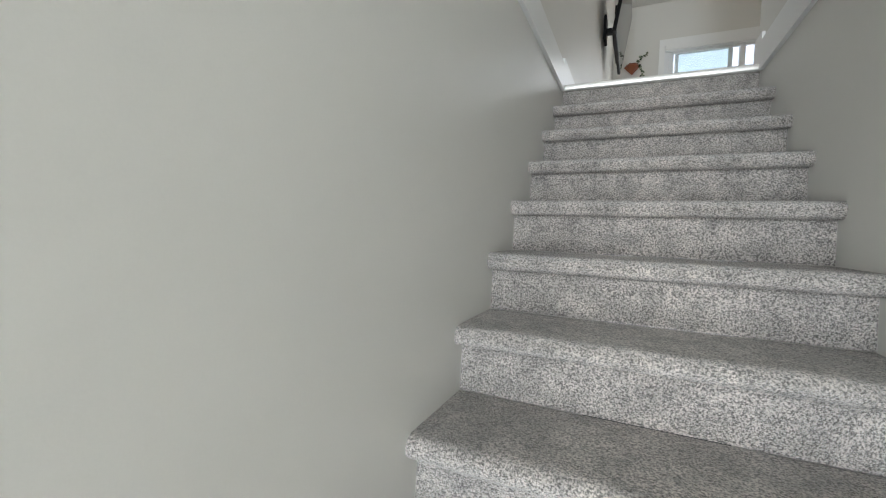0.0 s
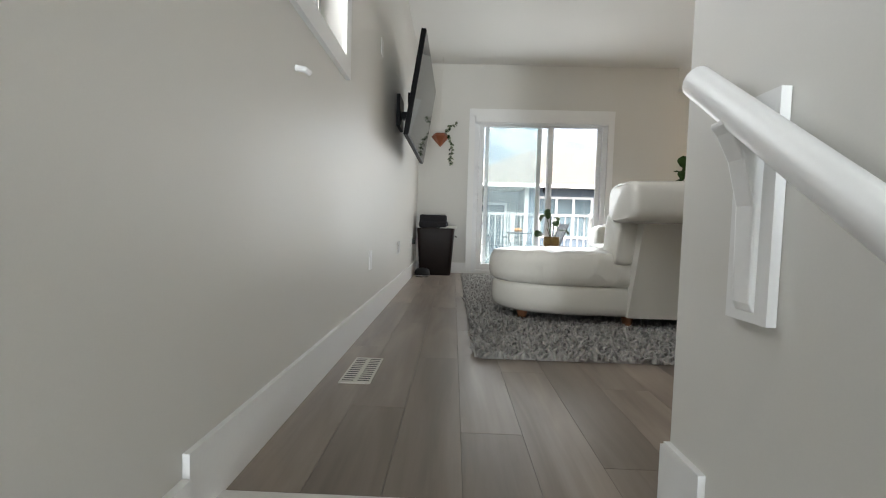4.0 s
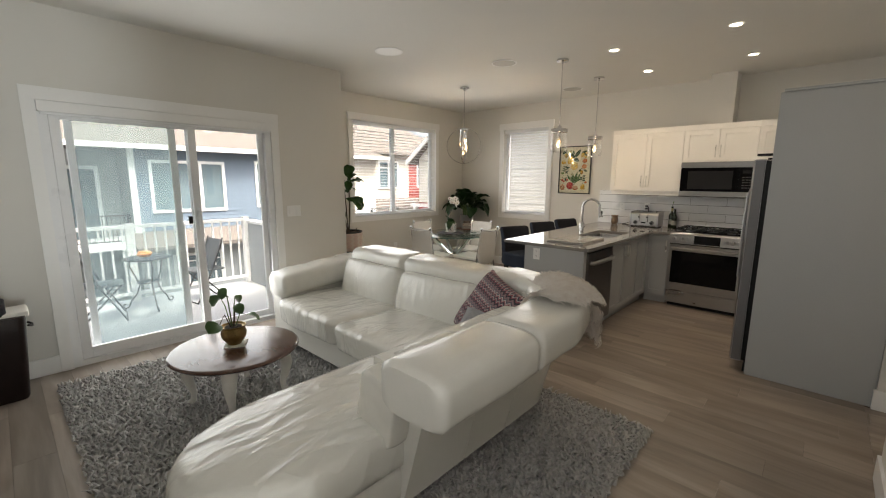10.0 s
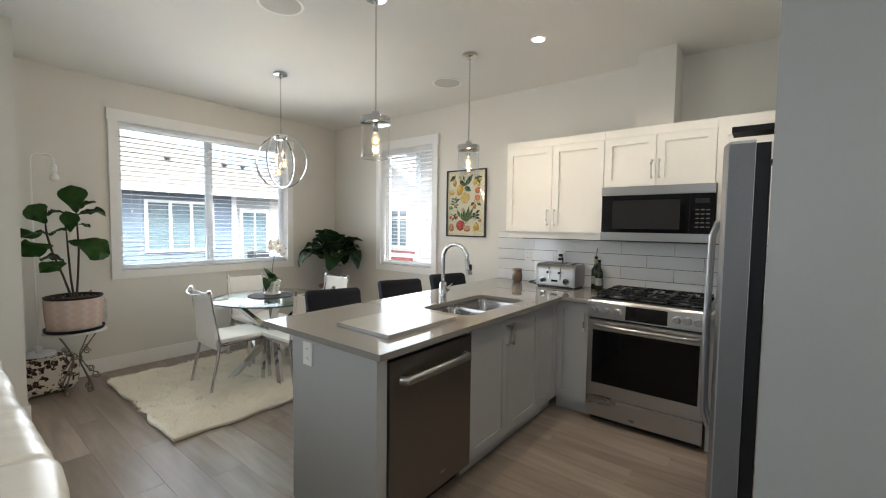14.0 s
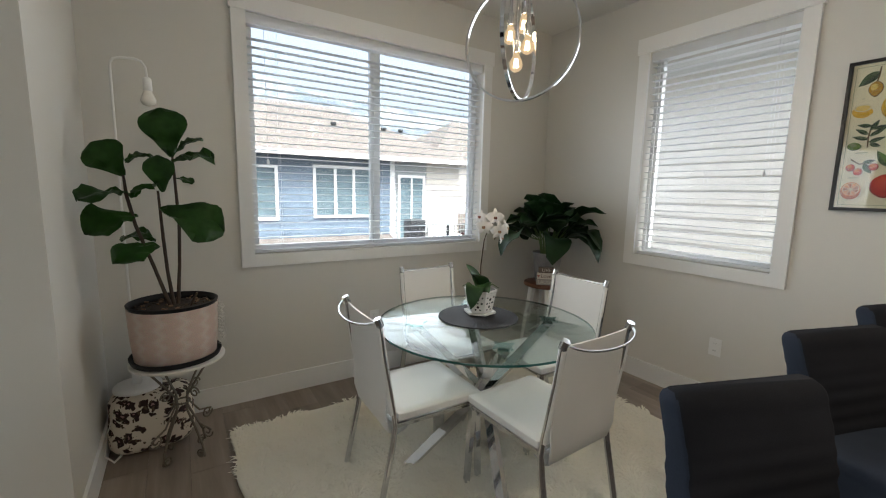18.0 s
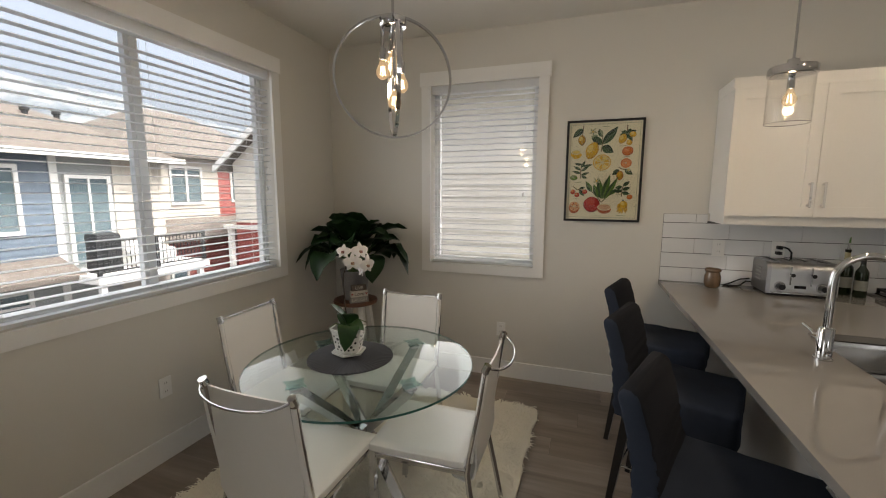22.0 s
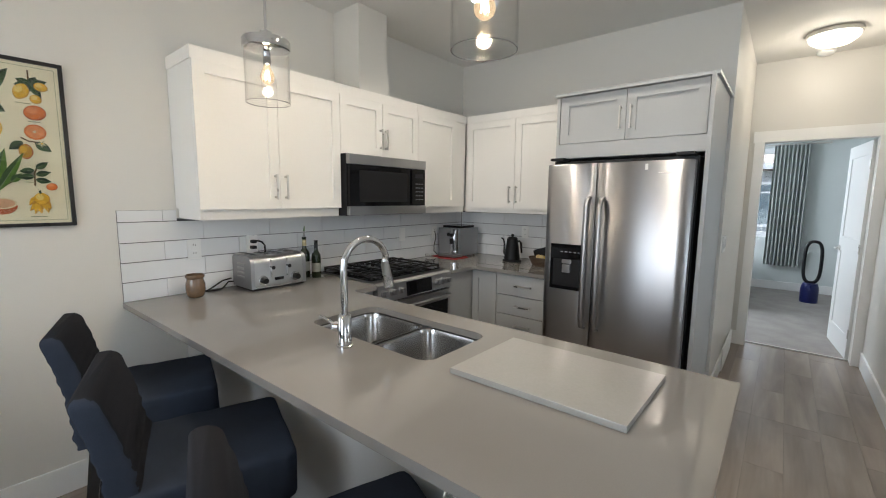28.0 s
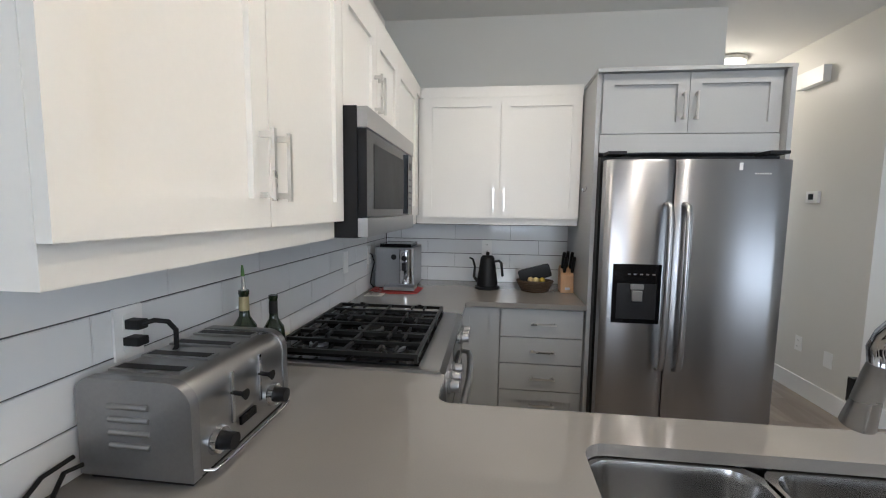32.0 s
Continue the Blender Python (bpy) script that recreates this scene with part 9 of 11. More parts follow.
# bar stools
def bar_stool():
    """Faces -y; its foot is at its own middle."""
    e = thing("bar_stool", (0, 0, 0), "counter stool in a navy slipcover with black legs", "stool", "stools at the counter")
    b = cushion(-0.222, 0.222, -0.247, 0.205, 0.512, 0.676, 0.34, 22, 0.0, 3, 4.5)
    for v in b.verts:
        x, y, z = v.co
        if z < 0.64:
            hem = (0.64 - z) / 0.13
            fold = 0.007 * hem * math.sin(x * 34 + y * 27 + 3 * noise.noise((x * 6, y * 6, 1.0))) + 0.006 * noise.noise((x * 11, y * 11, z * 5))
            v.co += Vector((x, y + 0.02, 0)).normalized() * fold
        else:
            v.co.z += 0.006 * noise.noise((x * 8, y * 8, 0.0)) + 0.005 * abs(noise.noise((x * 5 + y * 9, y * 3, 4.0)))
    part("seat", b, NAVY, e, "navy cotton covered seat", smooth=True)
    b = bmesh.new()
    loops = []
    for i in range(57):
        t = i / 56
        z = 0.53 + (0.985 - 0.53) * t
        y = 0.185 + 0.085 * t - 0.012 * math.sin(math.pi * t)
        hw = 0.213 - 0.020 * t
        th = 0.042 - 0.008 * t
        hw += 0.010 * max(0.0, t - 0.75) / 0.25
        if t > 0.93:
            k = (t - 0.93) / 0.07
            hw -= 0.012 * k ** 3
            th *= math.sqrt(max(0.0, 1 - (0.90 * k) ** 2.4))
        loop = []
        for x, yy in rounded(-hw, hw, -th, th, min(0.012, th * 0.85), 4):
            f = 0.012 * noise.noise((x * 4, z * 9 + x * 5, 3.0)) + 0.008 * noise.noise((x * 5, z * 30 + x * 9, 1.0))
            f *= min(1.0, 3 * (1 - t))
            sag = 0.020 * (x / 0.2) ** 2
            loop.append(b.verts.new((x * (1 + 0.02 * noise.noise((z * 7, x, 0))), y + yy + f, z - sag * t)))
        loops.append(loop)
    skin(b, loops)
    bk = part("backrest", b, SHADED_NAVY, e, "wrinkled navy slipcovered back, its shaded faces coloured darker than its sides", smooth=True)
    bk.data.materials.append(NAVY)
    # side faces get the lit navy, the others keep the shaded copy
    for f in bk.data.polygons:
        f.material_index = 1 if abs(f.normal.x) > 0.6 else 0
    for sx in (-1, 1):
        for y0, y1 in ((-0.20, -0.225), (0.17, 0.235)):
            part("leg", skin_square((0.175 * sx, y0, 0.52), (0.195 * sx, y1, 0.001), 0.021, 0.013), BLACK_WOOD, e, "black tapered leg", bevel=0.002)
    part("foot_rail", tube([(-0.188, -0.215, 0.20), (0.188, -0.215, 0.20)], 0.008, 10), CHROME, e, "chrome front foot rail", smooth=True)
    for sx in (-1, 1):
        part("stretcher", tube([(0.186 * sx, -0.215, 0.27), (0.186 * sx, 0.205, 0.27)], 0.006, 10), CHROME, e, "chrome side rail", smooth=True)
    part("foot_rail", tube([(-0.188, 0.218, 0.20), (0.188, 0.218, 0.20)], 0.006, 10), CHROME, e, "chrome rear foot rail", smooth=True)
    return e


_stool = bar_stool()
_stool.matrix_basis = pose(4.77, 5.475, 0.0, rz=-20)
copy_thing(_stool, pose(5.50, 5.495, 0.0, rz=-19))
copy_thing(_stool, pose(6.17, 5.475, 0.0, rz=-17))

# chandelier and pendants
def bulb(x, y, z_top, parent):
    """A screw socket with a lit filament bulb hanging from z_top."""
    s = part("socket", lathe([(0.006, z_top), (0.014, z_top - 0.004), (0.015, z_top - 0.050), (0.012, z_top - 0.052)], (x, y, 0), 16), CHROME, parent, "chrome lamp socket", smooth=True)
    z = z_top - 0.052
    gl = part("bulb", lathe([(0.012, z - 0.001), (0.014, z - 0.012), (0.022, z - 0.026), (0.0275, z - 0.044), (0.024, z - 0.061), (0.012, z - 0.071), (0.002, z - 0.074)], (x, y, 0), 20), BULB_GLASS, s, "glowing clear glass bulb", smooth=True)
    gl.visible_shadow = False
    for k in range(4):
        a = math.pi * k / 2 + 0.5
        part("filament", tube([(x + 0.006 * math.cos(a), y + 0.006 * math.sin(a), z - 0.022), (x + 0.010 * math.cos(a), y + 0.010 * math.sin(a), z - 0.056)], 0.0024, 6), BULB, s, "glowing filament")


CX, CY = CHANDELIER
_e = thing("chandelier", (CX, CY, H), "chrome two-ring globe chandelier with four filament bulbs", "chandelier")
part("canopy", lathe([(0.058, H - 0.001), (0.062, H - 0.006), (0.060, H - 0.020), (0.02, H - 0.026), (0.012, H - 0.05)], (CX, CY, 0), 28), CHROME, _e, smooth=True)
part("rod", tube([(CX, CY, H - 0.04), (CX, CY, 2.225)], 0.006, 10), CHROME, _e, smooth=True)
part("hub", lathe([(0.012, 2.245), (0.052, 2.240), (0.055, 2.235), (0.055, 2.208), (0.050, 2.203)], (CX, CY, 0), 18), CHROME, _e, smooth=True)


def flat_ring(c, turn, r, wide, thick, seg=56):
    bm = bmesh.new()
    u, v = Vector((math.cos(turn), math.sin(turn), 0)), Vector((0, 0, 1))
    w = u.cross(v)
    loops = []
    for i in range(seg):
        a = 2 * math.pi * i / seg
        d = u * math.cos(a) + v * math.sin(a)
        loops.append([bm.verts.new(Vector(c) + d * (r + s * thick) + w * (t * wide)) for s, t in ((0.5, 0.5), (0.5, -0.5), (-0.5, -0.5), (-0.5, 0.5))])
    skin(bm, loops, close=True)
    bmesh.ops.recalc_face_normals(bm, faces=bm.faces)
    return bm


part("outer_ring", flat_ring((CX, CY, 2.009), radians(121), 0.240, 0.015, 0.008), CHROME, _e, "wide flat chrome ring", smooth=True)
part("inner_ring", flat_ring((CX, CY, 2.009), radians(31), 0.231, 0.015, 0.008), CHROME, _e, "flat chrome ring", smooth=True)
for _d in ((-0.022, 0.038, 2.125), (0.035, 0.02, 2.175), (0.0135, -0.030, 2.075), (-0.035, -0.02, 2.0)):
    part("arm", tube([(CX + _d[0], CY + _d[1], 2.205), (CX + _d[0], CY + _d[1], _d[2] - 0.002)], 0.007, 10), CHROME, _e, smooth=True)
    bulb(CX + _d[0], CY + _d[1], _d[2], _e)

for _px, _py in PENDANTS:
    _e = thing("pendant_lamp", (_px, _py, H), "chrome pendant lamp with a clear glass cylinder shade", "lamp", "pendants over the counter")
    part("canopy", lathe([(0.060, H - 0.001), (0.064, H - 0.006), (0.062, H - 0.022), (0.014, H - 0.026), (0.010, H - 0.045)], (_px, _py, 0), 28), CHROME, _e, smooth=True)
    part("rod", tube([(_px, _py, H - 0.04), (_px, _py, 2.075)], 0.0055, 10), CHROME, _e, smooth=True)
    part("collar", lathe([(0.010, 2.125), (0.022, 2.12), (0.024, 2.092), (0.086, 2.088), (0.090, 2.082), (0.090, 2.052), (0.082, 2.048), (0.02, 2.046)], (_px, _py, 0), 36), CHROME, _e, "chrome shade cap", smooth=True)
    _sh = part("shade", lathe([(0.0845, 2.046), (0.0845, 1.850), (0.0830, 1.8495), (0.0815, 1.850), (0.0815, 2.046)], (_px, _py, 0), 40, cap=False), CLEAR, _e, "clear glass cylinder shade", smooth=True)
    _sh.visible_shadow = False
    # chrome ring added to draw the glint along the shade's lower glass edge
    part("rim", tube([(_px + 0.083 * math.cos(math.pi * i / 20), _py + 0.083 * math.sin(math.pi * i / 20), 1.8485) for i in range(40)], 0.0014, 6, closed=True), CHROME, _sh, "thin chrome ring standing in for the glint on the glass edge", smooth=True)
    bulb(_px, _py, 2.046, _e)

# ceiling fittings
for _x, _y in DOWNLIGHTS:
    _e = thing("downlight", (_x, _y, H), "lit recessed white ceiling downlight", "light", "kitchen downlights")
    _b = bmesh.new()
    skin(_b, [ring(_b, Vector((_x, _y, z)), Vector((1, 0, 0)), Vector((0, 1, 0)), r, 32) for r, z in ((0.040, H - 0.002), (0.056, H - 0.0015), (0.056, H - 0.006), (0.050, H - 0.008), (0.040, H - 0.006))], cap=False)
    part("trim_ring", _b, TRIM, _e, smooth=True)
    part("lens", lathe([(0.039, H - 0.0045), (0.039, H - 0.0025)], (_x, _y, 0), 28), LED, _e, "glowing lens")
PALE_COVER = material("bright_white_cover", (0.92, 0.92, 0.91), 0.5, var=0.02, bump=0.1, bscale=600, dist=0.001)
SPEAKER = material("white_perforated_grille", (0.52, 0.51, 0.49), 0.6, var=0.06, scale=400, bump=0.5, bscale=600, dist=0.001)
for _x, _y in ((3.297, 6.243), (4.405, 5.63), (6.11, 5.66), (3.26, 4.25)):
    _e = thing("ceiling_speaker", (_x, _y, H), "round white in-ceiling speaker grille", "speaker", "ceiling speakers")
    part("rim", lathe([(0.120, H - 0.001), (0.138, H - 0.002), (0.138, H - 0.006), (0.128, H - 0.008), (0.122, H - 0.006)], (_x, _y, 0), 40, cap=False), TRIM, _e, smooth=True)
    part("grille", lathe([(0.1205, H - 0.002), (0.1205, H - 0.0055), (0.06, H - 0.008), (0.004, H - 0.0085)], (_x, _y, 0), 40), PALE_COVER if _x == 3.297 else SPEAKER, _e, "fine perforated grille", smooth=True)
_e = thing("dome_light", (3.9, 1.45, H), "lit flush glass dome light on the hallway ceiling", "light")
part("base", lathe([(0.165, H - 0.001), (0.170, H - 0.01), (0.165, H - 0.035)], (3.9, 1.45, 0), 40), NICKEL, _e, "satin nickel base ring", smooth=True)
part("glass_dome", lathe([(0.158, H - 0.036), (0.150, H - 0.06), (0.11, H - 0.092), (0.05, H - 0.108), (0.006, H - 0.111)], (3.9, 1.45, 0), 40), DOME, _e, "glowing opal glass", smooth=True)
_e = thing("smoke_detector", (3.92, 0.95, H), "white round smoke detector on the hallway ceiling", "detector")
part("base", lathe([(0.068, H - 0.001), (0.070, H - 0.012), (0.066, H - 0.016)], (3.92, 0.95, 0), 32), TRIM, _e, smooth=True)
part("cover", lathe([(0.060, H - 0.0165), (0.058, H - 0.034), (0.045, H - 0.042), (0.004, H - 0.043)], (3.92, 0.95, 0), 32), TRIM, _e, smooth=True)

# poster
PY0, PY1, PZ0, PZ1 = 5.582, 6.109, 1.33, 2.066
_e = thing("framed_fruit_poster", (W_E, 5.845, PZ0), "vintage fruit chart print in a thin black frame", "poster")
for _n, _q in (("frame_side", (PY0, PY0 + 0.016, PZ0, PZ1)), ("frame_side", (PY1 - 0.016, PY1, PZ0, PZ1)), ("frame_rail", (PY0 + 0.016, PY1 - 0.016, PZ0, PZ0 + 0.016)), ("frame_rail", (PY0 + 0.016, PY1 - 0.016, PZ1 - 0.016, PZ1))):
    part(_n, EAST_W.box(_q[0], _q[1], 0.001, 0.022, _q[2], _q[3]), BLACK_WOOD, _e, "black wooden frame", bevel=0.0015)
_paper = part("paper", EAST_W.box(PY0 + 0.016, PY1 - 0.016, 0.003, 0.009, PZ0 + 0.016, PZ1 - 0.016), material("cream_paper", (0.76, 0.69, 0.52), 0.5, var=0.03, scale=6, bump=0.02, spec=0.4), _e, "cream paper")
INK = {k: material("ink_" + k, c, 0.55, var=0.22, scale=45, bump=0, spec=0.3) for k, c in (
    ("yellow", (0.74, 0.42, 0.03)), ("pale", (0.82, 0.60, 0.17)), ("mustard", (0.52, 0.27, 0.025)), ("orange", (0.66, 0.17, 0.03)), ("coral", (0.74, 0.27, 0.10)), ("rust", (0.42, 0.10, 0.03)),
    ("red", (0.45, 0.028, 0.02)), ("scarlet", (0.58, 0.07, 0.04)), ("wine", (0.24, 0.018, 0.018)), ("blush", (0.62, 0.36, 0.22)), ("pith", (0.74, 0.64, 0.42)),
    ("green", (0.050, 0.095, 0.035)), ("deep", (0.026, 0.052, 0.026)), ("leaf", (0.10, 0.19, 0.03)), ("lime", (0.17, 0.27, 0.05)), ("sage", (0.30, 0.33, 0.20)), ("brown", (0.14, 0.085, 0.04)))}
_lay = [0]


def print_shape(pts, ink, name):
    """A flat printed shape; pts are (across, up) shares of the paper, from its left top as one faces it."""
    w, h = PY1 - PY0 - 0.032, PZ1 - PZ0 - 0.032
    _lay[0] += 1
    d = 0.0092 + 0.00003 * _lay[0]
    b = bmesh.new()
    q = [EAST_W.at(PY1 - 0.016 - u * w, d, PZ1 - 0.016 - v * h) for u, v in pts]
    f = b.faces.new([b.verts.new(p) for p in q])
    b.normal_update()
    if f.normal.x > 0:
        f.normal_flip()
    part(name, b, INK[ink], _paper)


def oval(u, v, ru, rv, turn=0.0, point=0.0, n=22, part_of=1.0, start=0.0):
    pts, t = [], radians(turn)
    for i in range(n + (1 if part_of < 1 else 0)):
        a = 2 * math.pi * (start + part_of * i / n)
        r = 1 + point * (max(0, math.cos(a)) ** 8 + 0.5 * max(0, -math.cos(a)) ** 10)
        x, y = ru * math.cos(a) * r, rv * math.sin(a)
        pts.append((u + x * math.cos(t) - y * math.sin(t), v + (x * math.sin(t) + y * math.cos(t)) * 0.70))
    return pts


def fruit(u, v, ru, rv, ink, shade, shine, turn=0.0, point=0.0):
    """A printed fruit: a dark rim, its body, a broad lit side and a small highlight."""
    print_shape(oval(u, v, ru, rv, turn, point), shade, "printed_fruit")
    print_shape(oval(u - ru * 0.05, v - rv * 0.06, ru * 0.90, rv * 0.90, turn, point), ink, "printed_fruit")
    print_shape(oval(u - ru * 0.22, v - rv * 0.22, ru * 0.50, rv * 0.48, turn), shine, "printed_highlight")


def print_leaf(u, v, ln, wd, turn, ink="green", shade="deep", bend=0.0):
    """A printed leaf in two tones with a pale midrib."""
    t = radians(turn)

    def at(x, y):
        y += bend * ln * math.sin(math.pi * x / ln)
        return (u + x * math.cos(t) - y * math.sin(t), v + (x * math.sin(t) + y * math.cos(t)) * 0.70)
    for side, tone in ((1, ink), (-1, shade)):
        rim = [at(ln * i / 8, side * wd * math.sin(math.pi * (i / 8) ** 0.8)) for i in range(9)]
        rib = [at(ln * i / 8, 0.0) for i in range(8, -1, -1)]
        print_shape(rim + rib[1:-1], tone, "printed_leaf")
    print_shape([at(0, -wd * 0.05), at(ln * 0.9, 0), at(0, wd * 0.05)], "sage", "printed_vein")


def stalk(points, wide=0.006, ink="brown"):
    up, down = [], []
    for i, (x, y) in enumerate(points):
        x0, y0 = points[max(0, i - 1)]
        x1, y1 = points[min(len(points) - 1, i + 1)]
        k = math.hypot(x1 - x0, y1 - y0) or 1.0
        up.append((x - (y1 - y0) / k * wide, y + (x1 - x0) / k * wide * 0.7))
        down.append((x + (y1 - y0) / k * wide, y - (x1 - x0) / k * wide * 0.7))
    print_shape(up + down[::-1], ink, "printed_stalk")


def slice_of(u, v, ru, rv, rind, flesh, inner):
    """A printed cut fruit: rind, pith and wedges of flesh."""
    print_shape(oval(u, v, ru, rv), rind, "printed_slice")
    print_shape(oval(u, v, ru * 0.90, rv * 0.88), "pith", "printed_slice")
    for i in range(9):
        a0, a1 = 2 * math.pi * (i + 0.07) / 9, 2 * math.pi * (i + 0.93) / 9
        ring_ = [(u + ru * r * math.cos(a), v + rv * 0.70 * r * math.sin(a)) for r, a in ((0.12, (a0 + a1) / 2), (0.78, a0), (0.82, (a0 + a1) / 2), (0.78, a1))]
        print_shape(ring_, flesh if i % 2 else inner, "printed_wedge")


def blossom(u, v, r):
    for i in range(5):
        print_leaf(u, v, r, r * 0.26, 72 * i + 20, "pith", "sage")
    print_shape(oval(u, v, r * 0.2, r * 0.2), "yellow", "printed_flower")


print_shape([(0.025, 0.018), (0.975, 0.018), (0.975, 0.021), (0.025, 0.021)], "sage", "printed_border")
print_shape([(0.025, 0.979), (0.975, 0.979), (0.975, 0.982), (0.025, 0.982)], "sage", "printed_border")
for _u in (0.025, 0.972):
    print_shape([(_u, 0.018), (_u + 0.004, 0.018), (_u + 0.004, 0.982), (_u, 0.982)], "sage", "printed_border")
# quince branch
stalk([(0.20, 0.03), (0.195, 0.09), (0.185, 0.13)])
print_leaf(0.195, 0.06, 0.19, 0.045, 138)
fruit(0.185, 0.175, 0.066, 0.055, "mustard", "brown", "pale", 88, 0.25)
# the large lemon with its leaves
stalk([(0.46, 0.30), (0.475, 0.22), (0.47, 0.14), (0.40, 0.09)])
print_leaf(0.47, 0.225, 0.20, 0.055, -142)
print_leaf(0.48, 0.225, 0.32, 0.058, -52)
print_leaf(0.47, 0.245, 0.19, 0.060, 30)
print_leaf(0.46, 0.15, 0.13, 0.036, -110, "sage", "green")
print_leaf(0.40, 0.13, 0.10, 0.030, 150, "sage", "green")
blossom(0.335, 0.095, 0.065)
fruit(0.335, 0.285, 0.122, 0.086, "yellow", "mustard", "pale", 112, 0.12)
slice_of(0.48, 0.41, 0.125, 0.118, "yellow", "pale", "yellow")
# cut lemon
print_shape(oval(0.11, 0.325, 0.072, 0.062, 10, 0.15), "yellow", "printed_fruit")
print_shape(oval(0.112, 0.30, 0.066, 0.036), "pith", "printed_slice")
print_shape(oval(0.112, 0.30, 0.052, 0.026), "pale", "printed_slice")
# lemon cluster
stalk([(0.80, 0.04), (0.80, 0.12)])
for _a, _l in ((-160, 0.10), (-20, 0.12), (15, 0.12), (120, 0.10), (60, 0.13), (170, 0.11), (-60, 0.08)):
    print_leaf(0.81, 0.125, _l, 0.03, _a)
fruit(0.745, 0.175, 0.068, 0.052, "yellow", "mustard", "pale", 115, 0.12)
fruit(0.875, 0.135, 0.045, 0.040, "yellow", "mustard", "pale", 10, 0.1)
fruit(0.835, 0.215, 0.040, 0.040, "yellow", "mustard", "pale")
# oranges
fruit(0.82, 0.30, 0.076, 0.066, "orange", "rust", "coral", -15)
print_shape(oval(0.81, 0.42, 0.074, 0.068), "orange", "printed_slice")
print_shape(oval(0.81, 0.42, 0.062, 0.056), "coral", "printed_slice")
print_shape(oval(0.805, 0.418, 0.012, 0.012), "pith", "printed_slice")
# lime sprig
stalk([(0.19, 0.575), (0.185, 0.50), (0.20, 0.42)])
for _u, _v, _a, _l in ((0.19, 0.52, -165, 0.13), (0.19, 0.54, -20, 0.13), (0.19, 0.50, -35, 0.15), (0.185, 0.485, -150, 0.12), (0.19, 0.46, -60, 0.12), (0.20, 0.45, -10, 0.16), (0.20, 0.43, -170, 0.11), (0.20, 0.55, 20, 0.09)):
    print_leaf(_u, _v, _l, 0.020, _a)
fruit(0.09, 0.565, 0.050, 0.040, "lime", "green", "sage", 5, 0.15)
# kumquat branch
stalk([(0.71, 0.46), (0.76, 0.48), (0.84, 0.485)])
print_leaf(0.72, 0.485, 0.12, 0.035, 140)
print_leaf(0.80, 0.485, 0.13, 0.038, 35)
fruit(0.735, 0.545, 0.064, 0.048, "mustard", "rust", "yellow", 92, 0.1)
blossom(0.845, 0.49, 0.035)
# tall leaves over the red fruit
stalk([(0.49, 0.82), (0.44, 0.76), (0.34, 0.70), (0.33, 0.64)])
stalk([(0.50, 0.82), (0.58, 0.76), (0.66, 0.72)])
for _u, _v, _a, _l, _w in ((0.49, 0.78, -118, 0.24, 0.036), (0.50, 0.79, -100, 0.33, 0.045), (0.51, 0.79, -76, 0.38, 0.046), (0.53, 0.80, -62, 0.40, 0.036), (0.36, 0.715, -120, 0.19, 0.036), (0.62, 0.74, -48, 0.11, 0.028), (0.44, 0.77, -108, 0.20, 0.034)):
    print_leaf(_u, _v, _l, _w, _a, "leaf", "green")
blossom(0.42, 0.60, 0.060)
fruit(0.365, 0.845, 0.112, 0.118, "red", "wine", "scarlet", 90, 0.08)
print_shape(oval(0.545, 0.885, 0.098, 0.080, 0, 0.0, 22, 0.5), "rust", "printed_fruit")
print_shape(oval(0.545, 0.872, 0.098, 0.050), "pith", "printed_slice")
print_shape(oval(0.545, 0.872, 0.084, 0.040), "blush", "printed_slice")
# cherry oranges
stalk([(0.08, 0.655), (0.15, 0.69), (0.24, 0.685)])
print_leaf(0.18, 0.69, 0.12, 0.028, 55)
print_leaf(0.17, 0.68, 0.10, 0.016, -12)
for _u, _v in ((0.088, 0.715), (0.148, 0.745), (0.258, 0.713)):
    fruit(_u, _v, 0.036, 0.036, "scarlet", "wine", "coral")
# small sprig
stalk([(0.77, 0.76), (0.775, 0.68), (0.80, 0.63)])
for _u, _v, _a, _l in ((0.775, 0.66, 170, 0.10), (0.785, 0.65, -35, 0.11), (0.775, 0.70, 175, 0.12), (0.775, 0.72, 10, 0.11), (0.78, 0.69, -15, 0.11)):
    print_leaf(_u, _v, _l, 0.027, _a)
fruit(0.882, 0.765, 0.034, 0.040, "orange", "rust", "coral", 80)
# blood orange half
print_shape(oval(0.115, 0.88, 0.078, 0.088), "rust", "printed_fruit")
slice_of(0.115, 0.868, 0.074, 0.072, "orange", "coral", "rust")
# fingered citron
for _k, (_a, _l) in enumerate(((125, 0.15), (108, 0.16), (92, 0.15), (74, 0.15), (58, 0.12), (140, 0.11))):
    print_leaf(0.80, 0.835, _l, 0.030, _a, "yellow", "mustard", 0.08 * (_k % 3 - 1))
fruit(0.805, 0.845, 0.055, 0.058, "yellow", "mustard", "pale")
stalk([(0.80, 0.81), (0.795, 0.79)], 0.008, "deep")
for _u, _v, _l in ((0.46, 0.045, 0.10), (0.70, 0.245, 0.10), (0.43, 0.495, 0.12), (0.11, 0.61, 0.09), (0.08, 0.785, 0.08), (0.70, 0.735, 0.07), (0.42, 0.962, 0.09), (0.72, 0.955, 0.11), (0.77, 0.355, 0.08), (0.10, 0.235, 0.02)):
    print_shape([(_u, _v), (_u + _l, _v), (_u + _l, _v + 0.005), (_u, _v + 0.005)], "sage", "printed_caption")
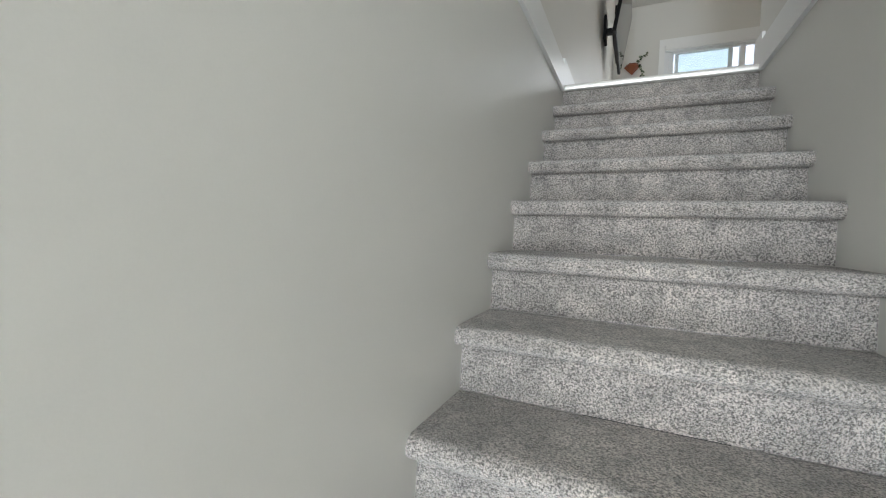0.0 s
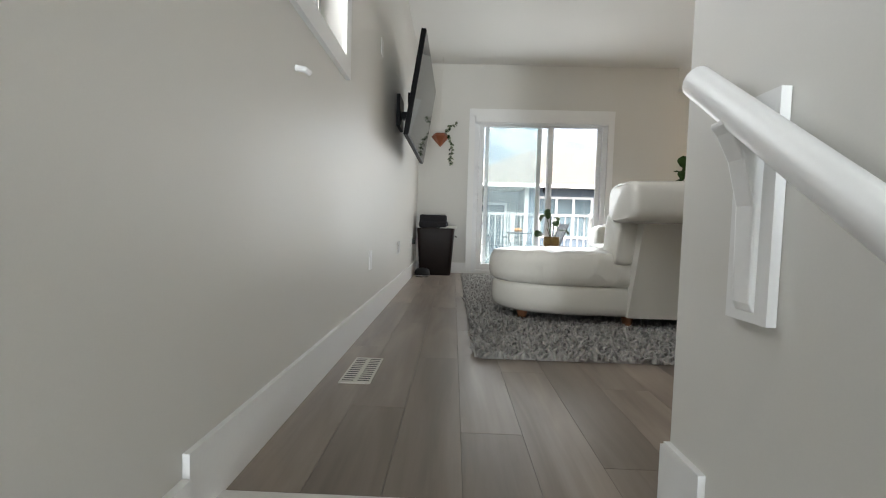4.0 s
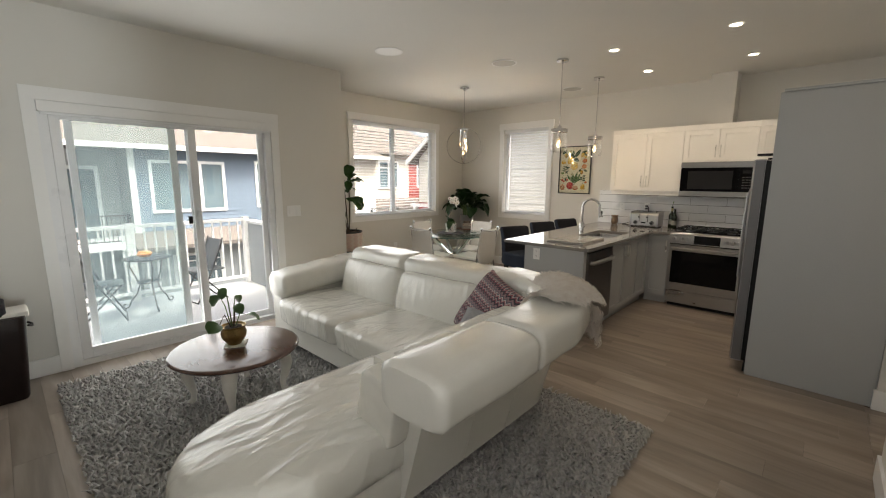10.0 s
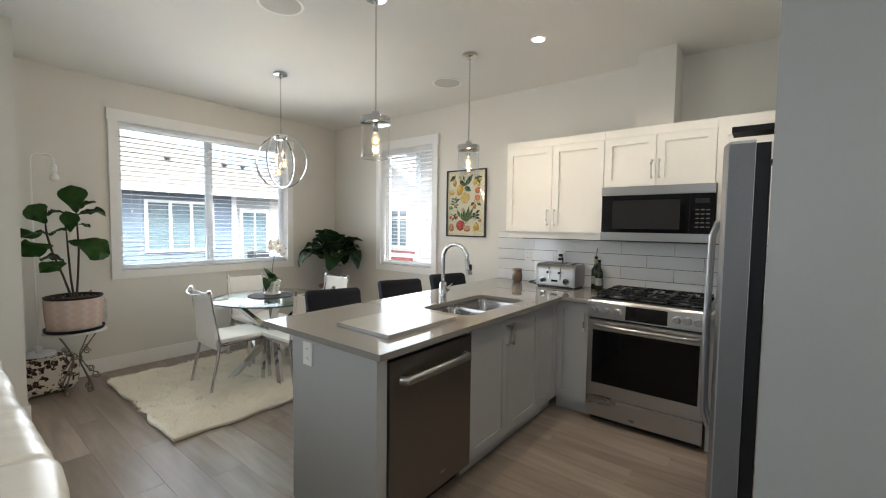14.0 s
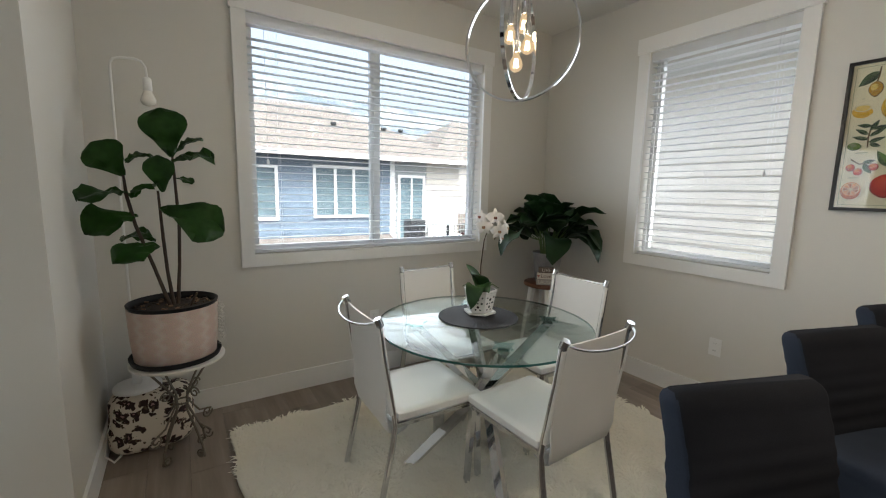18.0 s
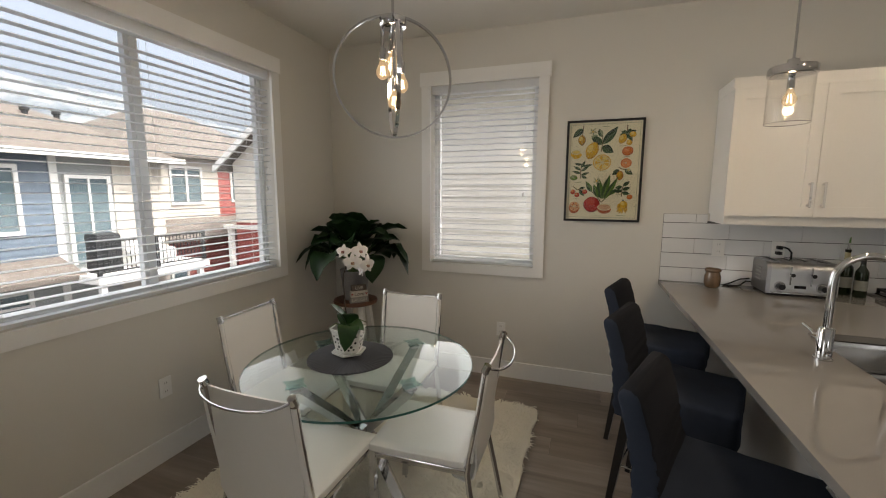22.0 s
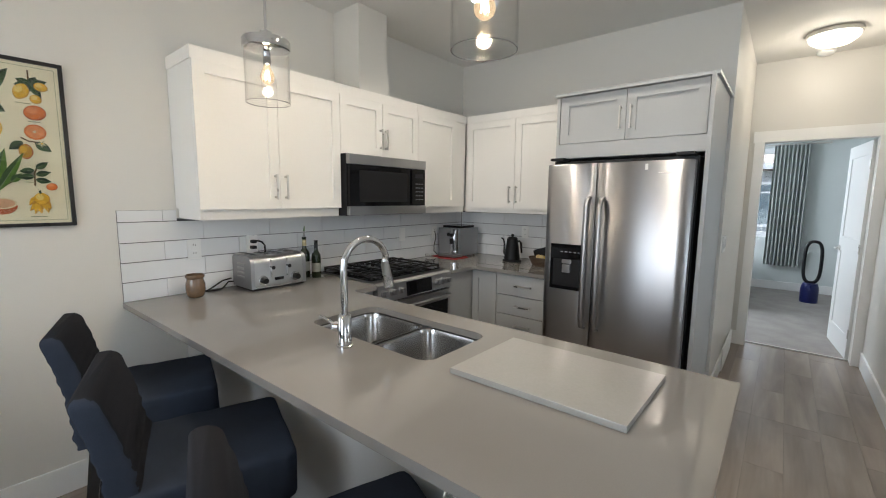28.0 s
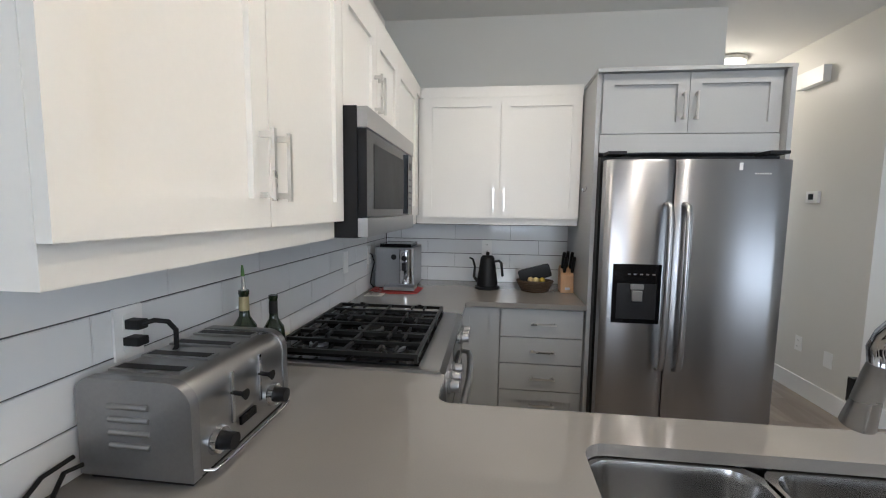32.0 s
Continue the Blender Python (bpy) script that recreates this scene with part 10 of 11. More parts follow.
_gl = part("glazing", EAST_W.box(PY0 + 0.0165, PY1 - 0.0165, 0.0185, 0.0200, PZ0 + 0.0165, PZ1 - 0.0165), GLASS, _e, "clear glazing")
_gl.visible_shadow = False

# fig on its stand
IRON = material("aged_grey_iron", (0.22, 0.19, 0.15), 0.5, metal=0.7, var=0.25, scale=30, bump=0.3, bscale=200)
SX, SY = 3.76, 7.72
_e = thing("plant_stand", (SX, SY, 0.0), "scrolled wrought-iron plant stand with a cream top", "stand")
part("top_plate", lathe([(0.195, 0.522), (0.205, 0.526), (0.206, 0.536), (0.200, 0.540)], (SX, SY, 0), 40), OFFWHITE, _e, "round cream top", smooth=True)


def scroll(c, u, r, turns=1.4, n=22, flip=1):
    """A small flat spiral in the upright plane along u."""
    c, u = Vector(c), Vector(u)
    return [c + u * (r * (1 - 0.75 * i / n) * math.cos(flip * 2 * math.pi * turns * i / n)) + Vector((0, 0, r * (1 - 0.75 * i / n) * math.sin(flip * 2 * math.pi * turns * i / n))) for i in range(n + 1)]


for _k in range(4):
    _a = radians(-48 + 90 * _k)
    _u = Vector((math.cos(_a), math.sin(_a), 0))
    _c = Vector((SX, SY, 0))
    _pts = [_c + _u * r + Vector((0, 0, z)) for r, z in ((0.165, 0.521), (0.10, 0.43), (0.035, 0.335), (0.03, 0.26), (0.075, 0.17), (0.115, 0.08), (0.125, 0.02))]
    _lg = part("leg", tube(_pts, 0.0055, 8), IRON, _e, "thin iron leg", smooth=True)
    part("scroll", tube(scroll(_c + _u * 0.100 + Vector((0, 0, 0.028)), _u, 0.027), 0.004, 7), IRON, _lg, "iron foot scroll", smooth=True)
    part("scroll", tube(scroll(_c + _u * 0.150 + Vector((0, 0, 0.165)), _u, 0.034, flip=-1), 0.004, 7), IRON, _lg, "iron side scroll", smooth=True)
    part("scroll", tube(scroll(_c + _u * 0.085 + Vector((0, 0, 0.36)), _u, 0.030), 0.004, 7), IRON, _lg, "iron scroll", smooth=True)
    part("brace", tube([_c + _u * 0.03 + Vector((0, 0, 0.30)), _c + _u * 0.10 + Vector((0, 0, 0.20)), _c + _u * 0.175 + Vector((0, 0, 0.175))], 0.0045, 7), IRON, _lg, smooth=True)
part("ring", tube([(SX + 0.036 * math.cos(radians(i * 20)), SY + 0.036 * math.sin(radians(i * 20)), 0.30) for i in range(18)], 0.005, 8, closed=True), IRON, _e, smooth=True)


def zigzag_wrap():
    m = bpy.data.materials.new("pink_zigzag_knit")
    m.use_nodes = True
    n, l = m.node_tree.nodes, m.node_tree.links
    b = n["Principled BSDF"]
    b.inputs["Roughness"].default_value = 0.9
    tc = n.new("ShaderNodeTexCoord")
    sep = n.new("ShaderNodeSeparateXYZ")
    l.new(tc.outputs["Object"], sep.inputs[0])
    ang = n.new("ShaderNodeMath")
    ang.operation = "ARCTAN2"
    l.new(sep.outputs["Y"], ang.inputs[0])
    l.new(sep.outputs["X"], ang.inputs[1])
    zz = n.new("ShaderNodeMath")
    zz.operation = "PINGPONG"
    l.new(sep.outputs["Z"], zz.inputs[0])
    zz.inputs[1].default_value = 0.028
    add = n.new("ShaderNodeMath")
    add.operation = "MULTIPLY_ADD"
    l.new(zz.outputs[0], add.inputs[0])
    add.inputs[1].default_value = 5.0
    l.new(ang.outputs[0], add.inputs[2])
    pp = n.new("ShaderNodeMath")
    pp.operation = "PINGPONG"
    l.new(add.outputs[0], pp.inputs[0])
    pp.inputs[1].default_value = 0.26
    ramp = n.new("ShaderNodeValToRGB")
    ramp.color_ramp.elements[0].position, ramp.color_ramp.elements[0].color = 0.10, (0.66, 0.51, 0.44, 1)
    ramp.color_ramp.elements[1].position, ramp.color_ramp.elements[1].color = 0.34, (0.74, 0.68, 0.62, 1)
    l.new(pp.outputs[0], ramp.inputs[0])
    nz = n.new("ShaderNodeTexNoise")
    nz.inputs["Scale"].default_value = 220
    l.new(tc.outputs["Object"], nz.inputs["Vector"])
    mx = n.new("ShaderNodeMix")
    mx.data_type = "RGBA"
    mx.blend_type = "MULTIPLY"
    mx.inputs[0].default_value = 0.35
    l.new(ramp.outputs[0], mx.inputs[6])
    l.new(nz.outputs["Color"], mx.inputs[7])
    l.new(mx.outputs[2], b.inputs["Base Color"])
    bp = n.new("ShaderNodeBump")
    bp.inputs["Strength"].default_value, bp.inputs["Distance"].default_value = 0.6, 0.003
    l.new(nz.outputs[0], bp.inputs["Height"])
    l.new(bp.outputs[0], b.inputs["Normal"])
    return m


FX, FY = 3.755, 7.71
_e = thing("fiddle_leaf_fig", (FX, FY, 0.5405), "fiddle-leaf fig in a pot wrapped in pink zigzag knit", "plant")
part("tray", lathe([(0.165, 0.541), (0.188, 0.546), (0.196, 0.565), (0.196, 0.572), (0.186, 0.570), (0.16, 0.553)], (FX, FY, 0), 40), BLACK_MATT, _e, "black plastic tray", smooth=True)
part("wrap", lathe([(0.168, 0.5545), (0.174, 0.562), (0.184, 0.66), (0.189, 0.78), (0.190, 0.812), (0.186, 0.813), (0.180, 0.79)], (FX, FY, 0), 48, cap=False), zigzag_wrap(), _e, "pink and white zigzag knit wrap", smooth=True)
part("pot_rim", lathe([(0.176, 0.60), (0.179, 0.82), (0.190, 0.822), (0.191, 0.830), (0.183, 0.832), (0.172, 0.81)], (FX, FY, 0), 48, cap=False), BLACK_MATT, _e, "dark pot rim", smooth=True)
part("soil", lathe([(0.1725, 0.798), (0.10, 0.806), (0.01, 0.810)], (FX, FY, 0), 28), SOIL, _e, "dark soil with wood chips")
BARK = material("tan_bark_chip", (0.20, 0.12, 0.07), 0.85, var=0.3, scale=40, bump=0.4)
_rnd = random.Random(12)
for _k in range(60):
    _a, _r = _rnd.uniform(0, 6.28), 0.16 * math.sqrt(_rnd.random())
    part("chip", turned(box(-0.009, 0.009, -0.004, 0.004, -0.002, 0.003), Matrix.Translation((FX + _r * math.cos(_a), FY + _r * math.sin(_a), 0.812)) @ Matrix.Rotation(_rnd.uniform(0, 3), 4, "Z") @ Matrix.Rotation(_rnd.uniform(-0.5, 0.5), 4, "X")), BARK if _k % 2 else STEM, _e)
_spots = [((FX + 0.191 * math.cos(radians(a)), FY + 0.191 * math.sin(radians(a)), _rnd.uniform(0.60, 0.80)), (math.cos(radians(a)), math.sin(radians(a)), -0.4)) for a in [_rnd.uniform(-22, 8) for _ in range(160)]]
strands("fringe", _spots, 0.035, 0.0018, 0.8, OFFWHITE, _e, "white knit fringe", 3)
for _pts in ([(FX - 0.012, FY - 0.01, 0.80), (3.69, FY - 0.02, 1.0), (3.63, FY - 0.01, 1.204), (3.605, FY, 1.34), (3.60, FY, 1.43)], [(FX + 0.002, FY, 0.80), (3.74, FY, 0.97), (3.732, FY, 1.136), (3.724, FY + 0.01, 1.36)], [(FX + 0.018, FY + 0.01, 0.80), (3.79, FY + 0.02, 1.0), (3.80, FY + 0.02, 1.204), (3.79, FY + 0.01, 1.53)]):
    part("stem", tube(_pts, [0.009] + [0.0075] * (len(_pts) - 2) + [0.005], 8), STEM, _e, "brown woody stem", smooth=True)
part("stem", tube([(FX + 0.07, FY - 0.05, 0.80), (FX + 0.085, FY - 0.05, 0.84), (FX + 0.10, FY - 0.06, 0.87)], 0.005, 6), STEM, _e, smooth=True)
FIG_LEAF = material("fig_leaf_green", (0.020, 0.062, 0.010), 0.40, var=0.3, scale=9, bump=0.6, bscale=26, dist=0.004, spec=0.16)


def fig_leaf(base, tip, width, facing, wave=0.03, seed=0):
    """A broad fiddle-shaped blade that shows its face towards facing."""
    base, tip = Vector(base), Vector(tip)
    d = (tip - base)
    ln = d.length
    d.normalize()
    up = Vector(facing)
    up = (up - d * up.dot(d)).normalized()
    side = d.cross(up)
    bm = bmesh.new()
    rows = []
    n = 11
    for i in range(n + 1):
        u = i / n
        w = width / 2 * (0.10 + 0.62 * math.sin(math.pi * min(u * 1.1, 1) * 0.5) ** 0.8 + 0.42 * math.exp(-((u - 0.66) / 0.26) ** 2)) * (1 - max(0, (u - 0.80) / 0.20) ** 2.4 * 0.88)
        c = base + d * ln * u + up * (0.10 * ln * math.sin(math.pi * u))
        rows.append([c + side * (w * k) + up * (0.14 * w * abs(k) + wave * width * noise.noise((seed * 3.1 + u * 5, k * 1.7, seed)) * (0.3 + abs(k)) * 3) for k in (-1, -0.66, -0.33, 0, 0.33, 0.66, 1)])
    th = up * 0.0012
    top = [[bm.verts.new(p + th) for p in r] for r in rows]
    bot = [[bm.verts.new(p - th) for p in r] for r in rows]
    for i in range(n):
        for k in range(6):
            bm.faces.new((top[i][k], top[i][k + 1], top[i + 1][k + 1], top[i + 1][k]))
            bm.faces.new((bot[i][k + 1], bot[i][k], bot[i + 1][k], bot[i + 1][k + 1]))
        bm.faces.new((top[i][0], top[i + 1][0], bot[i + 1][0], bot[i][0]))
        bm.faces.new((top[i + 1][6], top[i][6], bot[i][6], bot[i + 1][6]))
    bmesh.ops.recalc_face_normals(bm, faces=bm.faces)
    return bm


_view = Vector((-0.1, -0.95, 0.3))
_flat = Vector((0.0, -0.25, 1.0))
for _k, (_b0, _t0, _w, _f) in enumerate((
        ((3.787, FY, 1.518), (3.755, FY - 0.02, 1.735), 0.175, _view), ((3.601, FY, 1.425), (3.505, FY - 0.04, 1.562), 0.150, _view), ((3.80, FY, 1.535), (3.92, FY + 0.03, 1.615), 0.09, _flat),
        ((3.782, FY, 1.490), (3.957, FY - 0.10, 1.515), 0.14, _flat), ((3.745, FY - 0.02, 1.355), (3.735, FY - 0.05, 1.52), 0.115, _view), ((3.612, FY, 1.350), (3.455, FY - 0.13, 1.315), 0.15, _flat),
        ((3.64, FY, 1.250), (3.452, FY - 0.07, 1.190), 0.165, _view + Vector((0, 0, 0.5))), ((3.725, FY - 0.01, 1.275), (3.985, FY - 0.06, 1.160), 0.19, _view + Vector((0, 0, 0.3))), ((3.70, FY, 1.125), (3.58, FY + 0.10, 1.138), 0.12, _flat),
        ((3.715, FY, 1.100), (3.545, FY - 0.10, 1.045), 0.125, _view + Vector((0, 0, 0.6))), ((3.80, FY, 1.42), (3.865, FY - 0.05, 1.395), 0.06, _flat), ((3.61, FY, 1.49), (3.725, FY + 0.08, 1.515), 0.10, _flat), ((3.62, FY, 1.33), (3.715, FY - 0.08, 1.375), 0.12, _flat))):
    part("leaf", fig_leaf(_b0, _t0, _w, _f, 0.075, _k), FIG_LEAF, _e, "broad dark green leaf", smooth=True)

# grow lamp and bag
_e = thing("floral_bag", (3.60, 7.95, 0.0), "soft bag in a black, cream and pink floral print", "bag")


def floral():
    m = material("floral_print", (0.66, 0.60, 0.50), 0.85, var=0.05, bump=0.3, bscale=200)
    n, l = m.node_tree.nodes, m.node_tree.links
    b = n["Principled BSDF"]
    tc = n.new("ShaderNodeTexCoord")
    wob = n.new("ShaderNodeTexNoise")
    wob.inputs["Scale"].default_value = 22
    l.new(tc.outputs["Object"], wob.inputs["Vector"])
    mixv = n.new("ShaderNodeMix")
    mixv.data_type = "VECTOR"
    mixv.inputs[0].default_value = 0.09
    l.new(tc.outputs["Object"], mixv.inputs[4])
    l.new(wob.outputs["Color"], mixv.inputs[5])
    vo = n.new("ShaderNodeTexVoronoi")
    vo.inputs["Scale"].default_value = 21
    l.new(mixv.outputs[1], vo.inputs["Vector"])
    r1 = n.new("ShaderNodeValToRGB")
    r1.color_ramp.interpolation = "CONSTANT"
    r1.color_ramp.elements[0].position, r1.color_ramp.elements[0].color = 0.0, (0.35, 0.20, 0.19, 1)
    r1.color_ramp.elements[1].position, r1.color_ramp.elements[1].color = 0.16, (0.030, 0.014, 0.014, 1)
    e = r1.color_ramp.elements.new(0.40)
    e.color = (0.10, 0.07, 0.045, 1)
    e = r1.color_ramp.elements.new(0.47)
    e.color = (0.70, 0.64, 0.54, 1)
    l.new(vo.outputs["Distance"], r1.inputs[0])
    l.new(r1.outputs[0], b.inputs["Base Color"])
    return m


part("body", cushion(3.435, 3.80, 7.82, 8.10, 0.001, 0.315, 0.5, 12, 0.022, 7, 2.6), floral(), _e, "floral printed cloth", smooth=True)
part("strap", tube([(3.47, 7.845, 0.25), (3.44, 7.815, 0.16), (3.428, 7.80, 0.06), (3.46, 7.805, 0.015), (3.49, 7.83, 0.03)], 0.006, 8, flat=0.4), OFFWHITE, _e, "pale strap", smooth=True)
_e = thing("grow_lamp", (3.56, 7.97, 0.316), "white arched grow lamp with a clear bulb, unlit", "lamp")
part("base", lathe([(0.10, 0.3165), (0.108, 0.320), (0.108, 0.334), (0.10, 0.342), (0.02, 0.346)], (3.565, 7.96, 0), 36), TRIM, _e, "round white base", smooth=True)
part("socket_box", box(3.545, 3.585, 7.94, 7.98, 0.343, 0.40), TRIM, _e, bevel=0.006)
part("pole", tube([(3.56, 7.97, 0.39), (3.56, 7.97, 1.93), (3.562, 7.97, 1.965), (3.575, 7.97, 1.985), (3.60, 7.97, 1.993), (3.655, 7.97, 1.999), (3.685, 7.97, 1.99), (3.70, 7.97, 1.965), (3.704, 7.97, 1.915)], 0.006, 10), TRIM, _e, "thin white bent pole", smooth=True)
part("socket", lathe([(0.008, 1.918), (0.018, 1.912), (0.020, 1.855), (0.017, 1.852)], (3.704, 7.97, 0), 18), TRIM, _e, "white lamp socket", smooth=True)
part("bulb", lathe([(0.017, 1.8515), (0.022, 1.840), (0.032, 1.815), (0.034, 1.80), (0.026, 1.785), (0.004, 1.779)], (3.704, 7.97, 0), 20), CERAMIC, _e, "pale unlit bulb", smooth=True)

# peace lily corner
LX, LY = 6.36, 7.74
_e = thing("wooden_stool", (LX, LY, 0.0), "white stool with splayed legs and a brown round seat", "stool")
BROWN = material("worn_brown_seat", (0.16, 0.065, 0.035), 0.45, var=0.25, scale=12, bump=0.2)
part("seat", lathe([(0.165, 0.622), (0.178, 0.628), (0.182, 0.640), (0.178, 0.654), (0.165, 0.658)], (LX, LY, 0), 40), BROWN, _e, "brown round seat", smooth=True)
for _k in range(4):
    _a = radians(45 + 90 * _k + 10)
    part("leg", skin_square((LX + 0.11 * math.cos(_a), LY + 0.11 * math.sin(_a), 0.622), (LX + 0.19 * math.cos(_a), LY + 0.19 * math.sin(_a), 0.001), 0.020, 0.016), TRIM, _e, "white splayed leg", bevel=0.004)
    _a2 = _a + radians(90)
    part("rung", tube([(LX + 0.162 * math.cos(_a), LY + 0.162 * math.sin(_a), 0.22), (LX + 0.162 * math.cos(_a2), LY + 0.162 * math.sin(_a2), 0.22)], 0.009, 8), TRIM, _e, "white rung", smooth=True)
_e = thing("peace_lily", (LX, LY, 0.6585), "dark leafy peace lily in a grey metal bucket", "plant")
ZINC = material("grey_galvanised_metal", (0.36, 0.36, 0.37), 0.45, metal=0.7, var=0.2, scale=14, bump=0.1)
part("pot", lathe([(0.085, 0.659), (0.092, 0.662), (0.100, 0.74), (0.118, 0.895), (0.124, 0.90), (0.122, 0.906), (0.112, 0.89)], (LX, LY, 0), 36, cap=False), ZINC, _e, "grey metal bucket", smooth=True)
part("soil", lathe([(0.112, 0.878), (0.06, 0.886), (0.006, 0.888)], (LX, LY, 0), 20), SOIL, _e)
_rnd = random.Random(31)
for _k in range(38):
    _ring = _k % 3
    _a = radians(_k * 137.5)
    _rr = (0.23, 0.39, 0.48)[_ring] * _rnd.uniform(0.85, 1.1)
    _zz = (1.34, 1.20, 0.98)[_ring] + _rnd.uniform(-0.07, 0.07)
    _c, _s = math.cos(_a), math.sin(_a)
    _lim = min(1.0, (6.69 - LX) / (_rr * _c) if _c > 0.05 else 1.0, (8.13 - LY) / (_rr * _s) if _s > 0.05 else 1.0)
    _rr *= _lim
    _q = Vector((LX + _c * _rr * 0.38, LY + _s * _rr * 0.38, (1.16, 1.10, 1.04)[_ring] + _rnd.uniform(-0.03, 0.03)))
    _st = part("stalk", tube([(LX + 0.05 * _c, LY + 0.05 * _s, 0.87), (LX + 0.07 * _c, LY + 0.07 * _s, 1.0), _q], [0.005, 0.004, 0.003], 6), GREEN_STEM, _e, smooth=True)
    part("leaf", leaf(_q, (LX + _c * _rr, LY + _s * _rr, _zz), _rnd.uniform(0.20, 0.26), (0.10, 0.16, 0.26)[_ring], 0.3, 0.22, _k, _rnd.uniform(-25, 25), 8, 0.15), DARK_LEAF, _st, smooth=True)


def lettering(body, at, turn, size, mat, parent, name="lettering"):
    """Raised letters in the built-in font, upright and facing the way of turn."""
    cu = bpy.data.curves.new("letters", "FONT")
    cu.body, cu.size, cu.extrude, cu.align_x, cu.align_y = body, size, 0.0006, "CENTER", "CENTER"
    ob = bpy.data.objects.new("letters", cu)
    me = bpy.data.meshes.new_from_object(ob)
    bm = bmesh.new()
    bm.from_mesh(me)
    bpy.data.objects.remove(ob)
    turned(bm, Matrix.Translation(at) @ Matrix.Rotation(turn, 4, "Z") @ Matrix.Rotation(radians(90), 4, "X"))
    return part(name, bm, mat, parent)


_e = thing("word_block_sign", (6.245, 7.64, 0.6585), "stacked wooden word blocks reading live, love and laugh", "sign")
_tn = radians(-42)
_sm = Matrix.Translation((6.255, 7.645, 0.6590)) @ Matrix.Rotation(_tn, 4, "Z")
_ws = material("weathered_white_wood", (0.66, 0.62, 0.55), 0.7, var=0.12, scale=20, bump=0.3, stretch=(1, 8, 8))
_wd = material("weathered_brown_wood", (0.16, 0.12, 0.10), 0.7, var=0.2, scale=20, bump=0.3, stretch=(1, 8, 8))
_wg = material("weathered_grey_wood", (0.34, 0.32, 0.30), 0.7, var=0.15, scale=20, bump=0.3, stretch=(1, 8, 8))
for _z, _hgt, _w, _m, _txt, _sz, _im in ((0.0, 0.047, 0.150, _wg, "LAUGH", 0.038, _ws), (0.0475, 0.050, 0.140, _ws, "Love", 0.042, _wd), (0.098, 0.044, 0.120, _wd, "LIVE", 0.036, _ws)):
    _bk = part("block", turned(box(-_w / 2, _w / 2, -0.018, 0.018, _z + 0.0005, _z + _hgt), _sm), _m, _e, bevel=0.002)
    lettering(_txt, _sm @ Vector((0, -0.0187, _z + _hgt / 2)), _tn, _sz, _im, _bk)
    if _txt == "Love":
        for _sx in (-0.058, 0.058):
            _ht = []
            for _i in range(20):
                _t = 2 * math.pi * _i / 20
                _ht.append((16 * math.sin(_t) ** 3 * 0.0006, (13 * math.cos(_t) - 5 * math.cos(2 * _t) - 2 * math.cos(3 * _t) - math.cos(4 * _t)) * 0.0006))
            _hb = turned(slab(_ht, 0.0, 0.0006), _sm @ Matrix.Translation((_sx, -0.0187, _z + _hgt / 2)) @ Matrix.Rotation(radians(90), 4, "X"))
            part("heart", _hb, material("red_heart_paint", (0.35, 0.05, 0.05), 0.6), _bk)

# hallway and bedroom
_e = thing("bedroom_door", (3.505, 0.70, 0.0), "white panelled bedroom door standing open", "door")


def panel_door(x0, w, z1):
    """A two-panel door, closed across the opening, in its own plane y = 0."""
    bm = bmesh.new()
    outer = [x0, x0 + w]
    xs = [x0, x0 + 0.11, x0 + w - 0.11, x0 + w]
    zs = [0.008, 0.22, 0.98, 1.13, z1 - 0.12, z1]
    bms = []
    for i in range(3):
        for j in range(5):
            rec = i == 1 and j in (1, 3)
            d = 0.008 if rec else 0.0
            box(xs[i], xs[i + 1], -0.0175 + d, 0.0175 - d, zs[j], zs[j + 1], bm)
    bmesh.ops.remove_doubles(bm, verts=bm.verts, dist=0.0001)
    return bm


_dm = Matrix.Translation((3.508, 0.685, 0.0)) @ Matrix.Rotation(radians(-84), 4, "Z")
part("panel", turned(panel_door(0.0, 0.765, 2.03), _dm), TRIM, _e, "white moulded door leaf")
_hd = part("lever_handle", turned(joined(turned(lathe([(0.030, 0.0), (0.030, 0.008), (0.010, 0.010), (0.009, 0.045)], (0, 0, 0), 20), Matrix.Translation((0.70, 0.0178, 1.0)) @ Matrix.Rotation(radians(-90), 4, "X")), tube([(0.70, 0.058, 1.0), (0.64, 0.062, 1.0), (0.585, 0.060, 0.998)], 0.008, 8)), _dm), NICKEL, _e, "satin nickel lever", smooth=True)
for _z in (0.25, 1.05, 1.82):
    part("hinge", turned(box(-0.010, 0.004, 0.012, 0.024, _z - 0.045, _z + 0.045), _dm), NICKEL, _e, "satin nickel hinge", bevel=0.003)
_e = thing("curtain", (4.15, -2.78, 0.4), "grey-green gathered curtain hanging in the bedroom", "curtain")
_b = bmesh.new()
_lp = []
for _i in range(61):
    _x = 3.84 + 0.45 * _i / 60
    _row = []
    for _k, _z in enumerate((0.42, 0.9, 1.5, 2.1, 2.38)):
        _row.append((_x, -2.80 + 0.035 * math.sin(_i * 0.95 + 0.2 * math.sin(_k)) * (1 - 0.1 * _k), _z))
    _lp.append([_b.verts.new((x, y + 0.003, z)) for x, y, z in _row] + [_b.verts.new((x, y - 0.003, z)) for x, y, z in reversed(_row)])
skin(_b, _lp)
part("cloth", _b, material("grey_green_curtain", (0.34, 0.37, 0.35), 0.85, var=0.08, scale=3, bump=0.2, bscale=300, stretch=(1, 1, 0.1)), _e, smooth=True)
for _x in (3.62, 4.88):
    part("rod_bracket", box(_x - 0.008, _x + 0.008, -2.90, -2.795, 2.372, 2.398), NICKEL, _e)
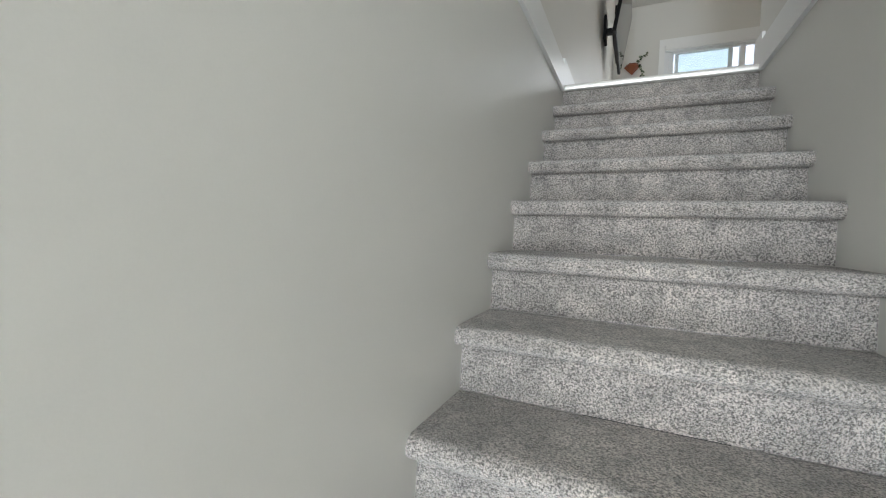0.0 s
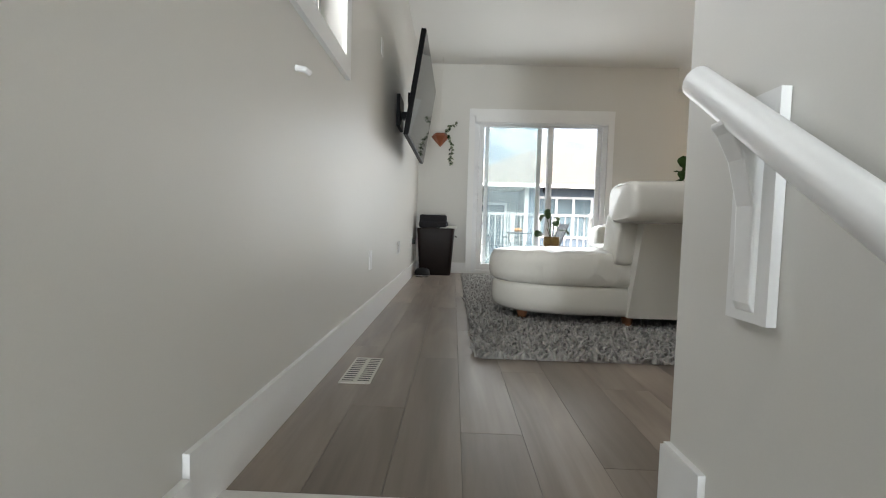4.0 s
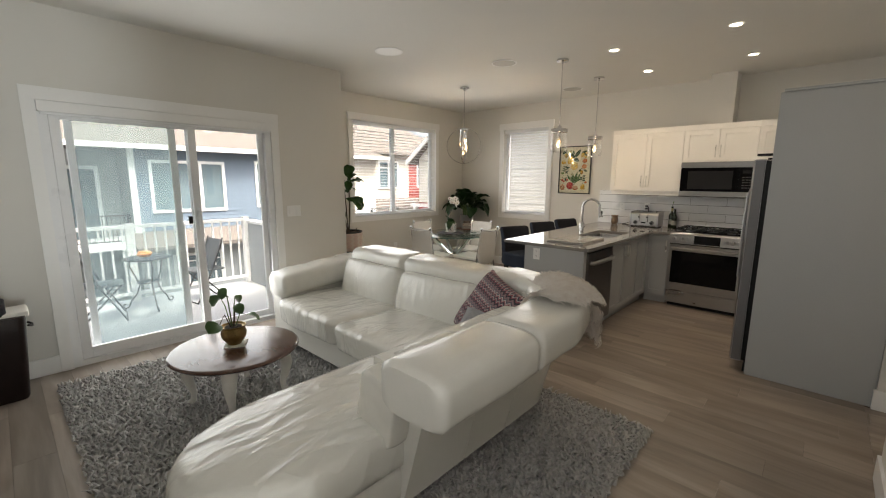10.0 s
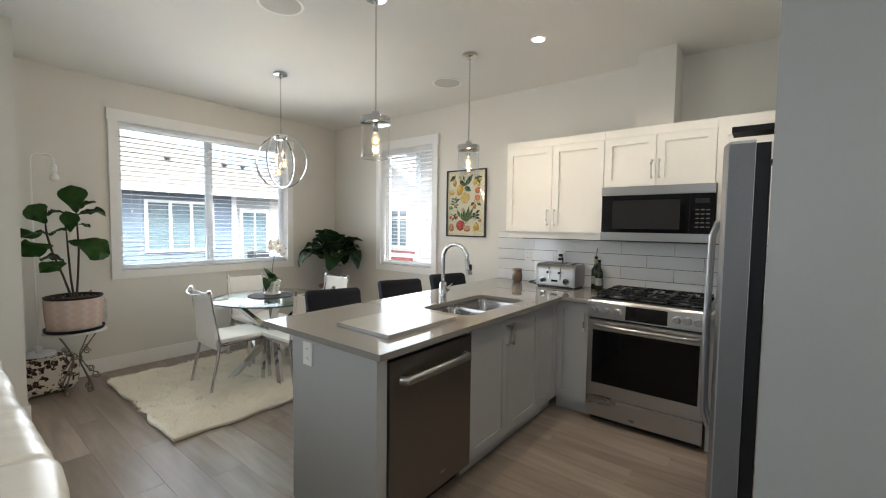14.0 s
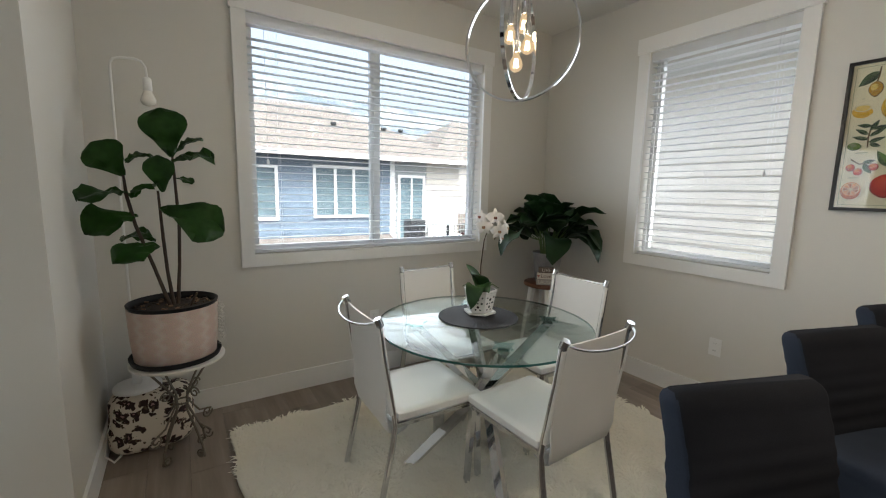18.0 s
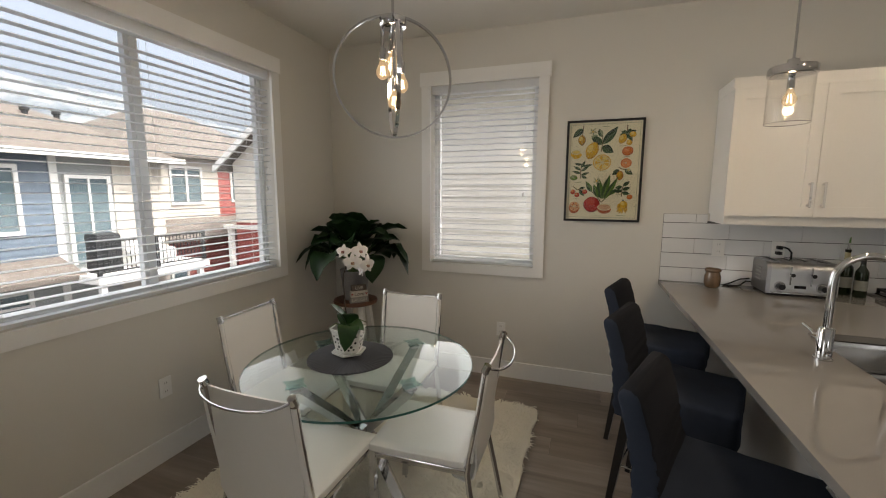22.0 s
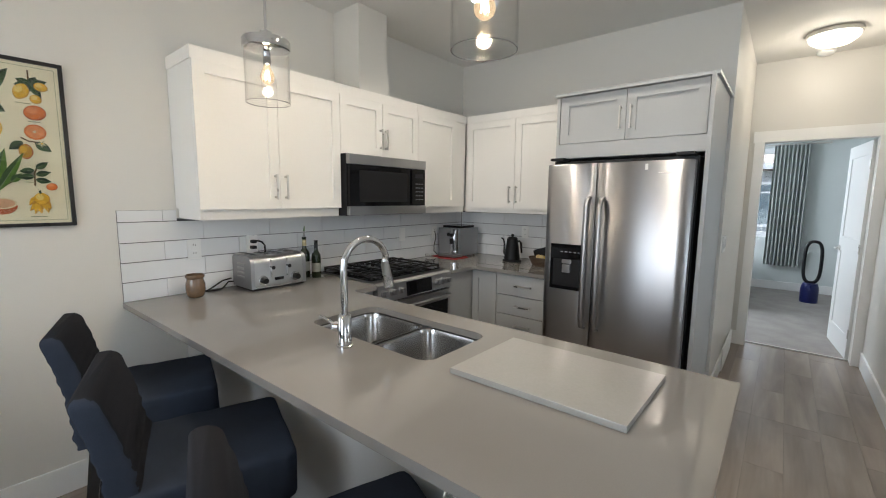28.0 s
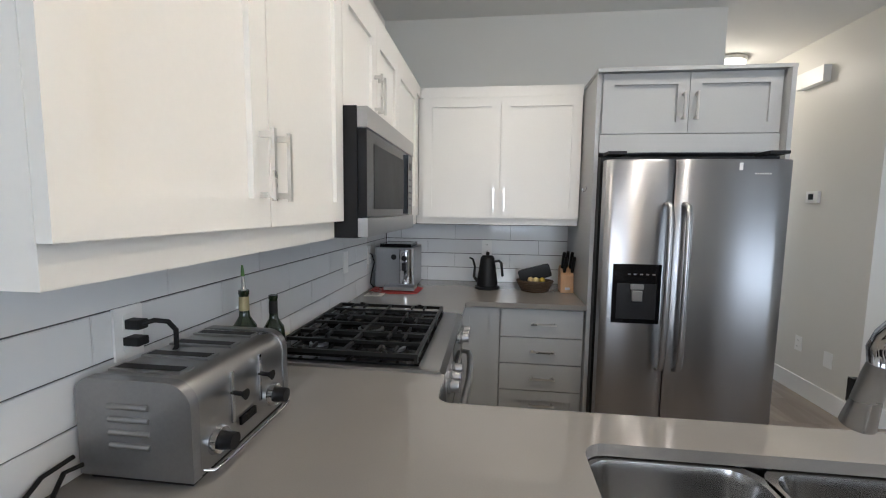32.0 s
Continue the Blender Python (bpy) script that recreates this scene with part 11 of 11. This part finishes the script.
part("rod", tube([(3.60, -2.80, 2.385), (4.9, -2.80, 2.385)], 0.012, 10), NICKEL, _e, smooth=True)
_e = thing("tower_fan", (3.70, -2.05, 0.0), "black bladeless tower fan with a blue base", "fan")
part("base", lathe([(0.10, 0.001), (0.105, 0.02), (0.105, 0.20), (0.10, 0.235), (0.085, 0.285), (0.03, 0.29)], (3.70, -2.05, 0), 32), material("blue_fan_base", (0.012, 0.018, 0.11), 0.3, var=0.1, bump=0.02), _e, "blue base", smooth=True)
_pts = []
for _i in range(40):
    _t = 2 * math.pi * _i / 40
    _pts.append((3.70 + 0.095 * math.copysign(abs(math.cos(_t)) ** 0.7, math.cos(_t)), -2.05, 0.60 + 0.30 * math.copysign(abs(math.sin(_t)) ** 0.6, math.sin(_t))))
part("loop", tube(_pts, 0.022, 10, closed=True), BLACK_MATT, _e, "black oval loop", smooth=True)
_e = thing("bed", (4.9, -1.6, 0.0), "corner of a bed with a grey cover", "bed")
part("mattress", cushion(4.46, 5.9, -2.55, -0.95, 0.28, 0.58, 0.35, 8, 0.008, 4), material("grey_bed_cover", (0.40, 0.40, 0.42), 0.9, var=0.1, scale=6, bump=0.3, bscale=90, dist=0.003), _e, smooth=True)
part("bed_frame", box(4.48, 5.88, -2.53, -0.97, 0.001, 0.29), DARKWOOD, _e, "dark wood frame", bevel=0.01)
_e = thing("counter_hook", (4.60, 5.39, 0.80), "small metal hook under the counter overhang", "hook")
part("hook", tube([(4.60, 5.30, 0.878), (4.60, 5.33, 0.86), (4.60, 5.345, 0.83), (4.60, 5.33, 0.81), (4.60, 5.315, 0.82)], 0.004, 8), NICKEL, _e, smooth=True)

# ---- pieces of floors and walls: planks and tiles ----
def lay_planks(parent):
    """Vinyl planks along y, each an object of its own near the walk, sharing a few meshes."""
    areas = [(0.0, JOG_X, W_S, SLIDE_Y), (JOG_X, W_E, W_S, W_N), (0.0, 0.98, NOSE_Y + 0.065, W_S), (3.43, 4.41, 0.712, W_S)]
    rnd = random.Random(4)
    w, length, made = 0.180, 1.22, {}
    base = base_of(parent)
    for x0, x1, y0, y1 in areas:
        k0, k1 = math.floor(x0 / w), math.ceil(x1 / w)
        for k in range(k0, k1):
            a, b = max(x0, k * w), min(x1, (k + 1) * w)
            if b - a < 0.004:
                continue
            off = (k * 0.4371 % 1.0) * length
            j0, j1 = math.floor((y0 - off) / length), math.ceil((y1 - off) / length)
            for j in range(j0, j1):
                c, d = max(y0, off + j * length), min(y1, off + (j + 1) * length)
                if d - c < 0.004:
                    continue
                key = (round(b - a, 3), round(d - c, 3))
                if key not in made:
                    bm = box(0.0006, key[0] - 0.0006, 0.0006, key[1] - 0.0006, -0.0055, 0.0)
                    me = bpy.data.meshes.new("plank")
                    bm.to_mesh(me)
                    bm.free()
                    me.materials.append(PLANK)
                    made[key] = me
                o = new("plank", made[key])
                o.parent = parent
                o.location = Vector((a, c, 0.0)) - base


lay_planks(FLOOR_BED)

BACKSPLASH = thing("wall_tiles_east", (W_E, 4.0, 0.914), "white glazed subway tiles with dark grout on the kitchen wall", "tiles", "", "structure")
part("grout", joined(box(W_E - 0.004, W_E - 0.0005, 2.49, 5.4245, 0.9145, 1.349), box(W_E - 0.004, W_E - 0.0005, 5.152, 5.4245, 1.3495, 1.397)), GROUT, BACKSPLASH)
BACKSPLASH_2 = thing("wall_tiles_back", (6.0, W_K, 0.914), "white glazed subway tiles with dark grout behind the kettle", "tiles", "", "structure")
part("grout", box(5.378, W_E - 0.005, W_K + 0.0005, W_K + 0.004, 0.9145, 1.345), GROUT, BACKSPLASH_2)


def lay_tiles(parent, axis, face, out, a_start, a_end, step, z_top_rows):
    """Glazed tiles in running bond from one end of a wall to the other."""
    made = {}
    base = base_of(parent)
    rows = [(0.9145, 1.016), (1.018, 1.1205), (1.1225, 1.225), (1.227, 1.3345)] + z_top_rows
    sgn = 1 if a_end > a_start else -1
    for r, (z0, z1) in enumerate(rows):
        e0 = a_start if len(rows[r]) else a_start
        a = a_start - sgn * (step * 0.5 if r % 2 == 0 else 0.0) if r < 4 else a_start - sgn * step * 0.5
        stop = a_end if r < 4 else 5.152
        while (a - stop) * sgn < 0:
            b = a + sgn * step
            lo, hi = (max(a, a_start), min(b, stop)) if sgn > 0 else (max(b, stop), min(a, a_start))
            if hi - lo > 0.012:
                key = (round(hi - lo, 3), round(z1 - z0, 4))
                if key not in made:
                    bm = bmesh.new()
                    g = 0.001
                    box(g, key[0] - g, 0.0, 0.0075, g, key[1] - g, bm)
                    es = [e for e in bm.edges if all(v.co.y > 0.004 for v in e.verts)]
                    bmesh.ops.bevel(bm, geom=es, offset=0.0015, segments=2, affect="EDGES")
                    if axis == "y":
                        turned(bm, Matrix(((0, out, 0, 0), (1, 0, 0, 0), (0, 0, 1, 0), (0, 0, 0, 1))))
                    elif out < 0:
                        turned(bm, Matrix.Scale(-1, 4, (0, 1, 0)))
                    bmesh.ops.recalc_face_normals(bm, faces=bm.faces)
                    me = bpy.data.meshes.new("tile")
                    bm.to_mesh(me)
                    bm.free()
                    me.materials.append(TILE)
                    made[key] = me
                o = new("tile", made[key])
                o.parent = parent
                p = (lo, face + out * 0.0025, z0) if axis == "x" else (face + out * 0.0025, lo, z0)
                o.location = Vector(p) - base
            a = b


lay_tiles(BACKSPLASH, "y", W_E, -1, 5.4245, 2.492, 0.4065, [(1.3365, 1.397)])
lay_tiles(BACKSPLASH_2, "x", W_K, 1, 5.378, 6.712, 0.4065, [])
